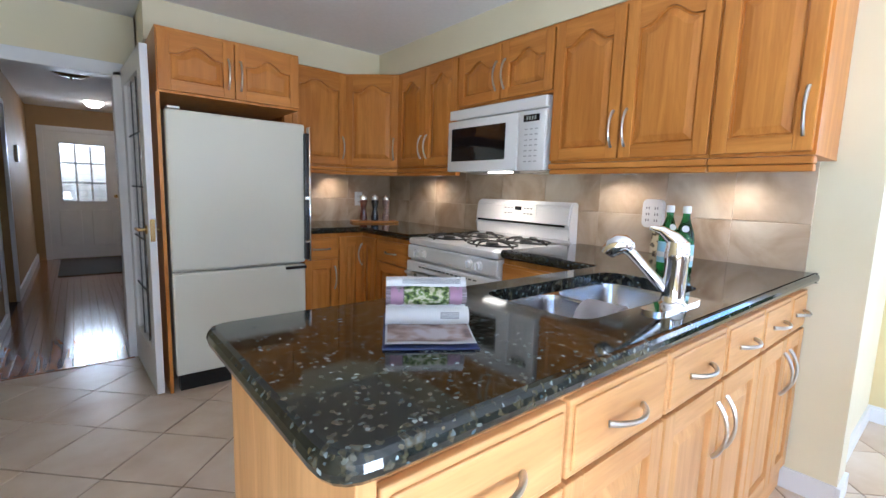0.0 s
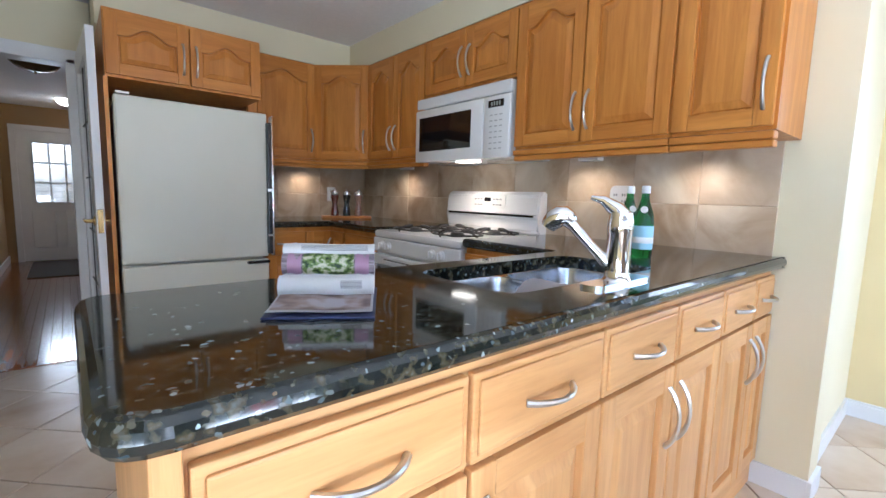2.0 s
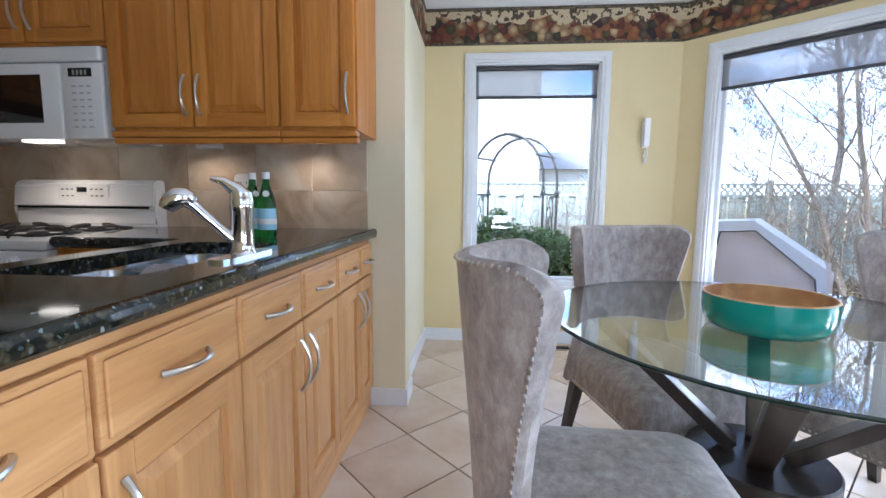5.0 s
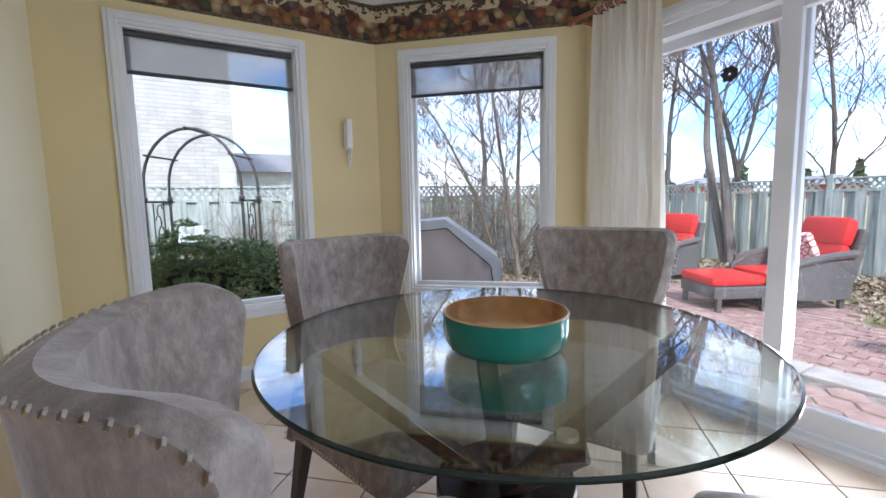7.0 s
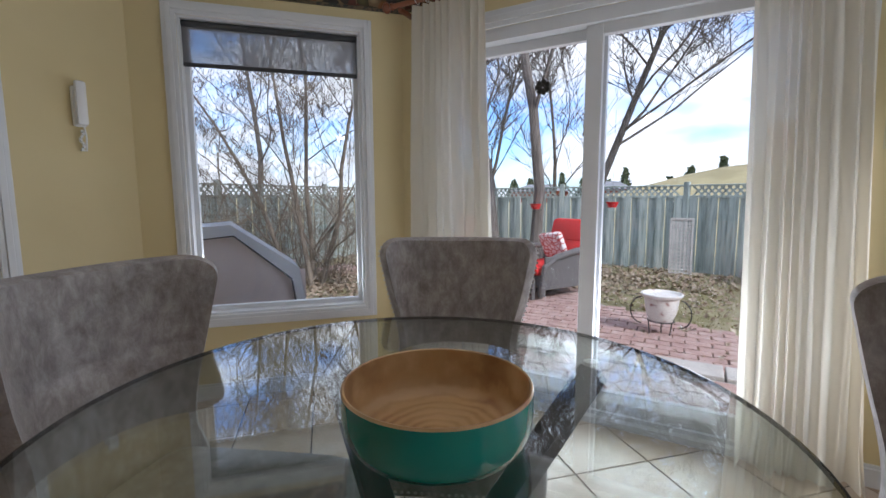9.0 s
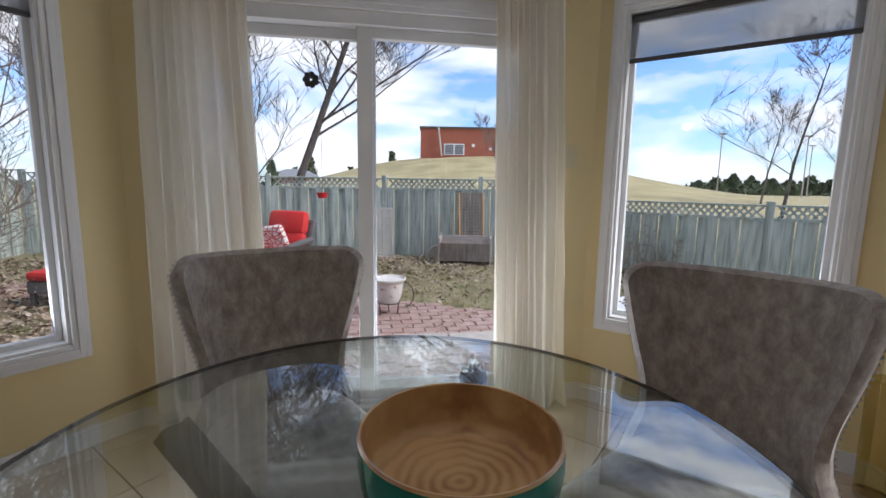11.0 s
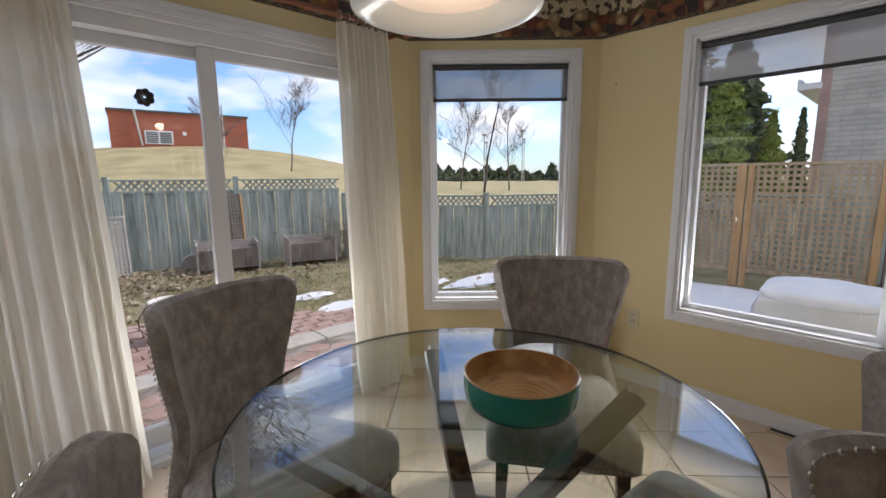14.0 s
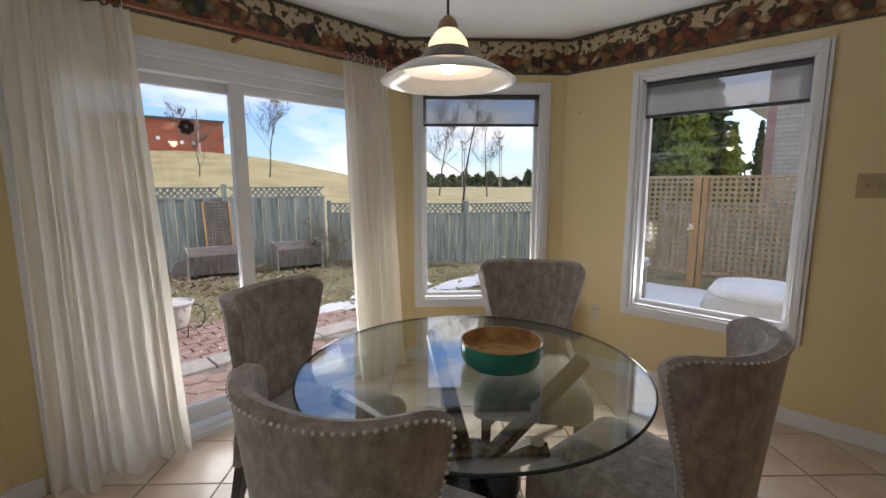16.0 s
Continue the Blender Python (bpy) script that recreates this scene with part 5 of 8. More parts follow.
# ---- chairs ----
def chair():
    c = empty("dining_chair", pose(0, 0, 0), "grey velvet wing back dining chair with nailhead trim and dark legs", "dining chair", "chairs round the table")
    # seat: front at +y
    bm = bmesh.new()
    prof = [(0.0, 0.34), (0.0, 0.42), (0.012, 0.455), (0.05, 0.485), (0.12, 0.497)]
    rings = []
    for g, z in prof:
        rings.append([bm.verts.new((x, y, z)) for x, y in rounded([(-0.225 + g, -0.24 + g * 0.3), (0.225 - g, -0.24 + g * 0.3), (0.265 - g, 0.27 - g), (-0.265 + g, 0.27 - g)], [0.02, 0.02, 0.07, 0.07])])
    for a, b in zip(rings, rings[1:]):
        for k in range(len(a)):
            bm.faces.new((a[k], a[(k + 1) % len(a)], b[(k + 1) % len(a)], b[k]))
    bm.faces.new(rings[0]), bm.faces.new(rings[-1])
    part("seat", bm, VELVET, c, smooth=True)
    nu, nv = 36, 40

    def place(u, v, back):
        # the square of the grid at each top corner is drawn in to a quarter disc
        ca, cb = max(0, (abs(u) - 0.78) / 0.22), max(0, (v - 0.90) / 0.10)
        if ca and cb:
            u, v = math.copysign(0.78 + 0.22 * ca * math.sqrt(1 - cb * cb / 2), u), 0.90 + 0.10 * cb * math.sqrt(1 - ca * ca / 2)
        hw = 0.197 + 0.078 * max(0, (v - 0.35) / 0.65) ** 1.2 + 0.04 * max(0, 1 - v / 0.3) - 0.014 * math.exp(-((v - 0.45) / 0.18) ** 2)
        curl = 0.075 + 0.085 * max(0, (v - 0.3) / 0.7) ** 1.2
        y = -0.235 - 0.05 * v + curl * abs(u) ** 2.6
        x = hw * (u - 0.10 * u * abs(u) ** 3 * v)
        z = 0.36 + v * (0.590 + 0.012 * (abs(u) ** 2))
        if back:
            s = 0.052
            y -= s * (1 - 0.35 * abs(u) ** 4)
            x += 0.030 * u * abs(u) ** 2
        return Vector((x, y, z))

    bm = bmesh.new()
    F = [[bm.verts.new(place(2 * i / nu - 1, j / nv, False)) for i in range(nu + 1)] for j in range(nv + 1)]
    B = [[bm.verts.new(place(2 * i / nu - 1, j / nv, True)) for i in range(nu + 1)] for j in range(nv + 1)]
    for g in (F, B):
        for a, b in zip(g, g[1:]):
            for i in range(nu):
                bm.faces.new((a[i], a[i + 1], b[i + 1], b[i]))
    def rimline(g):
        return [g[j][0] for j in range(nv + 1)] + [g[nv][i] for i in range(1, nu + 1)] + [g[j][nu] for j in range(nv - 1, -1, -1)]
    fr_, bk_ = rimline(F), rimline(B)
    mids = []
    for a, b in zip(fr_, bk_):
        p = (a.co + b.co) / 2
        out = Vector((p.x, 0, (p.z - 0.66))).normalized() * 0.011
        mids.append(bm.verts.new(p + out))
    for k in range(len(fr_) - 1):
        bm.faces.new((fr_[k], fr_[k + 1], mids[k + 1], mids[k]))
        bm.faces.new((mids[k], mids[k + 1], bk_[k + 1], bk_[k]))
    bm.faces.new([B[0][i] for i in range(nu + 1)] + [mids[-1]] + [F[0][i] for i in range(nu, -1, -1)] + [mids[0]])
    line = [b.co.copy() for b in bk_]
    me = part("backrest", bm, VELVET, c, "winged velvet back", smooth=True)
    # nailheads on the outer edge of the back and along the seat
    bm = bmesh.new()

    def nails(pts, normal_of, step=0.0175, r=0.0046):
        d = 0.0
        for a, b in zip(pts, pts[1:]):
            seg = (b - a).length
            while d < seg:
                p = a + (b - a) * (d / seg)
                n = normal_of(p)
                q = n.to_track_quat("Z", "Y").to_matrix().to_4x4()
                q.translation = p
                lathe(bm, [(r, 0), (r * 0.75, r * 0.5), (0, r * 0.75)], 7, q)
                d += step
            d -= seg

    nails([p + Vector((p.x * 0.01, -0.002, 0.001)) for p in line], lambda p: Vector((p.x * 1.2, -0.5, (p.z - 0.66) * 1.2 if p.z > 0.9 else 0)).normalized())
    nails([Vector((-0.227, -0.2, 0.352)), Vector((-0.262, 0.19, 0.352))], lambda p: Vector((-1, 0, 0)))
    nails([Vector((-0.20, 0.272, 0.352)), Vector((0.20, 0.272, 0.352))], lambda p: Vector((0, 1, 0)))
    nails([Vector((0.262, 0.19, 0.352)), Vector((0.227, -0.2, 0.352))], lambda p: Vector((1, 0, 0)))
    tagged(part("nailhead_trim", bm, NICKEL, c, "row of bright round nailheads", smooth=True), kind="stuff")
    for x, y, ox, oy in ((-0.20, 0.21, -0.01, 0.01), (0.20, 0.21, 0.01, 0.01), (-0.18, -0.22, -0.01, -0.09), (0.18, -0.22, 0.01, -0.09)):
        bm = bmesh.new()
        rows = []
        for z, s, f in ((0.345, 0.023, 0.0), (0.0, 0.014, 1.0)):
            rows.append([bm.verts.new((x + ox * f + sx * s, y + oy * f + sy * s, z)) for sx, sy in ((-1, -1), (1, -1), (1, 1), (-1, 1))])
        for k in range(4):
            bm.faces.new((rows[0][k], rows[0][(k + 1) % 4], rows[1][(k + 1) % 4], rows[1][k]))
        bm.faces.new(rows[0]), bm.faces.new(rows[1])
        part("leg", bm, WENGE, c)
    return c


first = chair()
spots = [((-0.23, -1.068), (-0.95, -0.31)), ((-1.22, -0.49), (-0.10, -0.99)), ((-1.905, -1.645), (0.80, 0.58)), ((-0.61, -2.12), (-0.41, 0.91))]
for i, ((px, py), (fx, fy)) in enumerate(spots):
    n = math.hypot(fx, fy)
    fx, fy = fx / n, fy / n
    # the top of the back stands 0.30 m behind the seat's middle
    cx, cy = px + fx * 0.31, py + fy * 0.31
    m = pose(cx, cy, 0, 0, 0, math.degrees(math.atan2(-fx, fy)))
    if i == 0:
        first.matrix_basis = m
    else:
        copy_thing(first, m)

# ---- pendant ----
pl = empty("pendant_lamp", pose(-1.02, -1.41, 0), "pendant lamp with a lit opal dome and wide glass shade", "pendant lamp")
OPAL = bpy.data.materials.new("opal_glow")
OPAL.use_nodes = True
ob_ = OPAL.node_tree.nodes["Principled BSDF"]
ob_.inputs["Base Color"].default_value = (0.85, 0.75, 0.6, 1)
ob_.inputs["Emission Color"].default_value = (1.0, 0.74, 0.48, 1)
ob_.inputs["Emission Strength"].default_value = 2.2
SHADE = mat("shade_glass", (0.62, 0.66, 0.66), 0.12, coat=0.6)
PEWTER = noisy("pewter", [(0.4, (0.16, 0.145, 0.13)), (0.6, (0.24, 0.22, 0.20))], size=30, rough=0.4, metal=0.6, strength=0.05)
bm = bmesh.new()
lathe(bm, [(0.068, 1.802), (0.062, 1.825), (0.045, 1.85), (0.03, 1.862), (0.0, 1.864)], 36)
part("dome", bm, OPAL, pl, "glowing opal glass dome", smooth=True)
bm = bmesh.new()
lathe(bm, [(0.072, 1.80), (0.076, 1.795), (0.102, 1.762), (0.10, 1.758), (0.07, 1.785)], 40)
part("collar", bm, PEWTER, pl, smooth=True)
bm = bmesh.new()
lathe(bm, [(0.10, 1.760), (0.15, 1.745), (0.20, 1.716), (0.222, 1.700), (0.225, 1.696), (0.220, 1.696), (0.198, 1.709), (0.15, 1.738), (0.085, 1.752)], 64)
part("shade", bm, SHADE, pl, "wide shade with a clear rim", smooth=True)
bm = bmesh.new()
lathe(bm, [(0.148, 1.7355), (0.10, 1.748), (0.06, 1.754), (0.03, 1.756)], 48)
part("reflector", bm, mat("enamel_white", (0.75, 0.7, 0.66), 0.3), pl, smooth=True)
bm = bmesh.new()
lathe(bm, [(0.034, 1.862), (0.034, 1.872), (0.026, 1.89), (0.012, 1.905), (0.0, 1.906)], 24)
part("cap", bm, mat("old_brass", (0.30, 0.22, 0.13), 0.4, 0.8), pl, smooth=True)
bm = bmesh.new()
tube(bm, [(0, 0, 1.90), (0, 0, 2.38)], 0.0045, 8)
part("cord", bm, BLACK, pl)
bm = bmesh.new()
lathe(bm, [(0, 2.362), (0.05, 2.362), (0.055, 2.385), (0, 2.389)], 24)
part("ceiling_rose", bm, PEWTER, pl, smooth=True)
BULB = bpy.data.materials.new("bulb_glow")
BULB.use_nodes = True
bb = BULB.node_tree.nodes["Principled BSDF"]
bb.inputs["Emission Color"].default_value = (1.0, 0.86, 0.68, 1)
bb.inputs["Emission Strength"].default_value = 5
bm = bmesh.new()
lathe(bm, [(0, 1.722), (0.015, 1.726), (0.024, 1.742), (0.02, 1.76), (0.012, 1.78), (0, 1.785)], 20)
part("bulb", bm, BULB, pl, smooth=True)
pt = bpy.data.lights.new("pendant_light", "POINT")
pt.energy, pt.color, pt.shadow_soft_size = 2.0, (1.0, 0.72, 0.45), 0.03
new("pendant_light", pt).location = (-1.02, -1.41, 1.70)

# ---- tall glass vase ----
va = empty("floor_vase", pose(-2.83, -1.93, 0.0), "tall slender amber glass vase standing on the tiles by the wall", "vase")
bm = bmesh.new()
lathe(bm, [(0, 0.0), (0.052, 0.0), (0.055, 0.01), (0.060, 0.48), (0.056, 0.48), (0.050, 0.03), (0, 0.025)], 28)
part("body", bm, glass("amber_vase_glass", (0.78, 0.70, 0.42)), va, smooth=True)

# ---- french door to the hall ----
frd = empty("french_door", pose(-1.965, 3.19, 0, 0, 0, -88), "white french door with leaded clear panes, standing open", "door")
part("stile", boxes((0.0, 0.0, 0.01, 0.11, 0.036, 1.885), bevel=0.003), WHITE, frd)
part("stile", boxes((0.65, 0.0, 0.01, 0.76, 0.036, 1.885), bevel=0.003), WHITE, frd)
part("rail", boxes((0.11, 0.0, 0.01, 0.65, 0.036, 0.24), bevel=0.003), WHITE, frd)
part("rail", boxes((0.11, 0.0, 1.77, 0.65, 0.036, 1.885), bevel=0.003), WHITE, frd)
p = part("pane", boxes((0.11, 0.015, 0.24, 0.65, 0.019, 1.77)), PANE, frd)
p.visible_shadow = False
for k in range(1, 5):
    part("leading", boxes((0.11, 0.012, 0.24 + 1.53 * k / 5 - 0.004, 0.65, 0.022, 0.24 + 1.53 * k / 5 + 0.004)), mat_dark, frd)
for k in range(1, 3):
    part("leading", boxes((0.11 + 0.18 * k - 0.004, 0.012, 0.24, 0.11 + 0.18 * k + 0.004, 0.022, 1.77)), mat_dark, frd)
for s in (-1, 1):
    y = 0.018 + s * 0.018
    bm = bmesh.new()
    lathe(bm, [(0, 0), (0.025, 0), (0.025, 0.006), (0.01, 0.01), (0.01, 0.04), (0, 0.042)], 16, pose(0.70, y, 0.93, 90 if s < 0 else -90, 0, 0))
    tube(bm, [(0.70, y + s * 0.036, 0.93), (0.64, y + s * 0.04, 0.932), (0.59, y + s * 0.038, 0.928)], [0.009, 0.008, 0.007], 8)
    part("lever", bm, BRASS, frd, "brass lever handle", smooth=True)
part("latch_plate", boxes((0.7602, 0.006, 0.87, 0.7615, 0.030, 0.99)), BRASS, frd)

# ---- hall things ----
rug = empty("door_mat", pose(-2.08, 7.55, 0.0), "dark brown door mat on the hall floor before the front door", "door mat")
part("mat", boxes((-0.38, -0.85, 0.0, 0.46, 0.65, 0.012), bevel=0.004), RUG, rug)
cn = empty("ceiling_light", pose(-2.2, 5.2, 2.22), "shallow brown glass ceiling light in the hall, unlit", "ceiling light")
bm = bmesh.new()
lathe(bm, [(0, -0.09), (0.08, -0.08), (0.15, -0.05), (0.18, -0.015), (0.17, 0.0), (0, 0.0)], 28)
part("shade", bm, mat("amber_glass", (0.12, 0.07, 0.03), 0.2), cn, smooth=True)
bm = bmesh.new()
lathe(bm, [(0, -0.11), (0.012, -0.10), (0.01, -0.09), (0, -0.088)], 12)
part("finial", bm, BRASS, cn)
cn = empty("ceiling_light", pose(-1.98, 7.3, 2.22), "small lit ceiling light by the front door", "ceiling light")
bm = bmesh.new()
lathe(bm, [(0, -0.08), (0.06, -0.07), (0.10, -0.03), (0.11, 0.0), (0, 0.0)], 24)
part("shade", bm, BULB, cn, smooth=True)
medal = empty("wall_plaque", pose(-2.715, 4.15, 1.28, 0, 90, 0), "round dark metal wall plaque with scrolled spokes in the hall", "wall plaque")
bm = bmesh.new()
tube(bm, [(0.33 * math.cos(k * math.pi / 20), 0.33 * math.sin(k * math.pi / 20), 0.015) for k in range(41)], 0.016, 6, False)
part("ring", bm, IRON, medal)
bm = bmesh.new()
tube(bm, [(0.16 * math.cos(k * math.pi / 12), 0.16 * math.sin(k * math.pi / 12), 0.015) for k in range(25)], 0.01, 6, False)
part("inner_ring", bm, IRON, medal)
for k in range(12):
    a = k * math.pi / 6
    bm = bmesh.new()
    tube(bm, [((0.05 + 0.28 * t) * math.cos(a + 0.5 * math.sin(3 * t)), (0.05 + 0.28 * t) * math.sin(a + 0.5 * math.sin(3 * t)), 0.015) for t in (0, 0.25, 0.5, 0.75, 1)], 0.008, 5)
    part("spoke", bm, IRON, medal)
th = empty("thermostat", pose(-2.718, 6.4, 1.45, 0, 0, 90), "small pale framed box on the hall wall", "thermostat")
part("case", boxes((-0.08, -0.03, -0.09, 0.08, 0, 0.09), bevel=0.006), IVORY, th)
wall_plate("wall_outlet", pose(-2.718, 4.75 - 0.4, 0.38, 0, 0, 90), 0.072, 0.118, "white double outlet low on the hall wall", "outlet", APPL)

# ---- floor vents ----
for n, m, L in (("floor_vent", pose(0.985, -1.10, 0.0, 0, 0, 90), 0.24), ("floor_vent", pose(-2.985 + 0.05, -0.86, 0.0, 0, 0, 90), 0.28)):
    v = empty(n, m, "brown slotted floor vent set in the tiles by the wall", "floor vent")
    part("frame", boxes((-L / 2, -0.055, 0, L / 2, -0.038, 0.006), (-L / 2, 0.038, 0, L / 2, 0.055, 0.006), (-L / 2, -0.038, 0, -L / 2 + 0.012, 0.038, 0.006), (L / 2 - 0.012, -0.038, 0, L / 2, 0.038, 0.006), bevel=0.001), TANP, v)
    part("well", boxes((-L / 2 + 0.012, -0.038, 0.0005, L / 2 - 0.012, 0.038, 0.0015)), BLACK, v)
    for k in range(12):
        x = -L / 2 + 0.02 + (L - 0.04) * k / 11
        part("slat", boxes((x, -0.036, 0.002, x + 0.004, 0.036, 0.005)), WENGE, v)

# ---- outdoors ----
G = -0.25
GRASS = noisy("lawn", [(0.35, (0.13, 0.115, 0.055)), (0.5, (0.21, 0.19, 0.09)), (0.58, (0.27, 0.235, 0.14)), (0.7, (0.17, 0.17, 0.06))], size=1.6, detail=12, rough=0.95, strength=0.6)
FIELD = noisy("dry_field", [(0.35, (0.30, 0.25, 0.12)), (0.6, (0.42, 0.35, 0.18))], size=0.4, detail=10, rough=0.95, strength=0.3)
PAVER = noisy("paver", [(0.3, (0.30, 0.18, 0.155)), (0.55, (0.40, 0.27, 0.235)), (0.75, (0.47, 0.37, 0.33))], size=7, detail=8, rough=0.85, strength=0.3, shift=True)
SAND = noisy("joint_sand", [(0.4, (0.16, 0.13, 0.11)), (0.6, (0.34, 0.31, 0.28))], size=6, rough=0.95)
KERB = noisy("kerb_stone", [(0.3, (0.40, 0.37, 0.34)), (0.7, (0.52, 0.49, 0.45))], size=9, rough=0.9, shift=True)
FENCE = noisy("weathered_fence", [(0.3, (0.24, 0.275, 0.245)), (0.5, (0.38, 0.43, 0.39)), (0.7, (0.52, 0.55, 0.51))], scale=(9, 9, 0.8), size=2.4, detail=8, rough=0.9, strength=0.3, shift=True)
CEDAR = noisy("cedar_lattice", [(0.3, (0.36, 0.265, 0.165)), (0.7, (0.52, 0.41, 0.28))], scale=(5, 5, 1), size=3, rough=0.8, strength=0.2, shift=True)
POST = noisy("cedar_post", [(0.3, (0.42, 0.24, 0.10)), (0.7, (0.56, 0.35, 0.17))], scale=(9, 9, 1), size=3, rough=0.7, strength=0.15)
BARK = noisy("bark", [(0.3, (0.07, 0.058, 0.05)), (0.6, (0.20, 0.17, 0.15))], scale=(6, 6, 1), size=4, rough=0.95, strength=0.7)
TWIG = noisy("twig", [(0.3, (0.14, 0.11, 0.08)), (0.7, (0.30, 0.25, 0.19))], size=9, rough=0.95, strength=0.1)
SNOW = noisy("snow", [(0.3, (0.72, 0.75, 0.80)), (0.7, (0.84, 0.85, 0.88))], size=5, rough=0.8, strength=0.4)
LEAF = noisy("hedge_leaf", [(0.3, (0.04, 0.085, 0.02)), (0.7, (0.12, 0.19, 0.05))], size=8, rough=0.6, strength=0)
FIR = noisy("fir_leaf", [(0.3, (0.06, 0.085, 0.045)), (0.7, (0.14, 0.17, 0.09))], size=3, rough=0.8, strength=0)
CEDARG = noisy("thuja_leaf", [(0.3, (0.14, 0.20, 0.04)), (0.7, (0.28, 0.34, 0.09))], size=3, rough=0.8, strength=0)
LITTER = noisy("leaf_litter", [(0.3, (0.16, 0.10, 0.06)), (0.5, (0.30, 0.23, 0.16)), (0.7, (0.50, 0.43, 0.34))], size=14, rough=0.9, strength=0.2)
RED = noisy("red_cushion", [(0.3, (0.55, 0.018, 0.02)), (0.7, (0.68, 0.035, 0.03))], size=20, rough=0.85, strength=0.1)
WICKER = noisy("dark_wicker", [(0.35, (0.05, 0.045, 0.045)), (0.6, (0.15, 0.14, 0.135))], scale=(1, 1, 4), size=40, rough=0.7, strength=0.6)


def brick(name, a, b, mortar, scale, dark=(0, 0, 0)):
    m = mat(name, a, 0.9)
    c = node(m, "ShaderNodeTexCoord")
    sp = node(m, "ShaderNodeSeparateXYZ")
    cb = node(m, "ShaderNodeCombineXYZ")
    add = node(m, "ShaderNodeMath")
    add.operation = "ADD"
    link(m, c.outputs["Object"], sp.inputs["Vector"])
    link(m, sp.outputs["X"], add.inputs[0])
    link(m, sp.outputs["Y"], add.inputs[1])
    link(m, add.outputs[0], cb.inputs["X"])
    link(m, sp.outputs["Z"], cb.inputs["Y"])
    br = node(m, "ShaderNodeTexBrick", Scale=scale)
    br.inputs["Color1"].default_value, br.inputs["Color2"].default_value, br.inputs["Mortar"].default_value = (*a, 1), (*b, 1), (*mortar, 1)
    br.inputs["Mortar Size"].default_value = 0.016
    br.inputs["Brick Width"].default_value, br.inputs["Row Height"].default_value = 0.62, 0.17
    link(m, cb.outputs["Vector"], br.inputs["Vector"])
    n = node(m, "ShaderNodeTexNoise", Scale=2.5, Detail=8)
    link(m, cb.outputs["Vector"], n.inputs["Vector"])
    mx = node(m, "ShaderNodeMix")
    mx.data_type, mx.blend_type = "RGBA", "MULTIPLY"
    mx.inputs["Factor"].default_value = 1.0
    link(m, br.outputs["Color"], mx.inputs["A"])
    link(m, ramp(m, n.outputs["Fac"], [(0.3, (0.78, 0.78, 0.78)), (0.7, (1, 1, 1))]), mx.inputs["B"])
    link(m, mx.outputs["Result"], bsdf(m).inputs["Base Color"])
    inv = node(m, "ShaderNodeMath")
    inv.operation = "SUBTRACT"
    inv.inputs[0].default_value = 1.0
    link(m, br.outputs["Fac"], inv.inputs[1])
    bump(m, inv.outputs[0], 0.5, 0.02)
    return m


STONE = brick("pale_brick", (0.52, 0.50, 0.45), (0.62, 0.60, 0.55), (0.44, 0.42, 0.38), 2.0)
REDB = brick("red_brick", (0.36, 0.10, 0.06), (0.42, 0.13, 0.075), (0.36, 0.13, 0.09), 1.0)


def hill(x, y):
    d = math.hypot((x + 20) / 24, (y + 62) / 26)
    d2 = math.hypot((x + 2) / 11, (y + 70) / 16)
    return G - 0.15 + 5.3 * math.exp(-d * d * 1.3) + 2.0 * math.exp(-d2 * d2) + 0.9 * (1 - math.exp(-max(0, -y - 25) / 60))


bm = bmesh.new()
xs = [-3000, -900, -300, -120] + [-80 + 4 * i for i in range(36)] + [80, 130, 300, 900, 3000]
ys = [-3000, -900, -300, -160] + [-120 + 4 * i for i in range(26)] + [-12.5]
grid = [[bm.verts.new((x, y, hill(x, y) if abs(x) < 200 and y > -200 and y < -13 else (G - 0.15 if y > -13 else G + 0.9))) for x in xs] for y in ys]
north = [[v for v in grid[-1]]] + [[bm.verts.new((x, y, G - 0.15)) for x in xs] for y in (60, 900, 3000)]
for rows in (grid, north):
    for a, b in zip(rows, rows[1:]):
        for i in range(len(xs) - 1):
            bm.faces.new((a[i], a[i + 1], b[i + 1], b[i]))
tagged(obj("ground", bm, FIELD, smooth=True), kind="structure")


def lawn_h(x, y):
    return G + 0.10 * math.exp(-((x - 1.5) / 3.5) ** 2 - ((y + 8.2) / 1.2) ** 2) + 0.012 * math.sin(3 * x) * math.cos(2.3 * y)


bm = bmesh.new()
n = 60
grid = [[bm.verts.new((-14 + 28 * i / n, -12.4 + 22 * j / n, lawn_h(-14 + 28 * i / n, -12.4 + 22 * j / n))) for i in range(n + 1)] for j in range(n + 1)]
for a, b in zip(grid, grid[1:]):
    for i in range(n):
        c = ((a[i].co + b[i + 1].co) / 2)
        inside = -3.2 < c.x < 1.4 and -2.4 < c.y < 9
        if not inside:
            bm.faces.new((a[i], a[i + 1], b[i + 1], b[i]))
tagged(obj("lawn", bm, GRASS, smooth=True), kind="structure")

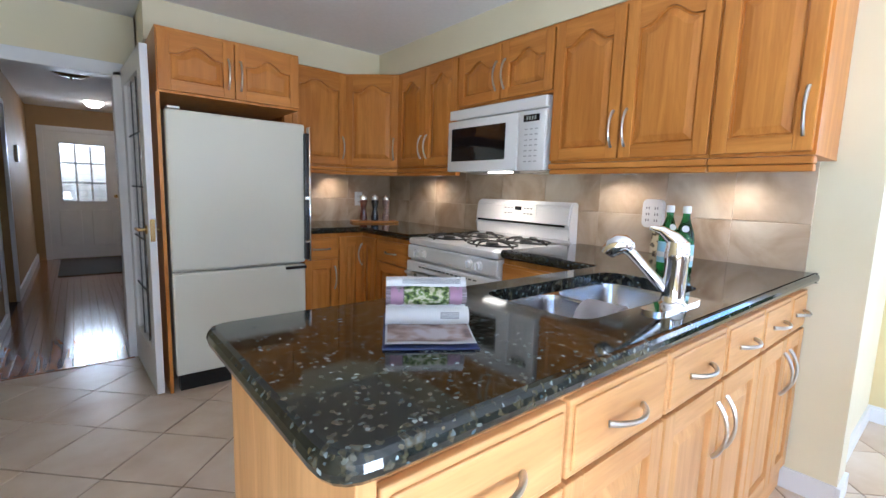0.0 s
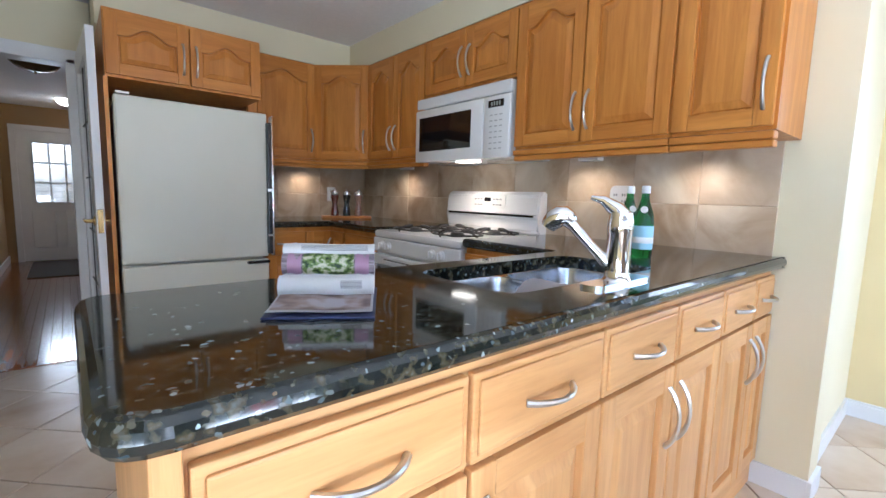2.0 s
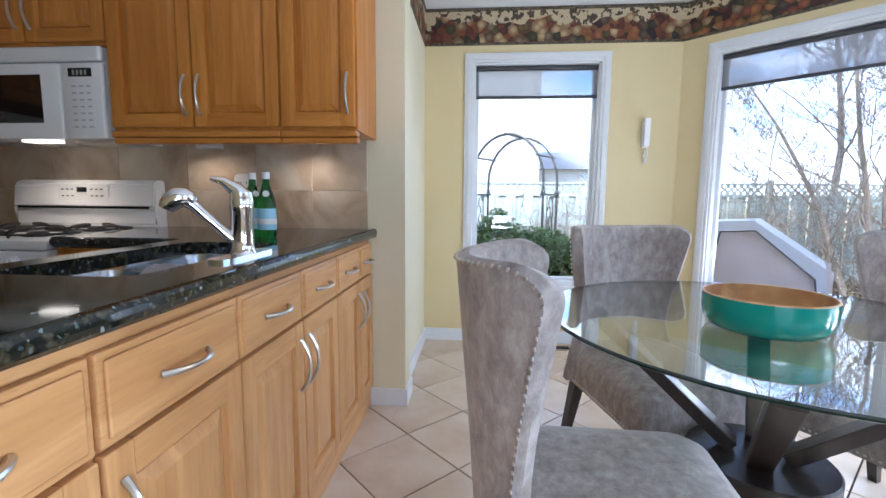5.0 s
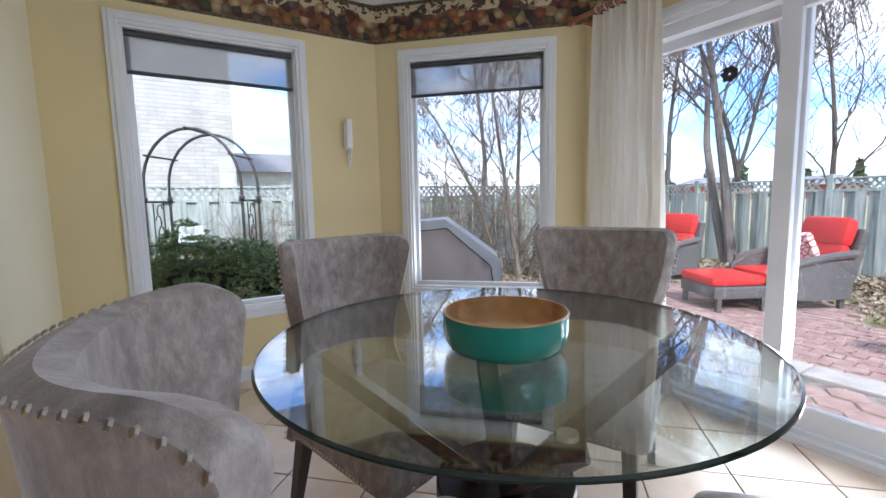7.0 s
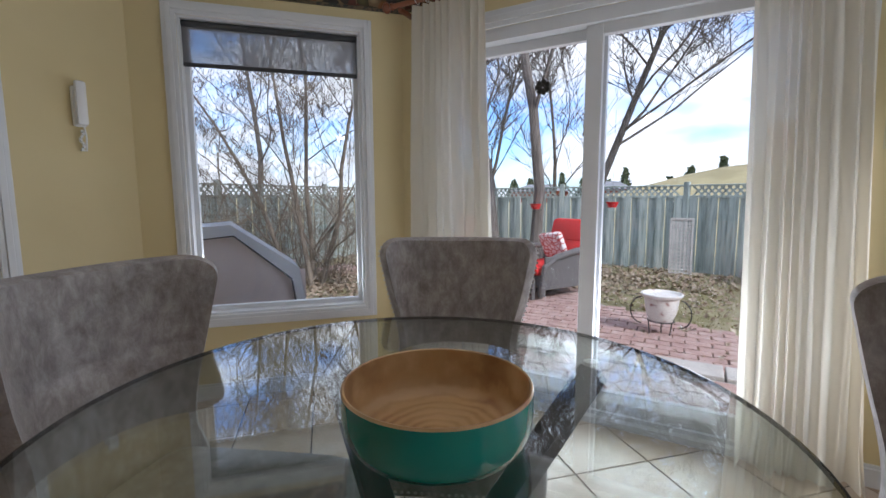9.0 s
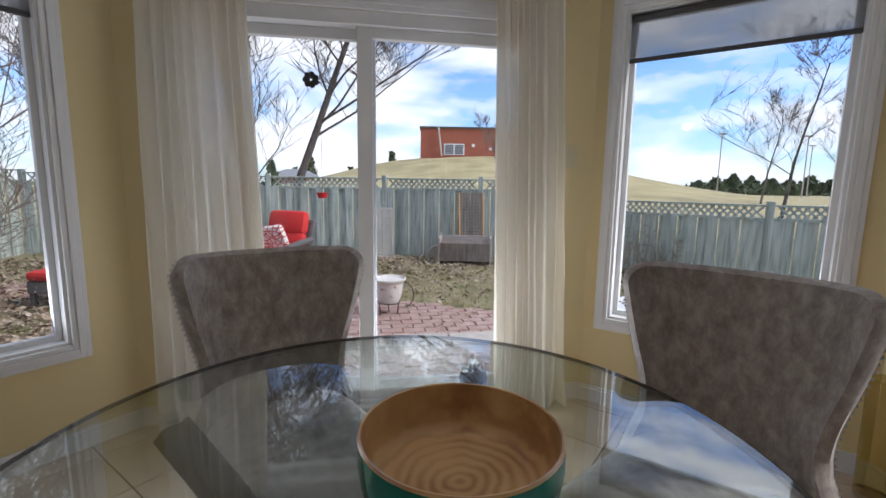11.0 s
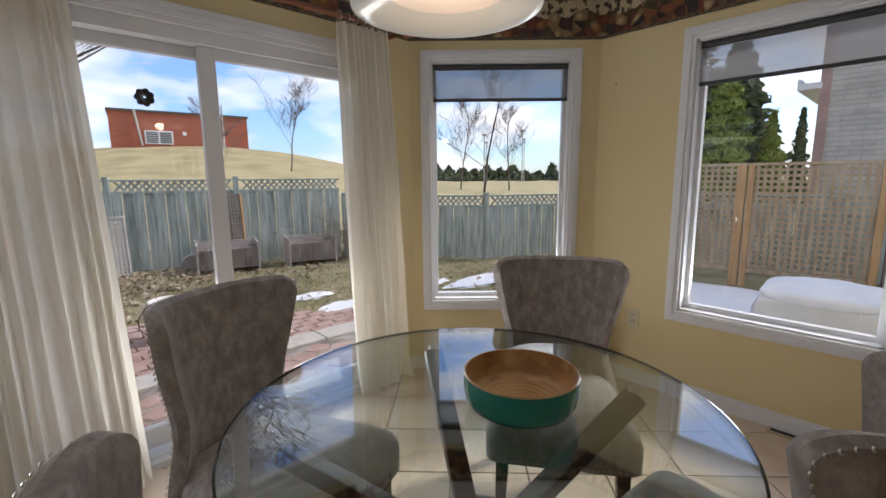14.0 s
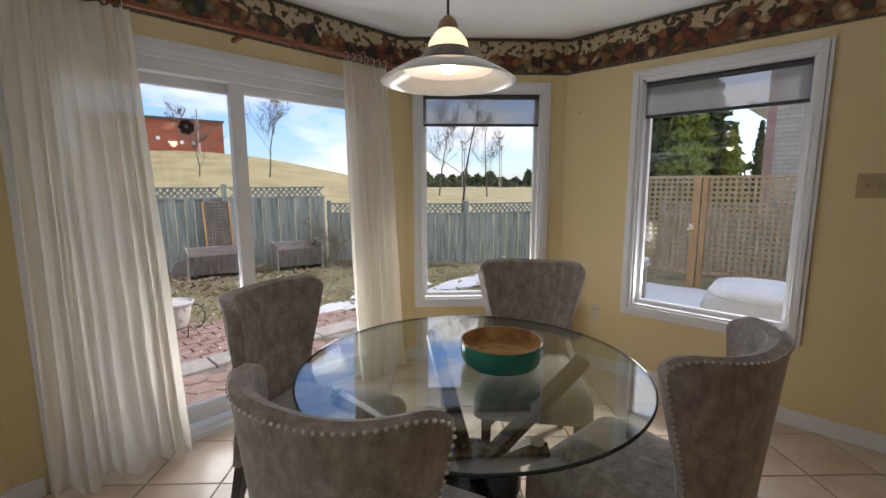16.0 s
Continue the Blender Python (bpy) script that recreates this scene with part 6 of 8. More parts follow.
# fallen leaves and grass tufts
rnd = random.Random(21)
bm = bmesh.new()
for k in range(12500):
    if k > 9000:
        x, y = rnd.uniform(2.0, 5.3), rnd.uniform(-6.7, -4.0)
    elif k < 5500:
        x, y = rnd.gauss(1.3, 2.3), -8.0 + rnd.gauss(0, 0.75)
    else:
        x, y = rnd.uniform(-7, 6), rnd.uniform(-9.6, -4.7)
    if y < -10 or (y > -6.8 and -0.3 < x < 2.0) or y > -4.4 or x < -7:
        continue
    z = lawn_h(x, y) + rnd.uniform(0.005, 0.05)
    s = rnd.uniform(0.02, 0.055)
    q = Euler((rnd.uniform(-0.7, 0.7), rnd.uniform(-0.7, 0.7), rnd.uniform(0, 6.3))).to_matrix()
    bm.faces.new([bm.verts.new(Vector((x, y, z)) + q @ Vector(v)) for v in ((-s, 0, 0), (0, -s * 0.6, 0.008), (s, 0, 0), (0, s * 0.6, 0.008))])
me = bpy.data.meshes.new("fallen_leaves")
bm.to_mesh(me), bm.free()
me.materials.append(LITTER)
tagged(new("fallen_leaves", me), "dry brown fallen leaves scattered over the lawn by the fence", "leaves", kind="stuff")
bm = bmesh.new()
for k in range(16000):
    x, y = rnd.uniform(-7.5, 1.5), rnd.uniform(-9.4, -4.4)
    if y > -6.4 + 0.0 and x > -1.8 + (-4.9 - y) * 0.9:
        continue
    h = rnd.uniform(0.012, 0.045)
    a = rnd.uniform(0, 6.3)
    dx, dy = 0.006 * math.cos(a), 0.006 * math.sin(a)
    z = lawn_h(x, y)
    bm.faces.new([bm.verts.new(v) for v in ((x - dx, y - dy, z), (x + dx, y + dy, z), (x + rnd.uniform(-0.02, 0.02), y + rnd.uniform(-0.02, 0.02), z + h))])
me = bpy.data.meshes.new("grass")
bm.to_mesh(me), bm.free()
me.materials.append(noisy("grass_blade", [(0.3, (0.17, 0.17, 0.06)), (0.7, (0.36, 0.31, 0.15))], size=2, rough=0.9, strength=0))
tagged(new("grass", me), "short winter grass, half green and half straw", "grass", kind="stuff")

# patio: a bed, hexagonal pavers by the door, a stone band, then brick pavers
def patio_edge(y):
    """Western edge of the brick patio."""
    return -3.2 + 2.9 * max(0.0, min(1.0, (-4.75 - y) / 1.6)) ** 1.3


pat = tagged(new("patio"), kind="structure")
part("bed", boxes((-3.0, -4.15, -0.4, 4.8, -3.0, -0.158)), SAND, pat)
bm = bmesh.new()
prism(bm, [(-3.1, -4.15), (-3.1, -4.8), (-2.3, -5.0), (-1.2, -5.5), (-0.4, -6.4), (-0.1, -7.4), (4.8, -7.4), (4.8, -6.6), (2.3, -6.1), (1.95, -5.2), (1.95, -4.15)], -0.4, G + 0.015)
part("bed", bm, SAND, pat)


def paver_mesh(poly, th=0.05):
    bm = bmesh.new()
    rr = []
    for g, z in ((0, -th), (0, -0.006), (0.006, 0)):
        ring = []
        for p in poly:
            L = math.hypot(*p)
            ring.append(bm.verts.new((p[0] * (1 - g / L), p[1] * (1 - g / L), z)))
        rr.append(ring)
    for a, b in zip(rr, rr[1:]):
        for k in range(len(a)):
            bm.faces.new((a[k], a[(k + 1) % len(a)], b[(k + 1) % len(a)], b[k]))
    bm.faces.new(rr[-1])
    me = bpy.data.meshes.new("paver")
    bm.to_mesh(me), bm.free()
    me.materials.append(PAVER)
    return me


hexm = paver_mesh([(0.112 * math.cos(math.pi * k / 3), 0.097 * math.sin(math.pi * k / 3)) for k in range(6)])
count = 0
rnd = random.Random(4)
for i in range(-12, 22):
    for j in range(6):
        x, y = i * 0.177, -3.12 - j * 0.205 - (0.1025 if i % 2 else 0)
        if -2.6 < x < 2.2 and y > -4.05 and count < 120:
            o = new("paver", hexm)
            o.parent, o.location = pat, (x, y, -0.15 + rnd.uniform(-0.003, 0.003))
            count += 1
wedge = paver_mesh([(-0.10, -0.055), (-0.03, -0.068), (0.04, -0.052), (0.10, -0.06), (0.098, 0.05), (0.03, 0.062), (-0.04, 0.05), (-0.102, 0.058)])
far = bmesh.new()
row = 0
y = -4.50
while y > -7.3:
    x = 4.6
    while x > patio_edge(y):
        xx = x + (0.105 if row % 2 else 0)
        zz = G + 0.045 + rnd.uniform(-0.004, 0.004)
        if xx > patio_edge(y) + 0.1 and (xx < 1.9 or y < -6.5 or (xx < 2.2 and y < -5.6)):
            if count < 300 and xx < 1.0 and y > -6.2:
                o = new("paver", wedge)
                o.parent, o.location = pat, (xx, y, zz)
                o.rotation_euler = (0, 0, rnd.choice((0, math.pi)))
                count += 1
            else:
                box(far, xx - 0.1, y - 0.056, zz - 0.04, xx + 0.1, y + 0.056, zz)
        x -= 0.212
    y -= 0.128
    row += 1
me = bpy.data.meshes.new("pavers")
far.to_mesh(me), far.free()
me.materials.append(PAVER)
o = tagged(new("paver_field", me), kind="stuff")
o.parent = pat
for k in range(13):
    x0 = -2.6 + 0.5 * k
    part("kerb_slab", boxes((x0 + 0.005, -4.42, -0.4, x0 + 0.49, -4.16, -0.135 + 0.003 * (k % 3)), bevel=0.008), KERB, pat)

# ---- fences ----
def fence(pts, top, base=G, lattice=0.19, board=0.142, label="weathered grey green board fence with a lattice top"):
    f = empty("fence", pose(0, 0, 0), label, "fence")
    for (x0, y0), (x1, y1) in zip(pts, pts[1:]):
        L = math.hypot(x1 - x0, y1 - y0)
        bays = max(1, round(L / 2.4))
        for k in range(bays):
            ax, ay = x0 + (x1 - x0) * k / bays, y0 + (y1 - y0) * k / bays
            bx, by = x0 + (x1 - x0) * (k + 1) / bays, y0 + (y1 - y0) * (k + 1) / bays
            ang = math.degrees(math.atan2(by - ay, bx - ax))
            m = pose(ax, ay, 0, 0, 0, ang)
            bl = math.hypot(bx - ax, by - ay)
            part("post", boxes((-0.045, -0.045, base - 0.1, 0.045, 0.045, top + 0.05), bevel=0.006, m=m), FENCE, f)
            zt = top - lattice
            part("rail", boxes((0.045, -0.03, zt - 0.045, bl - 0.045, 0.03, zt), bevel=0.004, m=m), FENCE, f)
            part("rail", boxes((0.045, -0.035, top - 0.03, bl - 0.045, 0.035, top), bevel=0.004, m=m), FENCE, f)
            nb = int((bl - 0.09) / board)
            for i in range(nb):
                u = 0.045 + (bl - 0.09) * (i + 0.5) / nb
                w = (bl - 0.09) / nb * 0.5 - 0.004
                yy = 0.02 if i % 2 else -0.02
                part("board", boxes((u - w, yy - 0.01, base + 0.02, u + w, yy + 0.01, zt - 0.045), m=m), FENCE, f)
            bm = bmesh.new()
            step = 0.105
            h = lattice - 0.03
            for s in (1, -1):
                q = int((bl + h) / step) + 1
                for i in range(-1, q):
                    u0 = i * step
                    a, b = (u0, zt) if s > 0 else (u0 + h, zt), (u0 + h, top - 0.03) if s > 0 else (u0, top - 0.03)
                    pa, pb = a, b
                    if min(pa[0], pb[0]) < 0.04 or max(pa[0], pb[0]) > bl - 0.04:
                        continue
                    d = Vector((pb[0] - pa[0], 0, pb[1] - pa[1]))
                    mm = m @ Matrix.Translation(((pa[0] + pb[0]) / 2, 0.006 * s, (pa[1] + pb[1]) / 2)) @ Matrix.Rotation(-math.atan2(d.z, d.x), 4, "Y")
                    box(bm, -d.length / 2, -0.004, -0.016, d.length / 2, 0.004, 0.016, m=mm)
            tagged(part("lattice", bm, FENCE, f), kind="stuff")
    return f


fence([(5.6, -10.3), (-1.2, -9.7), (-4.9, -8.6)], 1.32)
fence([(-4.9, -8.5), (-6.6, -6.2), (-8.6, -5.2)], 0.98, label="lower weathered green board fence with a lattice top")
fence([(5.6, 4.6), (5.6, -10.2)], 1.36, label="grey board fence with a lattice top along the side yard")
fence([(-8.9, -3.2), (-8.9, 2.4)], 1.0, label="grey board fence with a lattice top beside the house")

# cedar lattice screen
def lattice_panel(parent, m, w, z0, z1, step, material, sw=0.018):
    bm = bmesh.new()
    k = 0
    u = step / 2
    while u < w:
        box(bm, u - sw, -0.008, z0, u + sw, 0.0, z1, m=m)
        u += step
    z = z0 + step / 2
    while z < z1:
        box(bm, 0, 0.0, z - sw, w, 0.008, z + sw, m=m)
        z += step
    return tagged(part("lattice", bm, material, parent), kind="stuff")


sc = empty("lattice_screen", pose(-7.45, -2.9, G, 0, 0, 97), "tan cedar lattice privacy screen between orange posts", "garden screen")
W = 2.15
part("post", boxes((0.55, -0.05, 0, 0.66, 0.05, 1.70), bevel=0.006), POST, sc)
part("post", boxes((0.68, -0.05, 0, 0.75, 0.05, 1.70), bevel=0.006), POST, sc)
part("post", boxes((-0.75, -0.05, 0, -0.65, 0.05, 1.70), bevel=0.006), POST, sc)
part("post", boxes((2.0, -0.05, 0, 2.08, 0.05, 1.72), bevel=0.006), POST, sc)
part("rail", boxes((-0.75, -0.03, 1.68, 2.1, 0.03, 1.72), bevel=0.004), CEDAR, sc)
part("rail", boxes((-0.65, -0.02, 0.20, 2.0, 0.02, 0.26), bevel=0.004), CEDAR, sc)
lattice_panel(sc, None, 1.25, 0.26, 1.68, 0.078, CEDAR).location = (0.75, 0, 0)
lattice_panel(sc, None, 1.2, 0.26, 1.68, 0.078, CEDAR).location = (-0.65, 0, 0)
part("end_post", boxes((2.12, -0.08, 0, 2.22, 0.02, 1.76), bevel=0.01), BARK, sc)
t2 = empty("small_trellis", pose(-1.35, -9.2, G, 6, 0, 4), "small white square trellis leaning on the fence", "trellis")
part("frame", boxes((0, -0.02, 0, 0.03, 0.02, 1.0), (0.33, -0.02, 0, 0.36, 0.02, 1.0), (0.03, -0.02, 0.97, 0.33, 0.02, 1.0)), KERB, t2)
lattice_panel(t2, None, 0.3, 0.03, 0.97, 0.06, KERB, 0.013).location = (0.03, 0, 0)
t3 = empty("brown_trellis", pose(-3.1, -9.0, G + 0.45, 4, 0, 12), "brown square trellis standing behind the planters", "trellis")
part("frame", boxes((0, -0.02, 0, 0.03, 0.02, 0.85), (0.50, -0.02, 0, 0.53, 0.02, 0.85)), POST, t3)
lattice_panel(t3, None, 0.47, 0.03, 0.85, 0.06, BARK, 0.013).location = (0.03, 0, 0)

PLANK = noisy("grey_plank", [(0.3, (0.30, 0.26, 0.24)), (0.7, (0.44, 0.40, 0.37))], scale=(1, 1, 6), size=4, rough=0.8, strength=0.2, shift=True)
for x, y, w in ((-3.15, -8.65, 0.95), (-4.45, -8.35, 0.85)):
    pn = empty("raised_planter", pose(x, y, G, 0, 0, -14), "raised grey timber planter box with pale corner posts", "planter", "raised planters by the fence")
    for k in range(4):
        part("board", boxes((0, 0, 0.02 + 0.125 * k, w, 0.03, 0.14 + 0.125 * k), bevel=0.004), PLANK, pn)
        part("board", boxes((0, 0.03, 0.02 + 0.125 * k, 0.03, 0.5, 0.14 + 0.125 * k), bevel=0.004), PLANK, pn)
        part("board", boxes((w - 0.03, 0.03, 0.02 + 0.125 * k, w, 0.5, 0.14 + 0.125 * k), bevel=0.004), PLANK, pn)
    for xx in (-0.02, w - 0.03):
        part("corner_post", boxes((xx, -0.02, 0, xx + 0.05, 0.04, 0.55), bevel=0.004), KERB, pn)
    part("soil", boxes((0.03, 0.03, 0.1, w - 0.03, 0.5, 0.42)), BARK, pn)
dk = empty("round_stone", pose(-2.15, -8.95, G + 0.16, 75, 0, 10), "round pale stepping stone propped by the planters", "garden stone")
bm = bmesh.new()
lathe(bm, [(0, -0.02), (0.15, -0.02), (0.16, 0), (0.15, 0.02), (0, 0.02)], 20)
part("disc", bm, KERB, dk)


# ---- trees ----
SHRUB_BARK = noisy("shrub_bark", [(0.3, (0.13, 0.105, 0.08)), (0.6, (0.27, 0.225, 0.175))], scale=(6, 6, 1), size=4, rough=0.95, strength=0.4)


def tree(name, x, y, height, seed, radius, label, lean=(0, 0), levels=4, first=0.25, spread=0.75, kids=(6, 8), z=G, bark=None, thin=0.006):
    rnd = random.Random(seed)
    t = empty(name, pose(x, y, z), label, "tree")
    trunk, crown = bmesh.new(), bmesh.new()

    def limb(bm, p, d, length, r, level):
        steps = 6 if level < 2 else 4
        pts, rad, q = [p], [r], p.copy()
        dd = d.copy()
        for k in range(steps):
            dd = (dd + Vector((rnd.gauss(0, 0.18), rnd.gauss(0, 0.18), 0.05)) * (1 if level else 0.5)).normalized()
            q = q + dd * (length / steps)
            pts.append(q.copy())
            rad.append(max(thin, r * (1 - 0.8 * (k + 1) / steps)))
        tube(bm, pts, rad, 9 if level == 0 else (5 if level == 1 else 3), level == 0)
        if level >= levels:
            return
        for k in range(rnd.randint(*kids) + (2 if level == 0 else 0)):
            s = rnd.uniform(first if level == 0 else 0.2, 1.0)
            i = min(steps - 1, int(s * steps))
            f = s * steps - i
            base = pts[i].lerp(pts[i + 1], f)
            br = rad[i] * (1 - f) + rad[i + 1] * f
            a = rnd.uniform(0, 2 * math.pi)
            side = Vector((math.cos(a), math.sin(a), rnd.uniform(0.1, 0.7)))
            nd = ((pts[i + 1] - pts[i]).normalized() * (1 - spread * 0.5) + side.normalized() * spread).normalized()
            limb(crown, base, nd, length * rnd.uniform(0.34, 0.64) * (1.1 - 0.55 * s if level == 0 else 1), max(thin, br * 0.42), level + 1)

    limb(trunk, Vector((0, 0, -0.1)), Vector((lean[0], lean[1], 1)).normalized(), height, radius, 0)
    part("trunk", trunk, bark or BARK, t, smooth=True)
    part("crown", crown, bark or BARK, t, "bare winter twigs", smooth=True)
    return t


tree("bare_tree", 2.25, -9.35, 9.0, 2, 0.095, "tall bare maple with a grey trunk", (-0.05, -0.04), first=0.2, kids=(8, 9))
tree("bare_tree", 2.36, -9.4, 8.0, 5, 0.09, "leaning bare maple trunk growing beside the larger one", (0.42, -0.05), first=0.3, kids=(6, 8))
tree("bare_tree", 1.45, -9.3, 9.5, 9, 0.125, "tall straight bare maple in front of the fence", (0.02, 0.0), first=0.18, kids=(8, 9))
tree("bare_tree", 1.35, -13.2, 9.5, 14, 0.125, "broad bare tree leaning behind the fence", (-0.36, 0.02), first=0.22, kids=(9, 10), spread=1.0, thin=0.007)
for tx, ty, th_, sd in ((4.6, -15.0, 8.0, 51), (3.3, -17.5, 8.5, 52), (6.2, -17.0, 9.0, 53), (5.3, -12.2, 6.5, 54)):
    tree("bare_tree", tx, ty, th_, sd, 0.09, "slim bare tree in the gardens beyond the fence", (0.02, 0.0), levels=3, first=0.15, kids=(8, 10), thin=0.008)
for tx, ty, th_, sd, lx in ((3.75, -5.55, 4.6, 61, 0.25), (3.95, -5.75, 5.0, 62, -0.1), (4.05, -5.45, 4.4, 63, 0.45), (3.85, -5.8, 4.2, 64, -0.35)):
    tree("bare_tree", tx, ty, th_, sd, 0.045, "many-stemmed bare shrub tree with curving twigs", (lx, 0.1), first=0.06, kids=(5, 7), spread=0.85, thin=0.003, bark=SHRUB_BARK)
tree("bare_tree", 6.4, -14.0, 8.0, 23, 0.10, "bare tree beyond the fence", (0.0, 0.0), levels=4)
tree("bare_tree", 9.5, -9.0, 8.0, 27, 0.10, "bare tree beyond the side fence", (0.1, 0.0), levels=4)
tree("bare_tree", -11.5, -10.6, 4.6, 31, 0.055, "small bare tree on the field behind the fence", (0.03, 0.0), first=0.3, kids=(4, 6), spread=0.95, thin=0.004)
tree("bare_tree", -14.5, -32.0, 6.0, 35, 0.06, "slim bare tree on the grassy hill", (0.0, 0.0), first=0.1, kids=(6, 8), spread=0.7, z=2.0, levels=3, thin=0.009)
tree("bare_tree", -9.8, -32.0, 3.5, 36, 0.04, "thin bare sapling on the grassy hill", (0.1, 0.0), first=0.1, levels=3, z=2.0, thin=0.009)
tree("bare_tree", -30.0, -30.0, 7.5, 41, 0.08, "distant bare tree beyond the field", (0, 0), levels=3, kids=(7, 9), z=0, thin=0.009)
tree("bare_tree", -36.0, -29.0, 7.0, 43, 0.08, "distant bare tree beyond the field", (0, 0), levels=3, kids=(7, 9), z=0, thin=0.009)


def thicket(x, y, w, d, h, seed, n, label, red=False):
    rnd = random.Random(seed)
    t = empty("bare_shrub", pose(x, y, G), label, "shrub")
    bm = bmesh.new()
    for k in range(n):
        p = Vector((rnd.gauss(0, w * 0.25), rnd.gauss(0, d * 0.25), 0))
        dr = Vector((rnd.gauss(0, 0.45), rnd.gauss(0, 0.45), 1)).normalized()
        L = h * rnd.uniform(0.5, 1.0)
        pts = [p]
        for s in range(6):
            dr = (dr + Vector((rnd.gauss(0, 0.16), rnd.gauss(0, 0.16), rnd.gauss(-0.03, 0.1)))).normalized()
            pts.append(pts[-1] + dr * L / 6)
        r = rnd.uniform(0.004, 0.010)
        tube(bm, pts, [r * (1 - 0.13 * s) for s in range(7)], 3, False)
        for q in range(7):
            i = rnd.randint(2, 5)
            d2 = (Vector((rnd.gauss(0, 1), rnd.gauss(0, 1), rnd.gauss(0.4, 0.5)))).normalized()
            a = pts[i]
            l2 = L * rnd.uniform(0.12, 0.3)
            b = a + d2 * l2 * 0.5
            c = b + (d2 + Vector((rnd.gauss(0, 0.4), rnd.gauss(0, 0.4), 0.1))).normalized() * l2 * 0.5
            tube(bm, [a, b, c], [r * 0.45, r * 0.35, r * 0.2], 3, False)
            for g in range(2):
                d3 = Vector((rnd.gauss(0, 1), rnd.gauss(0, 1), rnd.gauss(0.3, 0.6))).normalized()
                tube(bm, [b, b + d3 * l2 * 0.4], [r * 0.3, r * 0.15], 3, False)
    tagged(part("twigs", bm, TWIG, t), kind="stuff")
    return t


thicket(4.3, -6.0, 2.6, 1.6, 2.5, 3, 110, "dense tall bare shrub with tangled brown twigs by the fence")
thicket(5.0, -4.4, 1.4, 1.8, 3.0, 6, 90, "bare tangled shrub against the side fence")
thicket(4.6, -1.6, 0.8, 1.4, 1.7, 8, 120, "low bare reddish shrub behind the arch")
thicket(-4.6, -8.2, 1.0, 0.6, 1.35, 10, 50, "bare reddish shrub against the fence")
thicket(-5.7, -7.4, 0.8, 0.6, 1.2, 12, 40, "bare shrub in the corner of the lawn")


def leafy(name, m, shape, n, size, material, label, cat, seed, core=True):
    """A crown of many small leaf tufts over a shape(u, v) that gives a point and its outward way."""
    rnd = random.Random(seed)
    t = empty(name, m, label, cat)
    bm = bmesh.new()
    for k in range(n):
        p, o = shape(rnd)
        s = size * rnd.uniform(0.6, 1.4)
        q = (o + Vector((rnd.gauss(0, 0.6), rnd.gauss(0, 0.6), rnd.gauss(0, 0.6)))).normalized().to_track_quat("Z", "Y").to_matrix()
        r = rnd.uniform(0, 6.3)
        c, sn = math.cos(r), math.sin(r)
        bm.faces.new([bm.verts.new(p + q @ Vector((a * c - b * sn, a * sn + b * c, h))) for a, b, h in ((-s, 0, 0), (0, -s * 0.45, s * 0.25), (s, 0, 0), (0, s * 0.45, s * 0.25))])
    tagged(part("foliage", bm, material, t), kind="stuff")
    return t


def hedge_shape(rnd):
    x, y, z = rnd.uniform(-0.55, 0.55), rnd.uniform(-1.15, 1.15), rnd.uniform(0.05, 1.0)
    lump = 0.10 * math.sin(5 * y + 1) + 0.06 * math.sin(11 * y)
    k = rnd.random()
    if k < 0.45:
        z = 0.98 + lump + 0.08 * math.sin(9 * x + 4 * y) - 0.5 * (abs(x) / 0.55) ** 4 * 0.3 - rnd.random() * 0.12
        return Vector((x, y, z)), Vector((0, 0, 1))
    if k < 0.85:
        x = (-0.58 - 0.06 * math.sin(7 * y + 5 * z)) * (1 - 0.2 * z * z) + rnd.random() * 0.12
        return Vector((x, y, z * (0.95 + lump))), Vector((-1, 0, 0.3))
    y = rnd.choice((-1.18, 1.18)) * (1 - 0.1 * z * z) + rnd.uniform(-0.06, 0.06)
    return Vector((x, y, z)), Vector((0, math.copysign(1, y), 0.3))


hd = leafy("yew_hedge", pose(2.75, -0.85, G), hedge_shape, 15000, 0.026, LEAF, "dark green clipped yew bush below the window", "hedge", 3)
# solid near-black block: the gloom between the leaves is put into its colour
part("shade_core", boxes((-0.45, -1.0, 0.0, 0.45, 1.0, 0.82), bevel=0.15), mat("hedge_inner_shade", (0.008, 0.014, 0.006), 0.9), hd)


def cone(h, r):
    def f(rnd):
        z = rnd.random() ** 1.4
        a = rnd.uniform(0, 6.3)
        rr = r * (1 - z) ** 0.8 * (0.75 + 0.25 * math.sin(9 * z * h) + 0.18 * math.sin(3 * a + 17 * z)) * rnd.uniform(0.55, 1.0)
        return Vector((rr * math.cos(a), rr * math.sin(a), 0.15 + z * h)), Vector((math.cos(a), math.sin(a), -0.3))
    return f


def conifer(x, y, h, r, seed, material, size=0.16, n=1500, z=G):
    t = leafy("conifer", pose(x, y, z), cone(h, r), n, size, material, "tall dark evergreen tree" if material == FIR else "bright green pointed cedar tree", "tree", seed)
    bm = bmesh.new()
    tube(bm, [(0, 0, -0.1), (0, 0, h)], [0.16, 0.03], 7)
    part("trunk", bm, BARK, t)


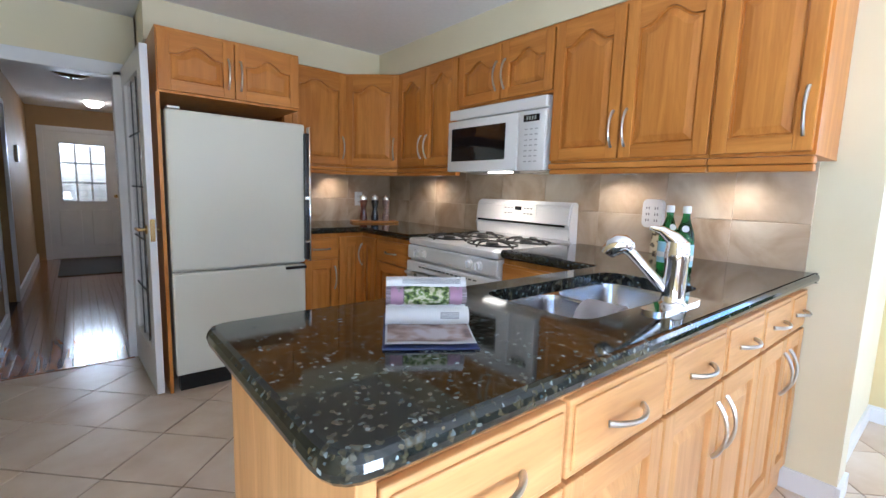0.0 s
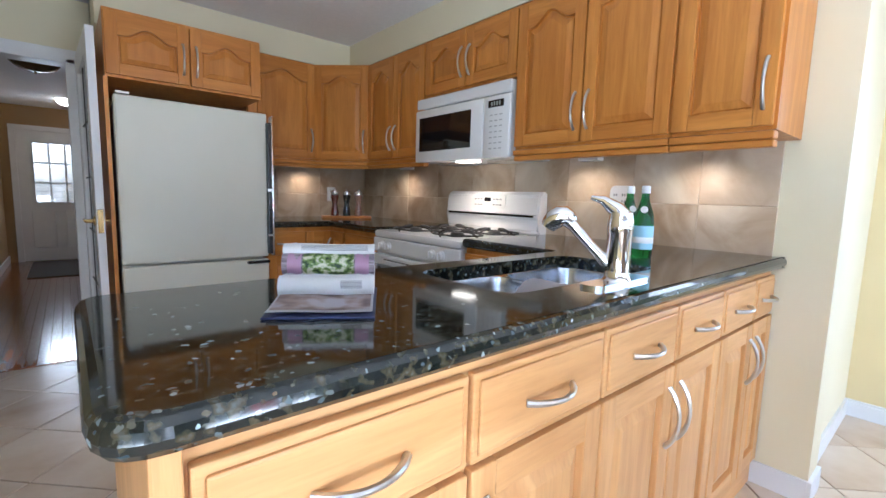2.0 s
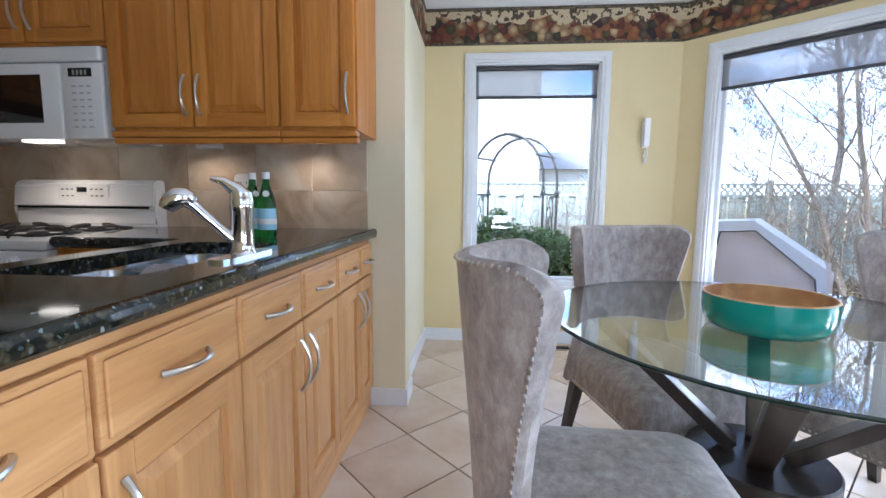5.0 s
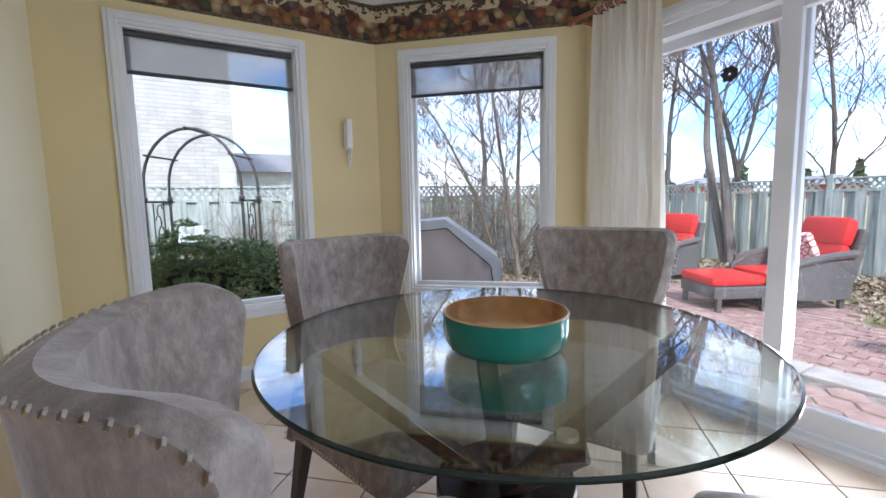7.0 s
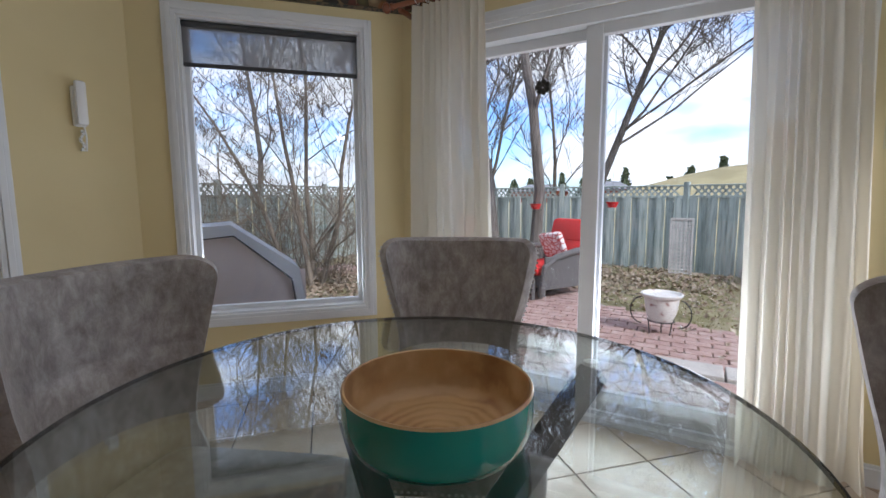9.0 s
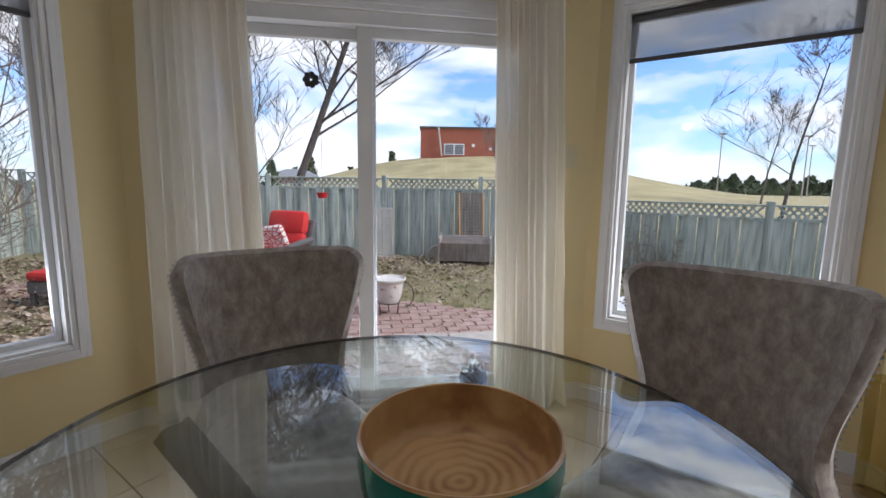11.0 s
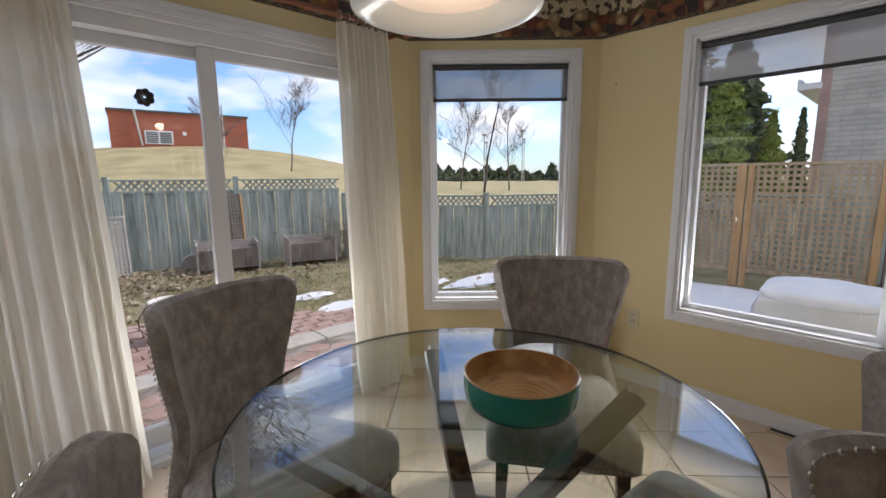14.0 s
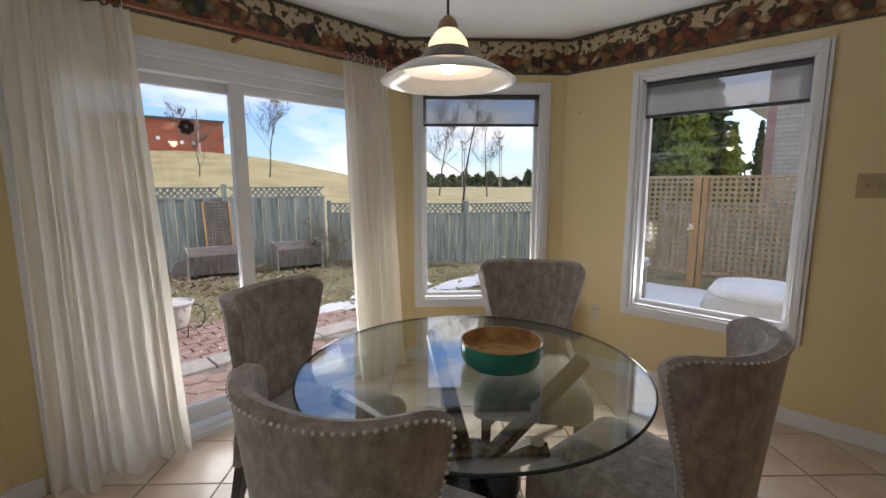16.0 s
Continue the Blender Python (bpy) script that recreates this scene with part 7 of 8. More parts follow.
conifer(-26.0, -9.3, 9.5, 3.4, 1, FIR, 0.3, 7000)
conifer(-27.0, -7.4, 8.2, 3.0, 2, FIR, 0.3, 6000)
conifer(-23.0, -6.7, 6.6, 1.7, 3, CEDARG, 0.17, 5000)
conifer(-24.5, -8.2, 4.4, 1.1, 4, CEDARG, 0.14, 3000)
conifer(-25.0, -5.4, 4.2, 1.0, 5, CEDARG, 0.14, 2600)
conifer(-28.0, -4.8, 4.6, 0.7, 6, FIR, 0.14, 1400)
rnd = random.Random(77)
for k in range(16):
    a = radians(-60 - 3.0 * k + rnd.uniform(-1, 1))
    d = rnd.uniform(75, 95)
    if -112 < math.degrees(a) < -95:
        continue
    conifer(-0.5 + d * math.cos(a), d * math.sin(a), rnd.uniform(3.5, 6.5), rnd.uniform(1.2, 2.4), 100 + k, FIR, 0.6, 260, z=0.4)
for k in range(16):
    a = radians(-129 - 1.6 * k)
    d = rnd.uniform(150, 180)
    conifer(d * math.cos(a), d * math.sin(a), rnd.uniform(2.5, 5.5), rnd.uniform(4, 8), 200 + k, FIR, 1.2, 260, z=0.3)

# ---- neighbours ----
nb = empty("neighbour_house", pose(9.0, 3.0, G), "two storey house of pale brick across the side fence", "house")
part("wall", boxes((0, -4.95, 0, 6.5, 6.0, 6.4)), STONE, nb)
part("window", boxes((-0.04, -1.9, 1.2, 0.02, -0.9, 1.75), bevel=0.01), WHITE, nb)
part("fascia", boxes((-0.25, -5.2, 6.4, 6.8, 6.2, 6.6)), WHITE, nb)
part("vent_hood", boxes((-0.14, -1.45, 2.75, 0.0, -1.2, 2.95), bevel=0.02), WHITE, nb)
gr = empty("garage", pose(14.5, -1.0, G), "low white neighbouring garage with a grey shingled roof", "house")
part("wall", boxes((0, -6.5, 0, 5, 0.0, 2.45)), WHITE, gr)
bm = bmesh.new()
for x in (-0.4,):
    v = [bm.verts.new(p) for p in ((-0.4, -6.9, 2.4), (5.4, -6.9, 2.4), (5.4, 0.3, 2.4), (-0.4, 0.3, 2.4), (2.5, -4.5, 3.3), (2.5, 0.3, 3.3))]
    for f in ((0, 1, 4), (0, 4, 5, 3), (1, 2, 5, 4), (2, 3, 5), (0, 3, 2, 1)):
        bm.faces.new([v[i] for i in f])
part("roof", bm, noisy("roof_shingle", [(0.3, (0.20, 0.20, 0.21)), (0.7, (0.30, 0.30, 0.31))], size=8, rough=0.9, strength=0.3), gr)
wh = empty("neighbour_house", pose(-10.6, -1.95, G), "tall house wall of pale split brick beside the yard", "house")
part("wall", boxes((-6, 0, 0, 0, 7.5, 6.6)), STONE, wh)
part("eave", boxes((-6.3, -0.35, 3.05, 0.02, 0.0, 3.16), (-6.3, -0.35, 3.16, 0.02, -0.3, 3.24)), WHITE, wh)
part("corner_bricks", boxes((-0.02, -0.03, 0, 0.015, 0.12, 6.6)), brick("pink_brick", (0.45, 0.28, 0.25), (0.5, 0.33, 0.3), (0.4, 0.35, 0.32), 2.0), wh)
ck = empty("wall_clock", pose(-10.57, -0.63, 2.0), "round straw coloured dial hung on the pale brick wall", "wall ornament")
bm = bmesh.new()
lathe(bm, [(0, 0.03), (0.2, 0.03), (0.24, 0.015), (0.24, 0), (0, 0)], 28, pose(0, 0, 0, 0, 90, 0))
part("dial", bm, noisy("straw", [(0.4, (0.35, 0.28, 0.10)), (0.6, (0.5, 0.42, 0.18))], size=20, rough=0.9), ck)

sb = empty("brick_building", pose(0, 0, 0), "long low red brick building on the grassy hill", "building")
p0, p1 = Vector((-7.6, -62.0)), Vector((-21.7, -60.0))
d = (p1 - p0).normalized()
m = pose(p0.x, p0.y, 0, 0, 0, math.degrees(math.atan2(d.y, d.x)))
part("wall", boxes((0, 0, 0.5, (p1 - p0).length, 14, 9.0), m=m), REDB, sb)
part("roof_edge", boxes((-0.15, -0.15, 9.0, (p1 - p0).length + 0.15, 14.15, 9.25), m=m), mat("roof_dark", (0.08, 0.07, 0.06), 0.7), sb)
w = part("window", boxes((3.2, -0.06, 5.5, 6.0, 0.0, 7.0), m=m), WHITE, sb)
for a in (3.35, 4.7):
    for k in range(6):
        part("louvre", boxes((a, -0.10, 5.65 + 0.21 * k, a + 1.15, -0.062, 5.78 + 0.21 * k), m=m), mat_dark, w)
part("door", boxes((0.8, -0.05, 3.0, 1.5, 0.0, 4.8), m=m), WHITE, sb)
for a, b in ((7.0, 6.6), (9.4, 6.2), (10.6, 6.2)):
    part("wall_light", boxes((a, -0.06, b, a + 0.4, 0, b + 0.4), m=m), WHITE, sb)
bm = bmesh.new()
tube(bm, [m @ Vector((2.9, -0.3, 5.3)), m @ Vector((2.4, -0.3, 9.2))], 0.12, 6)
part("flue", bm, KERB, sb)
pl2 = empty("tall_pole", pose(-17.2, -55.0, 0), "tall pale flagpole on the hill", "pole")
bm = bmesh.new()
tube(bm, [(0, 0, 3.5), (0, 0, 9.6)], [0.14, 0.09], 8)
part("shaft", bm, KERB, pl2)
for k, (x, y, h) in enumerate(((-52, -60, 9), (-58, -52, 8), (-66, -50, 9), (-70, -62, 8), (-80, -60, 9))):
    lp = empty("field_light", pose(x, y, 0.4), "slim distant floodlight pole on the field", "pole", "floodlights on the field")
    bm = bmesh.new()
    tube(bm, [(0, 0, 0), (0, 0, h)], 0.09, 6)
    part("shaft", bm, KERB, lp)
    part("lamp_head", boxes((-0.5, -0.15, h, 0.5, 0.15, h + 0.25)), KERB, lp)
for k, (x, w, h) in enumerate(((30, 9, 3.4), (18, 8, 3.0), (8, 7, 3.4))):
    fh = empty("distant_house", pose(x, -75 - 3 * k, 0.3), "distant low house with a dark roof", "house")
    part("wall", boxes((0, 0, 0, w, 6, h * 0.6)), REDB, fh)
    bm = bmesh.new()
    v = [bm.verts.new(p) for p in ((-0.5, -0.5, h * 0.6), (w + 0.5, -0.5, h * 0.6), (w + 0.5, 6.5, h * 0.6), (-0.5, 6.5, h * 0.6), (2, 3, h), (w - 2, 3, h))]
    for f in ((0, 1, 5, 4), (1, 2, 5), (2, 3, 4, 5), (3, 0, 4)):
        bm.faces.new([v[i] for i in f])
    part("roof", bm, bpy.data.materials["roof_shingle"], fh)

# ---- garden things ----
ac = empty("rose_arch", pose(3.85, -0.85, G, 0, 0, -30), "dark metal rose arch of two hoops with scrolled side panels", "garden arch")
for x in (0.0, 0.48):
    bm = bmesh.new()
    pts = [(x, -0.53, 0), (x, -0.53, 1.50)] + [(x, -0.53 * math.cos(k * math.pi / 16), 1.55 + 0.62 * math.sin(k * math.pi / 16)) for k in range(17)] + [(x, 0.53, 1.50), (x, 0.53, 0)]
    tube(bm, pts, 0.017, 8)
    part("hoop", bm, IRON, ac, smooth=True)
    for y in (-0.53, 0.53):
        bm = bmesh.new()
        lathe(bm, [(0.018, 1.38), (0.03, 1.40), (0.03, 1.42), (0.018, 1.44)], 10, Matrix.Translation((x, y, 0)))
        part("collar", bm, IRON, ac)
for y, z in ((-0.45, 1.88), (0.0, 2.17), (0.45, 1.88), (0.53, 1.38), (-0.53, 1.38)):
    bm = bmesh.new()
    tube(bm, [(-0.08, y, z), (0.56, y, z)], 0.012, 6)
    part("crossbar", bm, IRON, ac)
for y in (-0.53, 0.53):
    bm = bmesh.new()
    for x in (0.14, 0.34):
        tube(bm, [(x, y, 0.3), (x, y, 1.36)], 0.008, 5)
    for k in range(8):
        cz, s = 0.42 + 0.125 * k, 1 if k % 2 else -1
        tube(bm, [(0.24 + s * 0.07 * math.cos(a * 0.7) * (1 - a / 9), y, cz + 0.055 * math.sin(a)) for a in [q * 0.7 for q in range(9)]], 0.008, 5)
    part("scroll_panel", bm, IRON, ac)

bq = empty("covered_barbecue", pose(1.80, -2.98, G, 0, 0, -125), "barbecue under a fitted cover, beige ends and white top", "barbecue")
COVER = noisy("cover_beige", [(0.3, (0.70, 0.62, 0.59)), (0.7, (0.78, 0.70, 0.67))], size=4, rough=0.6, strength=0.2)
sec = [(-0.46, 0.0), (-0.45, 0.80), (-0.38, 1.13), (-0.10, 1.15), (0.36, 0.80), (0.42, 0.40), (0.46, 0.0)]
for y, s_ in ((-0.30, -1), (0.30, 1)):
    bm = bmesh.new()
    nx, nz = 18, 20

    def cover_top(x):
        for (xa, za), (xb, zb_) in zip(sec[1:], sec[2:]):
            if xa <= x <= xb:
                return za + (zb_ - za) * (x - xa) / (xb - xa)
        return sec[1][1]

    g = [[None] * (nz + 1) for _ in range(nx + 1)]
    for i in range(nx + 1):
        x = -0.445 + 0.86 * i / nx
        for j in range(nz + 1):
            z = cover_top(min(x, 0.36)) * j / nz
            w = 0.018 * noise.noise(Vector((x * 5, z * 3, y * 9))) + 0.010 * math.sin(17 * x + 6 * z)
            edge = min(1, 6 * min(i / nx, 1 - i / nx, 1 - j / nz))
            g[i][j] = bm.verts.new((x, y + s_ * w * edge, z))
    for i in range(nx):
        for j in range(nz):
            bm.faces.new((g[i][j], g[i + 1][j], g[i + 1][j + 1], g[i][j + 1]))
    bmesh.ops.solidify(bm, geom=bm.faces[:], thickness=0.006)
    part("end_panel", bm, COVER, bq, "beige wrinkled end panel", smooth=True)
    bm = bmesh.new()
    inner = [(x * 0.86, max(0.0, z - 0.07) if z > 0.3 else z) for x, z in sec]
    tube(bm, [(x, y + s_ * 0.022, z) for x, z in inner], 0.007, 6)
    part("piping", bm, mat_dark, bq, "dark piping", smooth=True)
    bm = bmesh.new()
    o_ = [bm.verts.new((x * 1.02, y + s_ * 0.016, z + 0.01)) for x, z in sec]
    i_ = [bm.verts.new((x, y + s_ * 0.024, z)) for x, z in inner]
    for k in range(len(sec) - 1):
        bm.faces.new((o_[k], o_[k + 1], i_[k + 1], i_[k]))
    bmesh.ops.solidify(bm, geom=bm.faces[:], thickness=0.004)
    part("border_strip", bm, WHITE, bq, "white border of the end panel")
bm = bmesh.new()
u = [bm.verts.new((x * 1.03, -0.315, z + 0.012)) for x, z in sec]
mid_ = [bm.verts.new((x * 1.02, 0.0, z + (0.022 if z > 0.5 else 0.0))) for x, z in sec]
v = [bm.verts.new((x * 1.03, 0.315, z + 0.012)) for x, z in sec]
for p, q in ((u, mid_), (mid_, v)):
    for k in range(len(sec) - 1):
        bm.faces.new((p[k], p[k + 1], q[k + 1], q[k]))
bmesh.ops.solidify(bm, geom=bm.faces[:], thickness=0.03)
part("top_panel", bm, WHITE, bq, "white top and sides of the cover")


def cushion(bm, x0, y0, z0, x1, y1, z1, r=0.05, m=None):
    box(bm, x0, y0, z0, x1, y1, z1, r, m)


def lounger(m, label):
    l = empty("wicker_lounger", m, label, "garden lounger", "wicker loungers on the patio")
    part("base", boxes((-0.36, -0.10, 0.16, 0.36, 0.72, 0.30), bevel=0.02), WICKER, l)
    part("footrest_base", boxes((-0.33, 0.78, 0.14, 0.33, 1.38, 0.28), bevel=0.02), WICKER, l)
    part("backrest", boxes((-0.36, -0.10, 0.28, 0.36, 0.0, 0.92), bevel=0.04, m=pose(0, 0, 0, 14, 0, 0)), WICKER, l)
    for s in (-1, 1):
        bm = bmesh.new()
        tube(bm, [(s * 0.38, -0.12, 0.62), (s * 0.40, 0.15, 0.60), (s * 0.40, 0.5, 0.54), (s * 0.39, 0.68, 0.42), (s * 0.38, 0.72, 0.05)], 0.045, 8)
        part("arm", bm, WICKER, l, smooth=True)
        part("side", boxes((s * 0.38 - 0.02, -0.1, 0.12, s * 0.38 + 0.02, 0.68, 0.55), bevel=0.01), WICKER, l)
        for y in (-0.06, 0.68, 0.82, 1.32):
            part("leg", boxes((s * 0.31 - 0.025, y - 0.025, 0, s * 0.31 + 0.025, y + 0.025, 0.2), bevel=0.004), WICKER, l)
    bm = bmesh.new()
    cushion(bm, -0.32, 0.02, 0.30, 0.32, 0.76, 0.42, 0.045)
    part("seat_cushion", bm, RED, l, smooth=True)
    bm = bmesh.new()
    cushion(bm, -0.32, 0.79, 0.28, 0.32, 1.40, 0.39, 0.045)
    part("foot_cushion", bm, RED, l, smooth=True)
    bm = bmesh.new()
    cushion(bm, -0.31, -0.02, 0.40, 0.31, 0.12, 0.72, 0.06, pose(0, 0.02, 0, 14, 0, 0))
    cushion(bm, -0.31, -0.03, 0.69, 0.31, 0.13, 1.02, 0.07, pose(0, 0.02, 0, 14, 0, 0))
    part("back_cushion", bm, RED, l, smooth=True)
    return l


L1 = lounger(pose(0.27, -6.95, G + 0.045, 0, 0, -30), "dark wicker garden lounger with red cushions and a footstool")
copy_thing(L1, pose(2.2, -7.3, G + 0.045, 0, 0, -10))
pw = empty("scatter_cushion", pose(0.35, -6.78, G + 0.70, -20, 8, -28), "white cushion with a red lattice pattern on the lounger", "cushion")
bm = bmesh.new()
box(bm, -0.2, -0.05, -0.18, 0.2, 0.05, 0.18, 0.045)
PAT = mat("lattice_print", (0.7, 0.68, 0.66), 0.8)
wv = node(PAT, "ShaderNodeTexVoronoi", Scale=14)
wv.feature = "DISTANCE_TO_EDGE"
link(PAT, placed(PAT, (1, 0.01, 1)), wv.inputs["Vector"])
link(PAT, ramp(PAT, wv.outputs["Distance"], [(0.05, (0.45, 0.06, 0.05)), (0.12, (0.72, 0.70, 0.68))]), bsdf(PAT).inputs["Base Color"])
part("cover", bm, PAT, pw, smooth=True)
st = empty("side_table", pose(1.0, -7.55, G), "small dark wicker side table between the loungers", "side table")
part("top", boxes((-0.25, -0.2, 0.40, 0.25, 0.2, 0.45), bevel=0.01), WICKER, st)
part("body", boxes((-0.22, -0.17, 0.0, 0.22, 0.17, 0.40), bevel=0.01), WICKER, st)

bd = empty("planter_urn", pose(-1.12, -5.35, G), "white bowl planter with faded leaves on a curled iron stand", "planter")
bm = bmesh.new()
lathe(bm, [(0, 0.22), (0.13, 0.22), (0.17, 0.30), (0.19, 0.42), (0.20, 0.50), (0.235, 0.53), (0.24, 0.555), (0.22, 0.56), (0.19, 0.53), (0.0, 0.51)], 36)
part("pot", bm, noisy("glazed_white", [(0.45, (0.70, 0.68, 0.64)), (0.62, (0.66, 0.62, 0.58)), (0.70, (0.28, 0.12, 0.10))], size=9, detail=3, rough=0.4, strength=0.05), bd, smooth=True)
bm = bmesh.new()
tube(bm, [(0.15 * math.cos(k * math.pi / 10), 0.15 * math.sin(k * math.pi / 10), 0.215) for k in range(21)], 0.008, 5, False)
part("stand_ring", bm, IRON, bd)
for k in range(3):
    a = 0.5 + k * 2 * math.pi / 3
    bm = bmesh.new()
    tube(bm, [(r * math.cos(a), r * math.sin(a), z) for r, z in ((0.15, 0.215), (0.14, 0.12), (0.13, 0.05), (0.17, 0.0), (0.22, 0.02))], 0.008, 5)
    part("stand_leg", bm, IRON, bd)
for a in (0.1, math.pi - 0.3):
    bm = bmesh.new()
    tube(bm, [((0.22 + 0.13 * math.sin(t)) * math.cos(a), (0.22 + 0.13 * math.sin(t)) * math.sin(a), 0.33 - 0.17 * math.cos(t)) for t in [k * math.pi / 8 for k in range(9)]], 0.008, 5)
    part("curl", bm, IRON, bd)
for x, y, z in ((-0.05, -9.1, 1.02), (1.35, -9.05, 0.98)):
    fd_ = empty("bird_feeder", pose(x, y, z), "small red hanging bird feeder dish", "bird feeder", "red feeders by the trees")
    bm = bmesh.new()
    lathe(bm, [(0, -0.10), (0.07, -0.10), (0.10, -0.02), (0.11, 0.0), (0, 0.0)], 16)
    part("dish", bm, RED, fd_, smooth=True)
    bm = bmesh.new()
    tube(bm, [(0, 0, 0), (0, 0, 1.6)], 0.004, 4)
    part("hook_line", bm, IRON, fd_)
bd.scale = (0.78, 0.78, 0.78)
dc = empty("window_decal", pose(-0.66, -2.92, 1.655), "small black wrought flower ornament hung in the patio door", "ornament")
bm = bmesh.new()
for k in range(7):
    a = k * 2 * math.pi / 7
    tube(bm, [(0.025 * math.cos(a) + 0.012 * math.cos(t), 0.0, 0.025 * math.sin(a) + 0.012 * math.sin(t)) for t in [q * math.pi / 4 for q in range(9)]], 0.0035, 4, False)
tube(bm, [(0.009 * math.cos(t), 0, 0.009 * math.sin(t)) for t in [q * math.pi / 4 for q in range(9)]], 0.004, 4, False)
part("petals", bm, IRON, dc)
for k in range(7):
    a = k * 2 * math.pi / 7
    bm = bmesh.new()
    lathe(bm, [(0, 0.002), (0.009, 0.0015), (0.011, 0), (0.009, -0.0015), (0, -0.002)], 12, pose(0.026 * math.cos(a), 0, 0.026 * math.sin(a), 90, 0, 0))
    part("petal", bm, IRON, dc)

# snow to the west, the covered tub and the snowy table
bm = bmesh.new()
n = 24
g = [[bm.verts.new((-7.2 + 4.0 * i / n, -3.0 + 5.6 * j / n, G + 0.03 + 0.13 * min(1, 3 * min(i / n, 1 - i / n, j / n * 2, 1 - j / n)) + 0.02 * noise.noise(Vector((i * 0.4, j * 0.4, 0))))) for i in range(n + 1)] for j in range(n + 1)]
for a, b in zip(g, g[1:]):
    for i in range(n):
        bm.faces.new((a[i], a[i + 1], b[i + 1], b[i]))
tagged(obj("snow_bed", bm, SNOW, smooth=True), kind="structure")
for k, (x, y, w, d) in enumerate(((-4.1, -5.55, 0.7, 0.35), (-3.0, -5.3, 0.35, 0.2), (-5.4, -5.0, 0.9, 0.3), (-2.9, -6.0, 0.3, 0.15))):
    bm = bmesh.new()
    bmesh.ops.create_icosphere(bm, subdivisions=3, radius=1)
    for v in bm.verts:
        f = 1 + 0.35 * noise.noise(v.co * 2 + Vector((k, 0, 0)))
        v.co = Vector((v.co.x * w * f, v.co.y * d * f, v.co.z * 0.035))
    s = tagged(obj("snow_patch", bm, SNOW, smooth=True), "melting white snow patch on the lawn", "snow")
    s.location = (x, y, lawn_h(x, y) + 0.005)
tub = empty("covered_tub", pose(-5.25, -1.05, G + 0.1), "rounded white tub standing in the snow with snow on its lid", "garden tub")
bm = bmesh.new()
box(bm, -0.45, -0.48, 0, 0.45, 0.48, 0.42, 0.14)
part("shell", bm, noisy("pale_plastic", [(0.3, (0.62, 0.63, 0.66)), (0.7, (0.68, 0.69, 0.71))], size=3, rough=0.5, strength=0.05), tub, smooth=True)
bm = bmesh.new()
bmesh.ops.create_icosphere(bm, subdivisions=4, radius=1)
for v in bm.verts:
    c = v.co.copy()
    sx = math.copysign(abs(c.x) ** 0.6, c.x) * 0.44
    sy = math.copysign(abs(c.y) ** 0.6, c.y) * 0.46
    v.co = Vector((sx, sy, 0.42 + 0.09 * c.z + 0.03 * noise.noise(Vector((sx * 5, sy * 5, 0)))))
part("snow_cap", bm, SNOW, tub, smooth=True)
gt = empty("garden_table", pose(-5.2, -2.65, G + 0.1), "small pale garden table with snow on its top", "garden table")
part("top", boxes((-0.4, -0.4, 0.50, 0.4, 0.4, 0.54), bevel=0.01), KERB, gt)
part("snow_cap", boxes((-0.38, -0.38, 0.54, 0.38, 0.38, 0.60), bevel=0.025), SNOW, gt)
for sx in (-1, 1):
    for sy in (-1, 1):
        part("leg", boxes((sx * 0.34 - 0.02, sy * 0.34 - 0.02, 0, sx * 0.34 + 0.02, sy * 0.34 + 0.02, 0.5)), KERB, gt)
# closing shell of the house itself
tagged(obj("house_shell", boxes((-4.1, 8.6, -0.4, 1.4, 8.8, 2.6), (1.0, 3.4, -0.4, 1.24, 8.6, 2.6), (1.1, 0.0, -0.4, 1.24, 3.4, 2.6)), STONE), kind="structure")
tagged(obj("roof_slab", boxes((-4.3, 0.31, 2.5, 1.6, 9.0, 2.7)), CEIL), kind="structure")
tagged(obj("foundation", boxes((-2.9, -2.95, -0.4, 1.05, 3.1, -0.125)), KERB), kind="structure")

# ---- tiles and planks, piece by piece ----
def clip(poly, half):
    """The part of a polygon inside the half plane (nx, ny, d): nx x + ny y <= d."""
    nx, ny, d = half
    out = []
    for i, p in enumerate(poly):
        q = poly[(i + 1) % len(poly)]
        a, b = nx * p[0] + ny * p[1] - d, nx * q[0] + ny * q[1] - d
        if a <= 0:
            out.append(p)
        if a * b < 0:
            t = a / (a - b)
            out.append((p[0] + (q[0] - p[0]) * t, p[1] + (q[1] - p[1]) * t))
    return out


def halves(ring):
    """Half planes of a clockwise or anticlockwise convex ring."""
    area2 = sum(a[0] * b[1] - b[0] * a[1] for a, b in zip(ring, ring[1:] + ring[:1]))
    s = 1 if area2 > 0 else -1
    out = []
    for a, b in zip(ring, ring[1:] + ring[:1]):
        nx, ny = s * (b[1] - a[1]), -s * (b[0] - a[0])
        out.append((nx, ny, nx * a[0] + ny * a[1]))
    return out


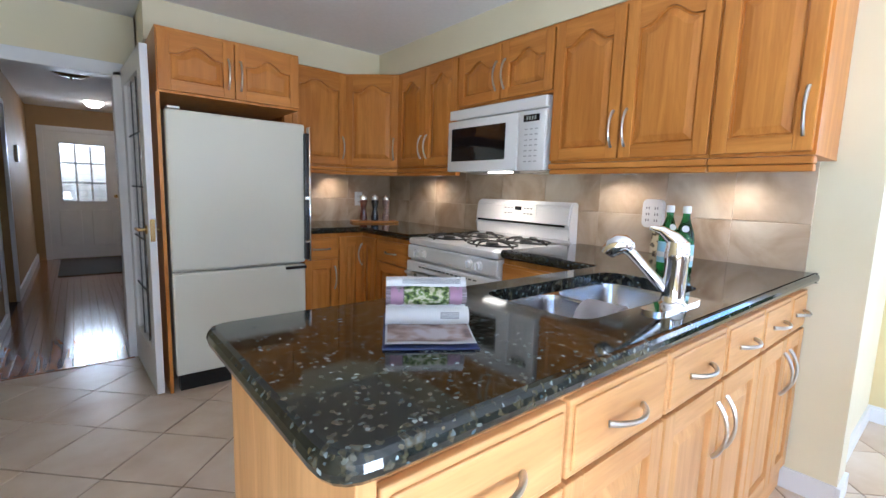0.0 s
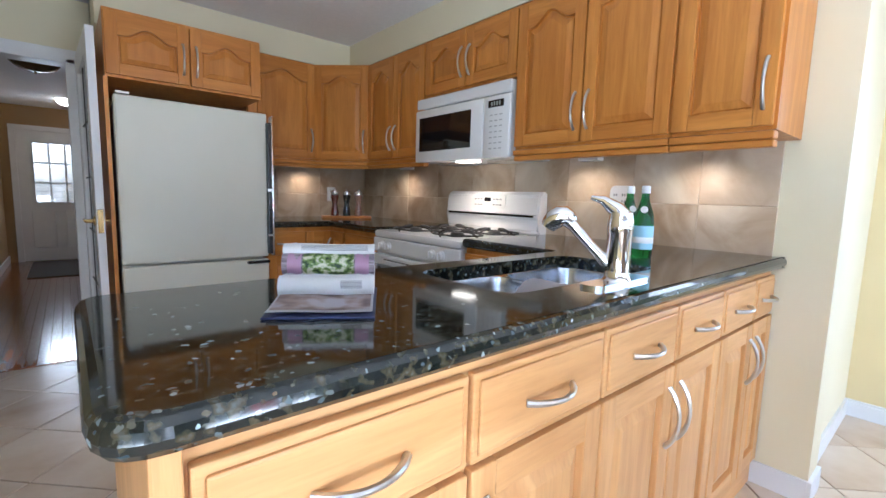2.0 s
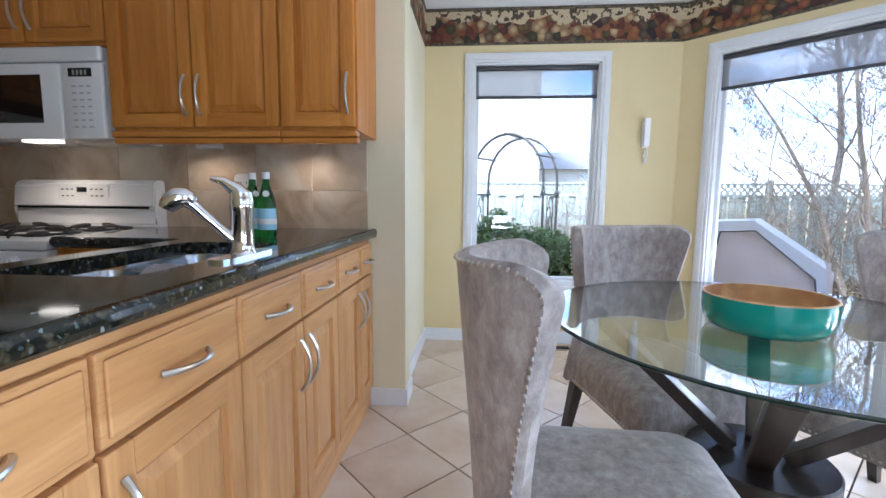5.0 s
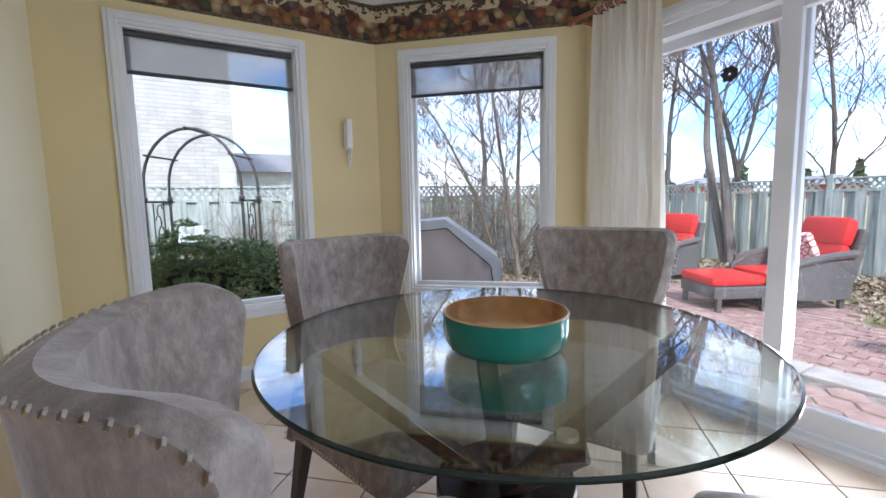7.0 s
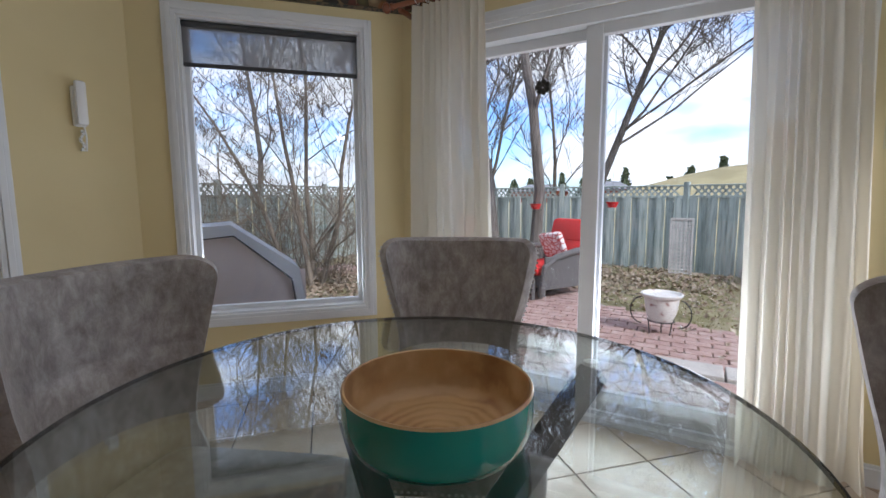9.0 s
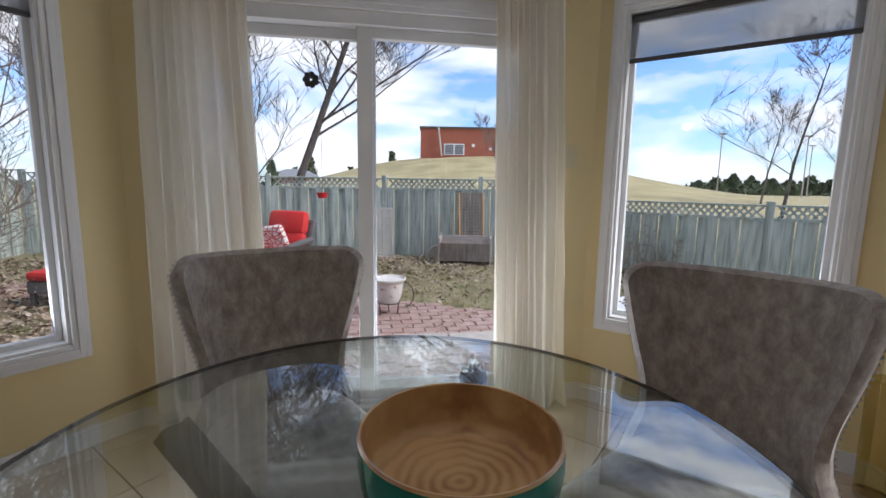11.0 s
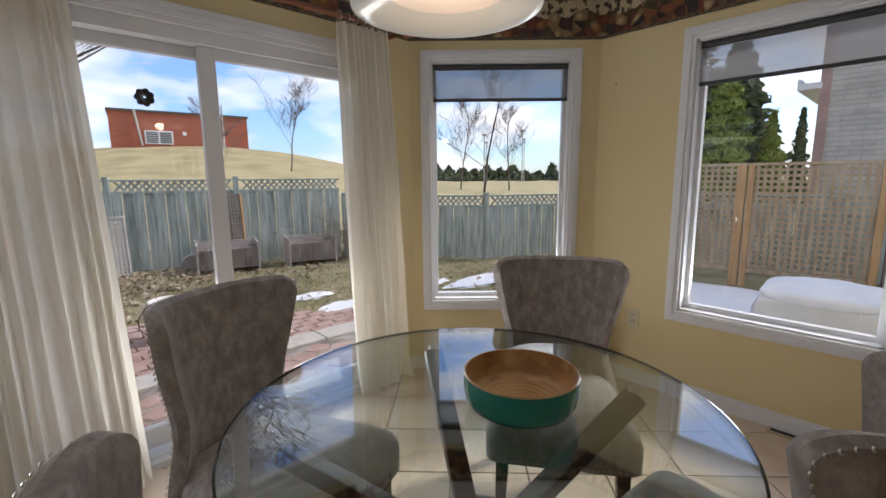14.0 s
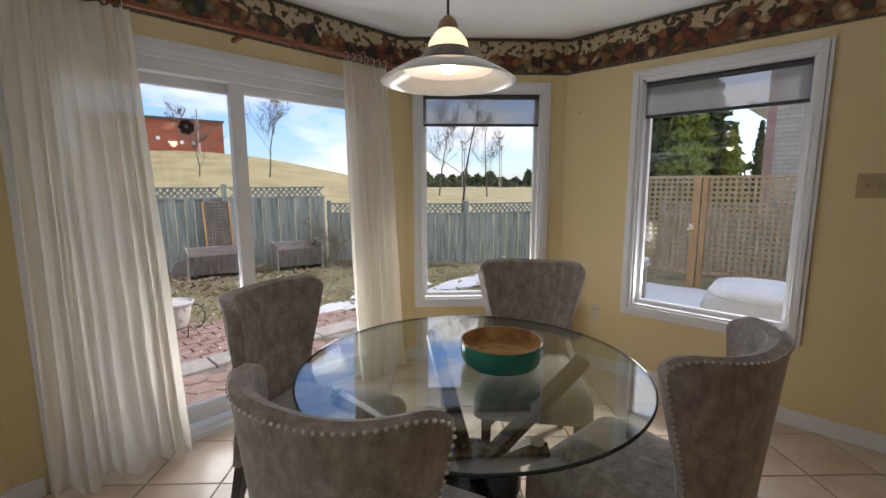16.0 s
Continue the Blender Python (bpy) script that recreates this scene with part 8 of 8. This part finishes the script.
def tile_mesh(poly, z1=0.0, th=0.008, lip=0.0025):
    c = Vector((sum(p[0] for p in poly) / len(poly), sum(p[1] for p in poly) / len(poly)))
    bm = bmesh.new()
    r = []
    for g, z in ((0, z1 - th), (0, z1 - lip * 0.7), (lip, z1)):
        ring = []
        for p in poly:
            d = Vector(p) - c
            q = d * (1 - g / max(d.length, 0.01))
            ring.append(bm.verts.new((q.x, q.y, z)))
        r.append(ring)
    for a, b in zip(r, r[1:]):
        for k in range(len(a)):
            bm.faces.new((a[k], a[(k + 1) % len(a)], b[(k + 1) % len(a)], b[k]))
    bm.faces.new(r[-1])
    me = bpy.data.meshes.new("tile")
    bm.normal_update()
    bmesh.ops.recalc_face_normals(bm, faces=bm.faces)
    bm.to_mesh(me)
    bm.free()
    me.materials.append(TILE)
    return me, c


floor = tagged(new("floor"), kind="structure")
P = 0.2425
OX, OY = -0.03, 0.046
nook_ring = [(XE, -0.138), (XE, -1.87), (0.15, -2.86), (-2.08, -2.86), (XW, -2.04), (XW, 3.2), (-0.001, 3.2), (-0.001, -0.138)]
H_all = halves([(XE, 3.2), (XE, -1.87), (0.15, -2.86), (-2.08, -2.86), (XW, -2.04), (XW, 3.2)])
H_north = [(1, 0, 0.0)]
H_south = [(0, 1, -0.099)]
full = None
rnd = random.Random(5)
for a in range(-16, 20):
    for b in range(-16, 20):
        x, y = OX + P * (b - a), OY - P * (a + b) - P
        g = P - 0.0042
        poly = [(x + g, y), (x, y + g), (x - g, y), (x, y - g)]
        q = poly
        for h in H_all:
            q = clip(q, h)
            if len(q) < 3:
                break
        if len(q) < 3:
            continue
        pieces = [q]
        if any(v[0] > 0 for v in q) and any(v[1] > -0.099 for v in q):
            if y < -0.1:
                pieces = [clip(q, H_south[0]), clip(clip(q, H_north[0]), (0, -1, 0.099))]
            else:
                pieces = [clip(q, H_north[0]), clip(clip(q, H_south[0]), (-1, 0, 0.0))]
        for q in pieces:
            if len(q) < 3 or abs(sum(u[0] * v[1] - v[0] * u[1] for u, v in zip(q, q[1:] + q[:1]))) < 0.0012:
                continue
            if len(q) == 4 and q == poly:
                if full is None:
                    full = tile_mesh(poly)[0]
                me, c = full, Vector((x, y))
            else:
                me, c = tile_mesh(q)
            t = new("tile", me)
            t.parent = floor
            t.location = (c.x, c.y, rnd.uniform(-0.0004, 0.0004))

# stone backsplash tiles
def splash_tile(parent, y0, y1, z0, z1, w):
    bm = boxes((y0 + 0.0015, -0.008, z0 + 0.0015, y1 - 0.0015, 0.0, z1 - 0.0015), bevel=0.002)
    part("tile", bm, SPLASH, parent)


bs = tagged(new("backsplash"), kind="structure")
bs.matrix_basis = pose(0.0, YB, 0, 0, 0, -90)
g = part("grout_bed", boxes((0.0, -0.004, 0.90, YB - 0.05, 0.0, 1.40)), SPLASH, bs)
ys = [3.09, 2.78, 2.42, 2.06, 1.70, 1.34, 0.97, 0.61, 0.322, 0.045]
for y0, y1 in zip(ys, ys[1:]):
    splash_tile(bs, YB - y0, YB - y1, 0.905, 1.10, 0)
    splash_tile(bs, YB - y0, YB - y1, 1.10, 1.395, 0)
bs2 = tagged(new("backsplash"), kind="structure")
bs2.matrix_basis = pose(-1.12, YB, 0)
g = part("grout_bed", boxes((0.0, -0.004, 0.90, 1.11, 0.0, 1.40)), SPLASH, bs2)
for x0, x1 in ((0.0, 0.33), (0.33, 0.69), (0.69, 1.11)):
    splash_tile(bs2, x0, x1, 0.905, 1.10, 0)
    splash_tile(bs2, x0, x1, 1.10, 1.395, 0)

# oak strip floor of the hall
hf = tagged(new("hall_floor"), kind="structure")
rnd = random.Random(11)
meshes = []
for L in (0.7, 1.0, 1.3):
    bm = boxes((-0.029, 0, -0.01, 0.029, L - 0.001, 0.0), bevel=0.0012)
    me = bpy.data.meshes.new("plank")
    bm.to_mesh(me)
    bm.free()
    me.materials.append(HARDWOOD)
    meshes.append((L, me))
for i in range(18):
    x, y = -2.69 + 0.0592 * i, 3.2
    while y < 8.3:
        L, me = meshes[rnd.randrange(3)]
        o = new("plank", me)
        o.parent = hf
        o.location = (x, y, 0.0)
        y += L
tagged(obj("threshold", boxes((-2.74, 3.165, -0.004, -1.98, 3.20, 0.006), bevel=0.003), HARDWOOD), kind="structure")
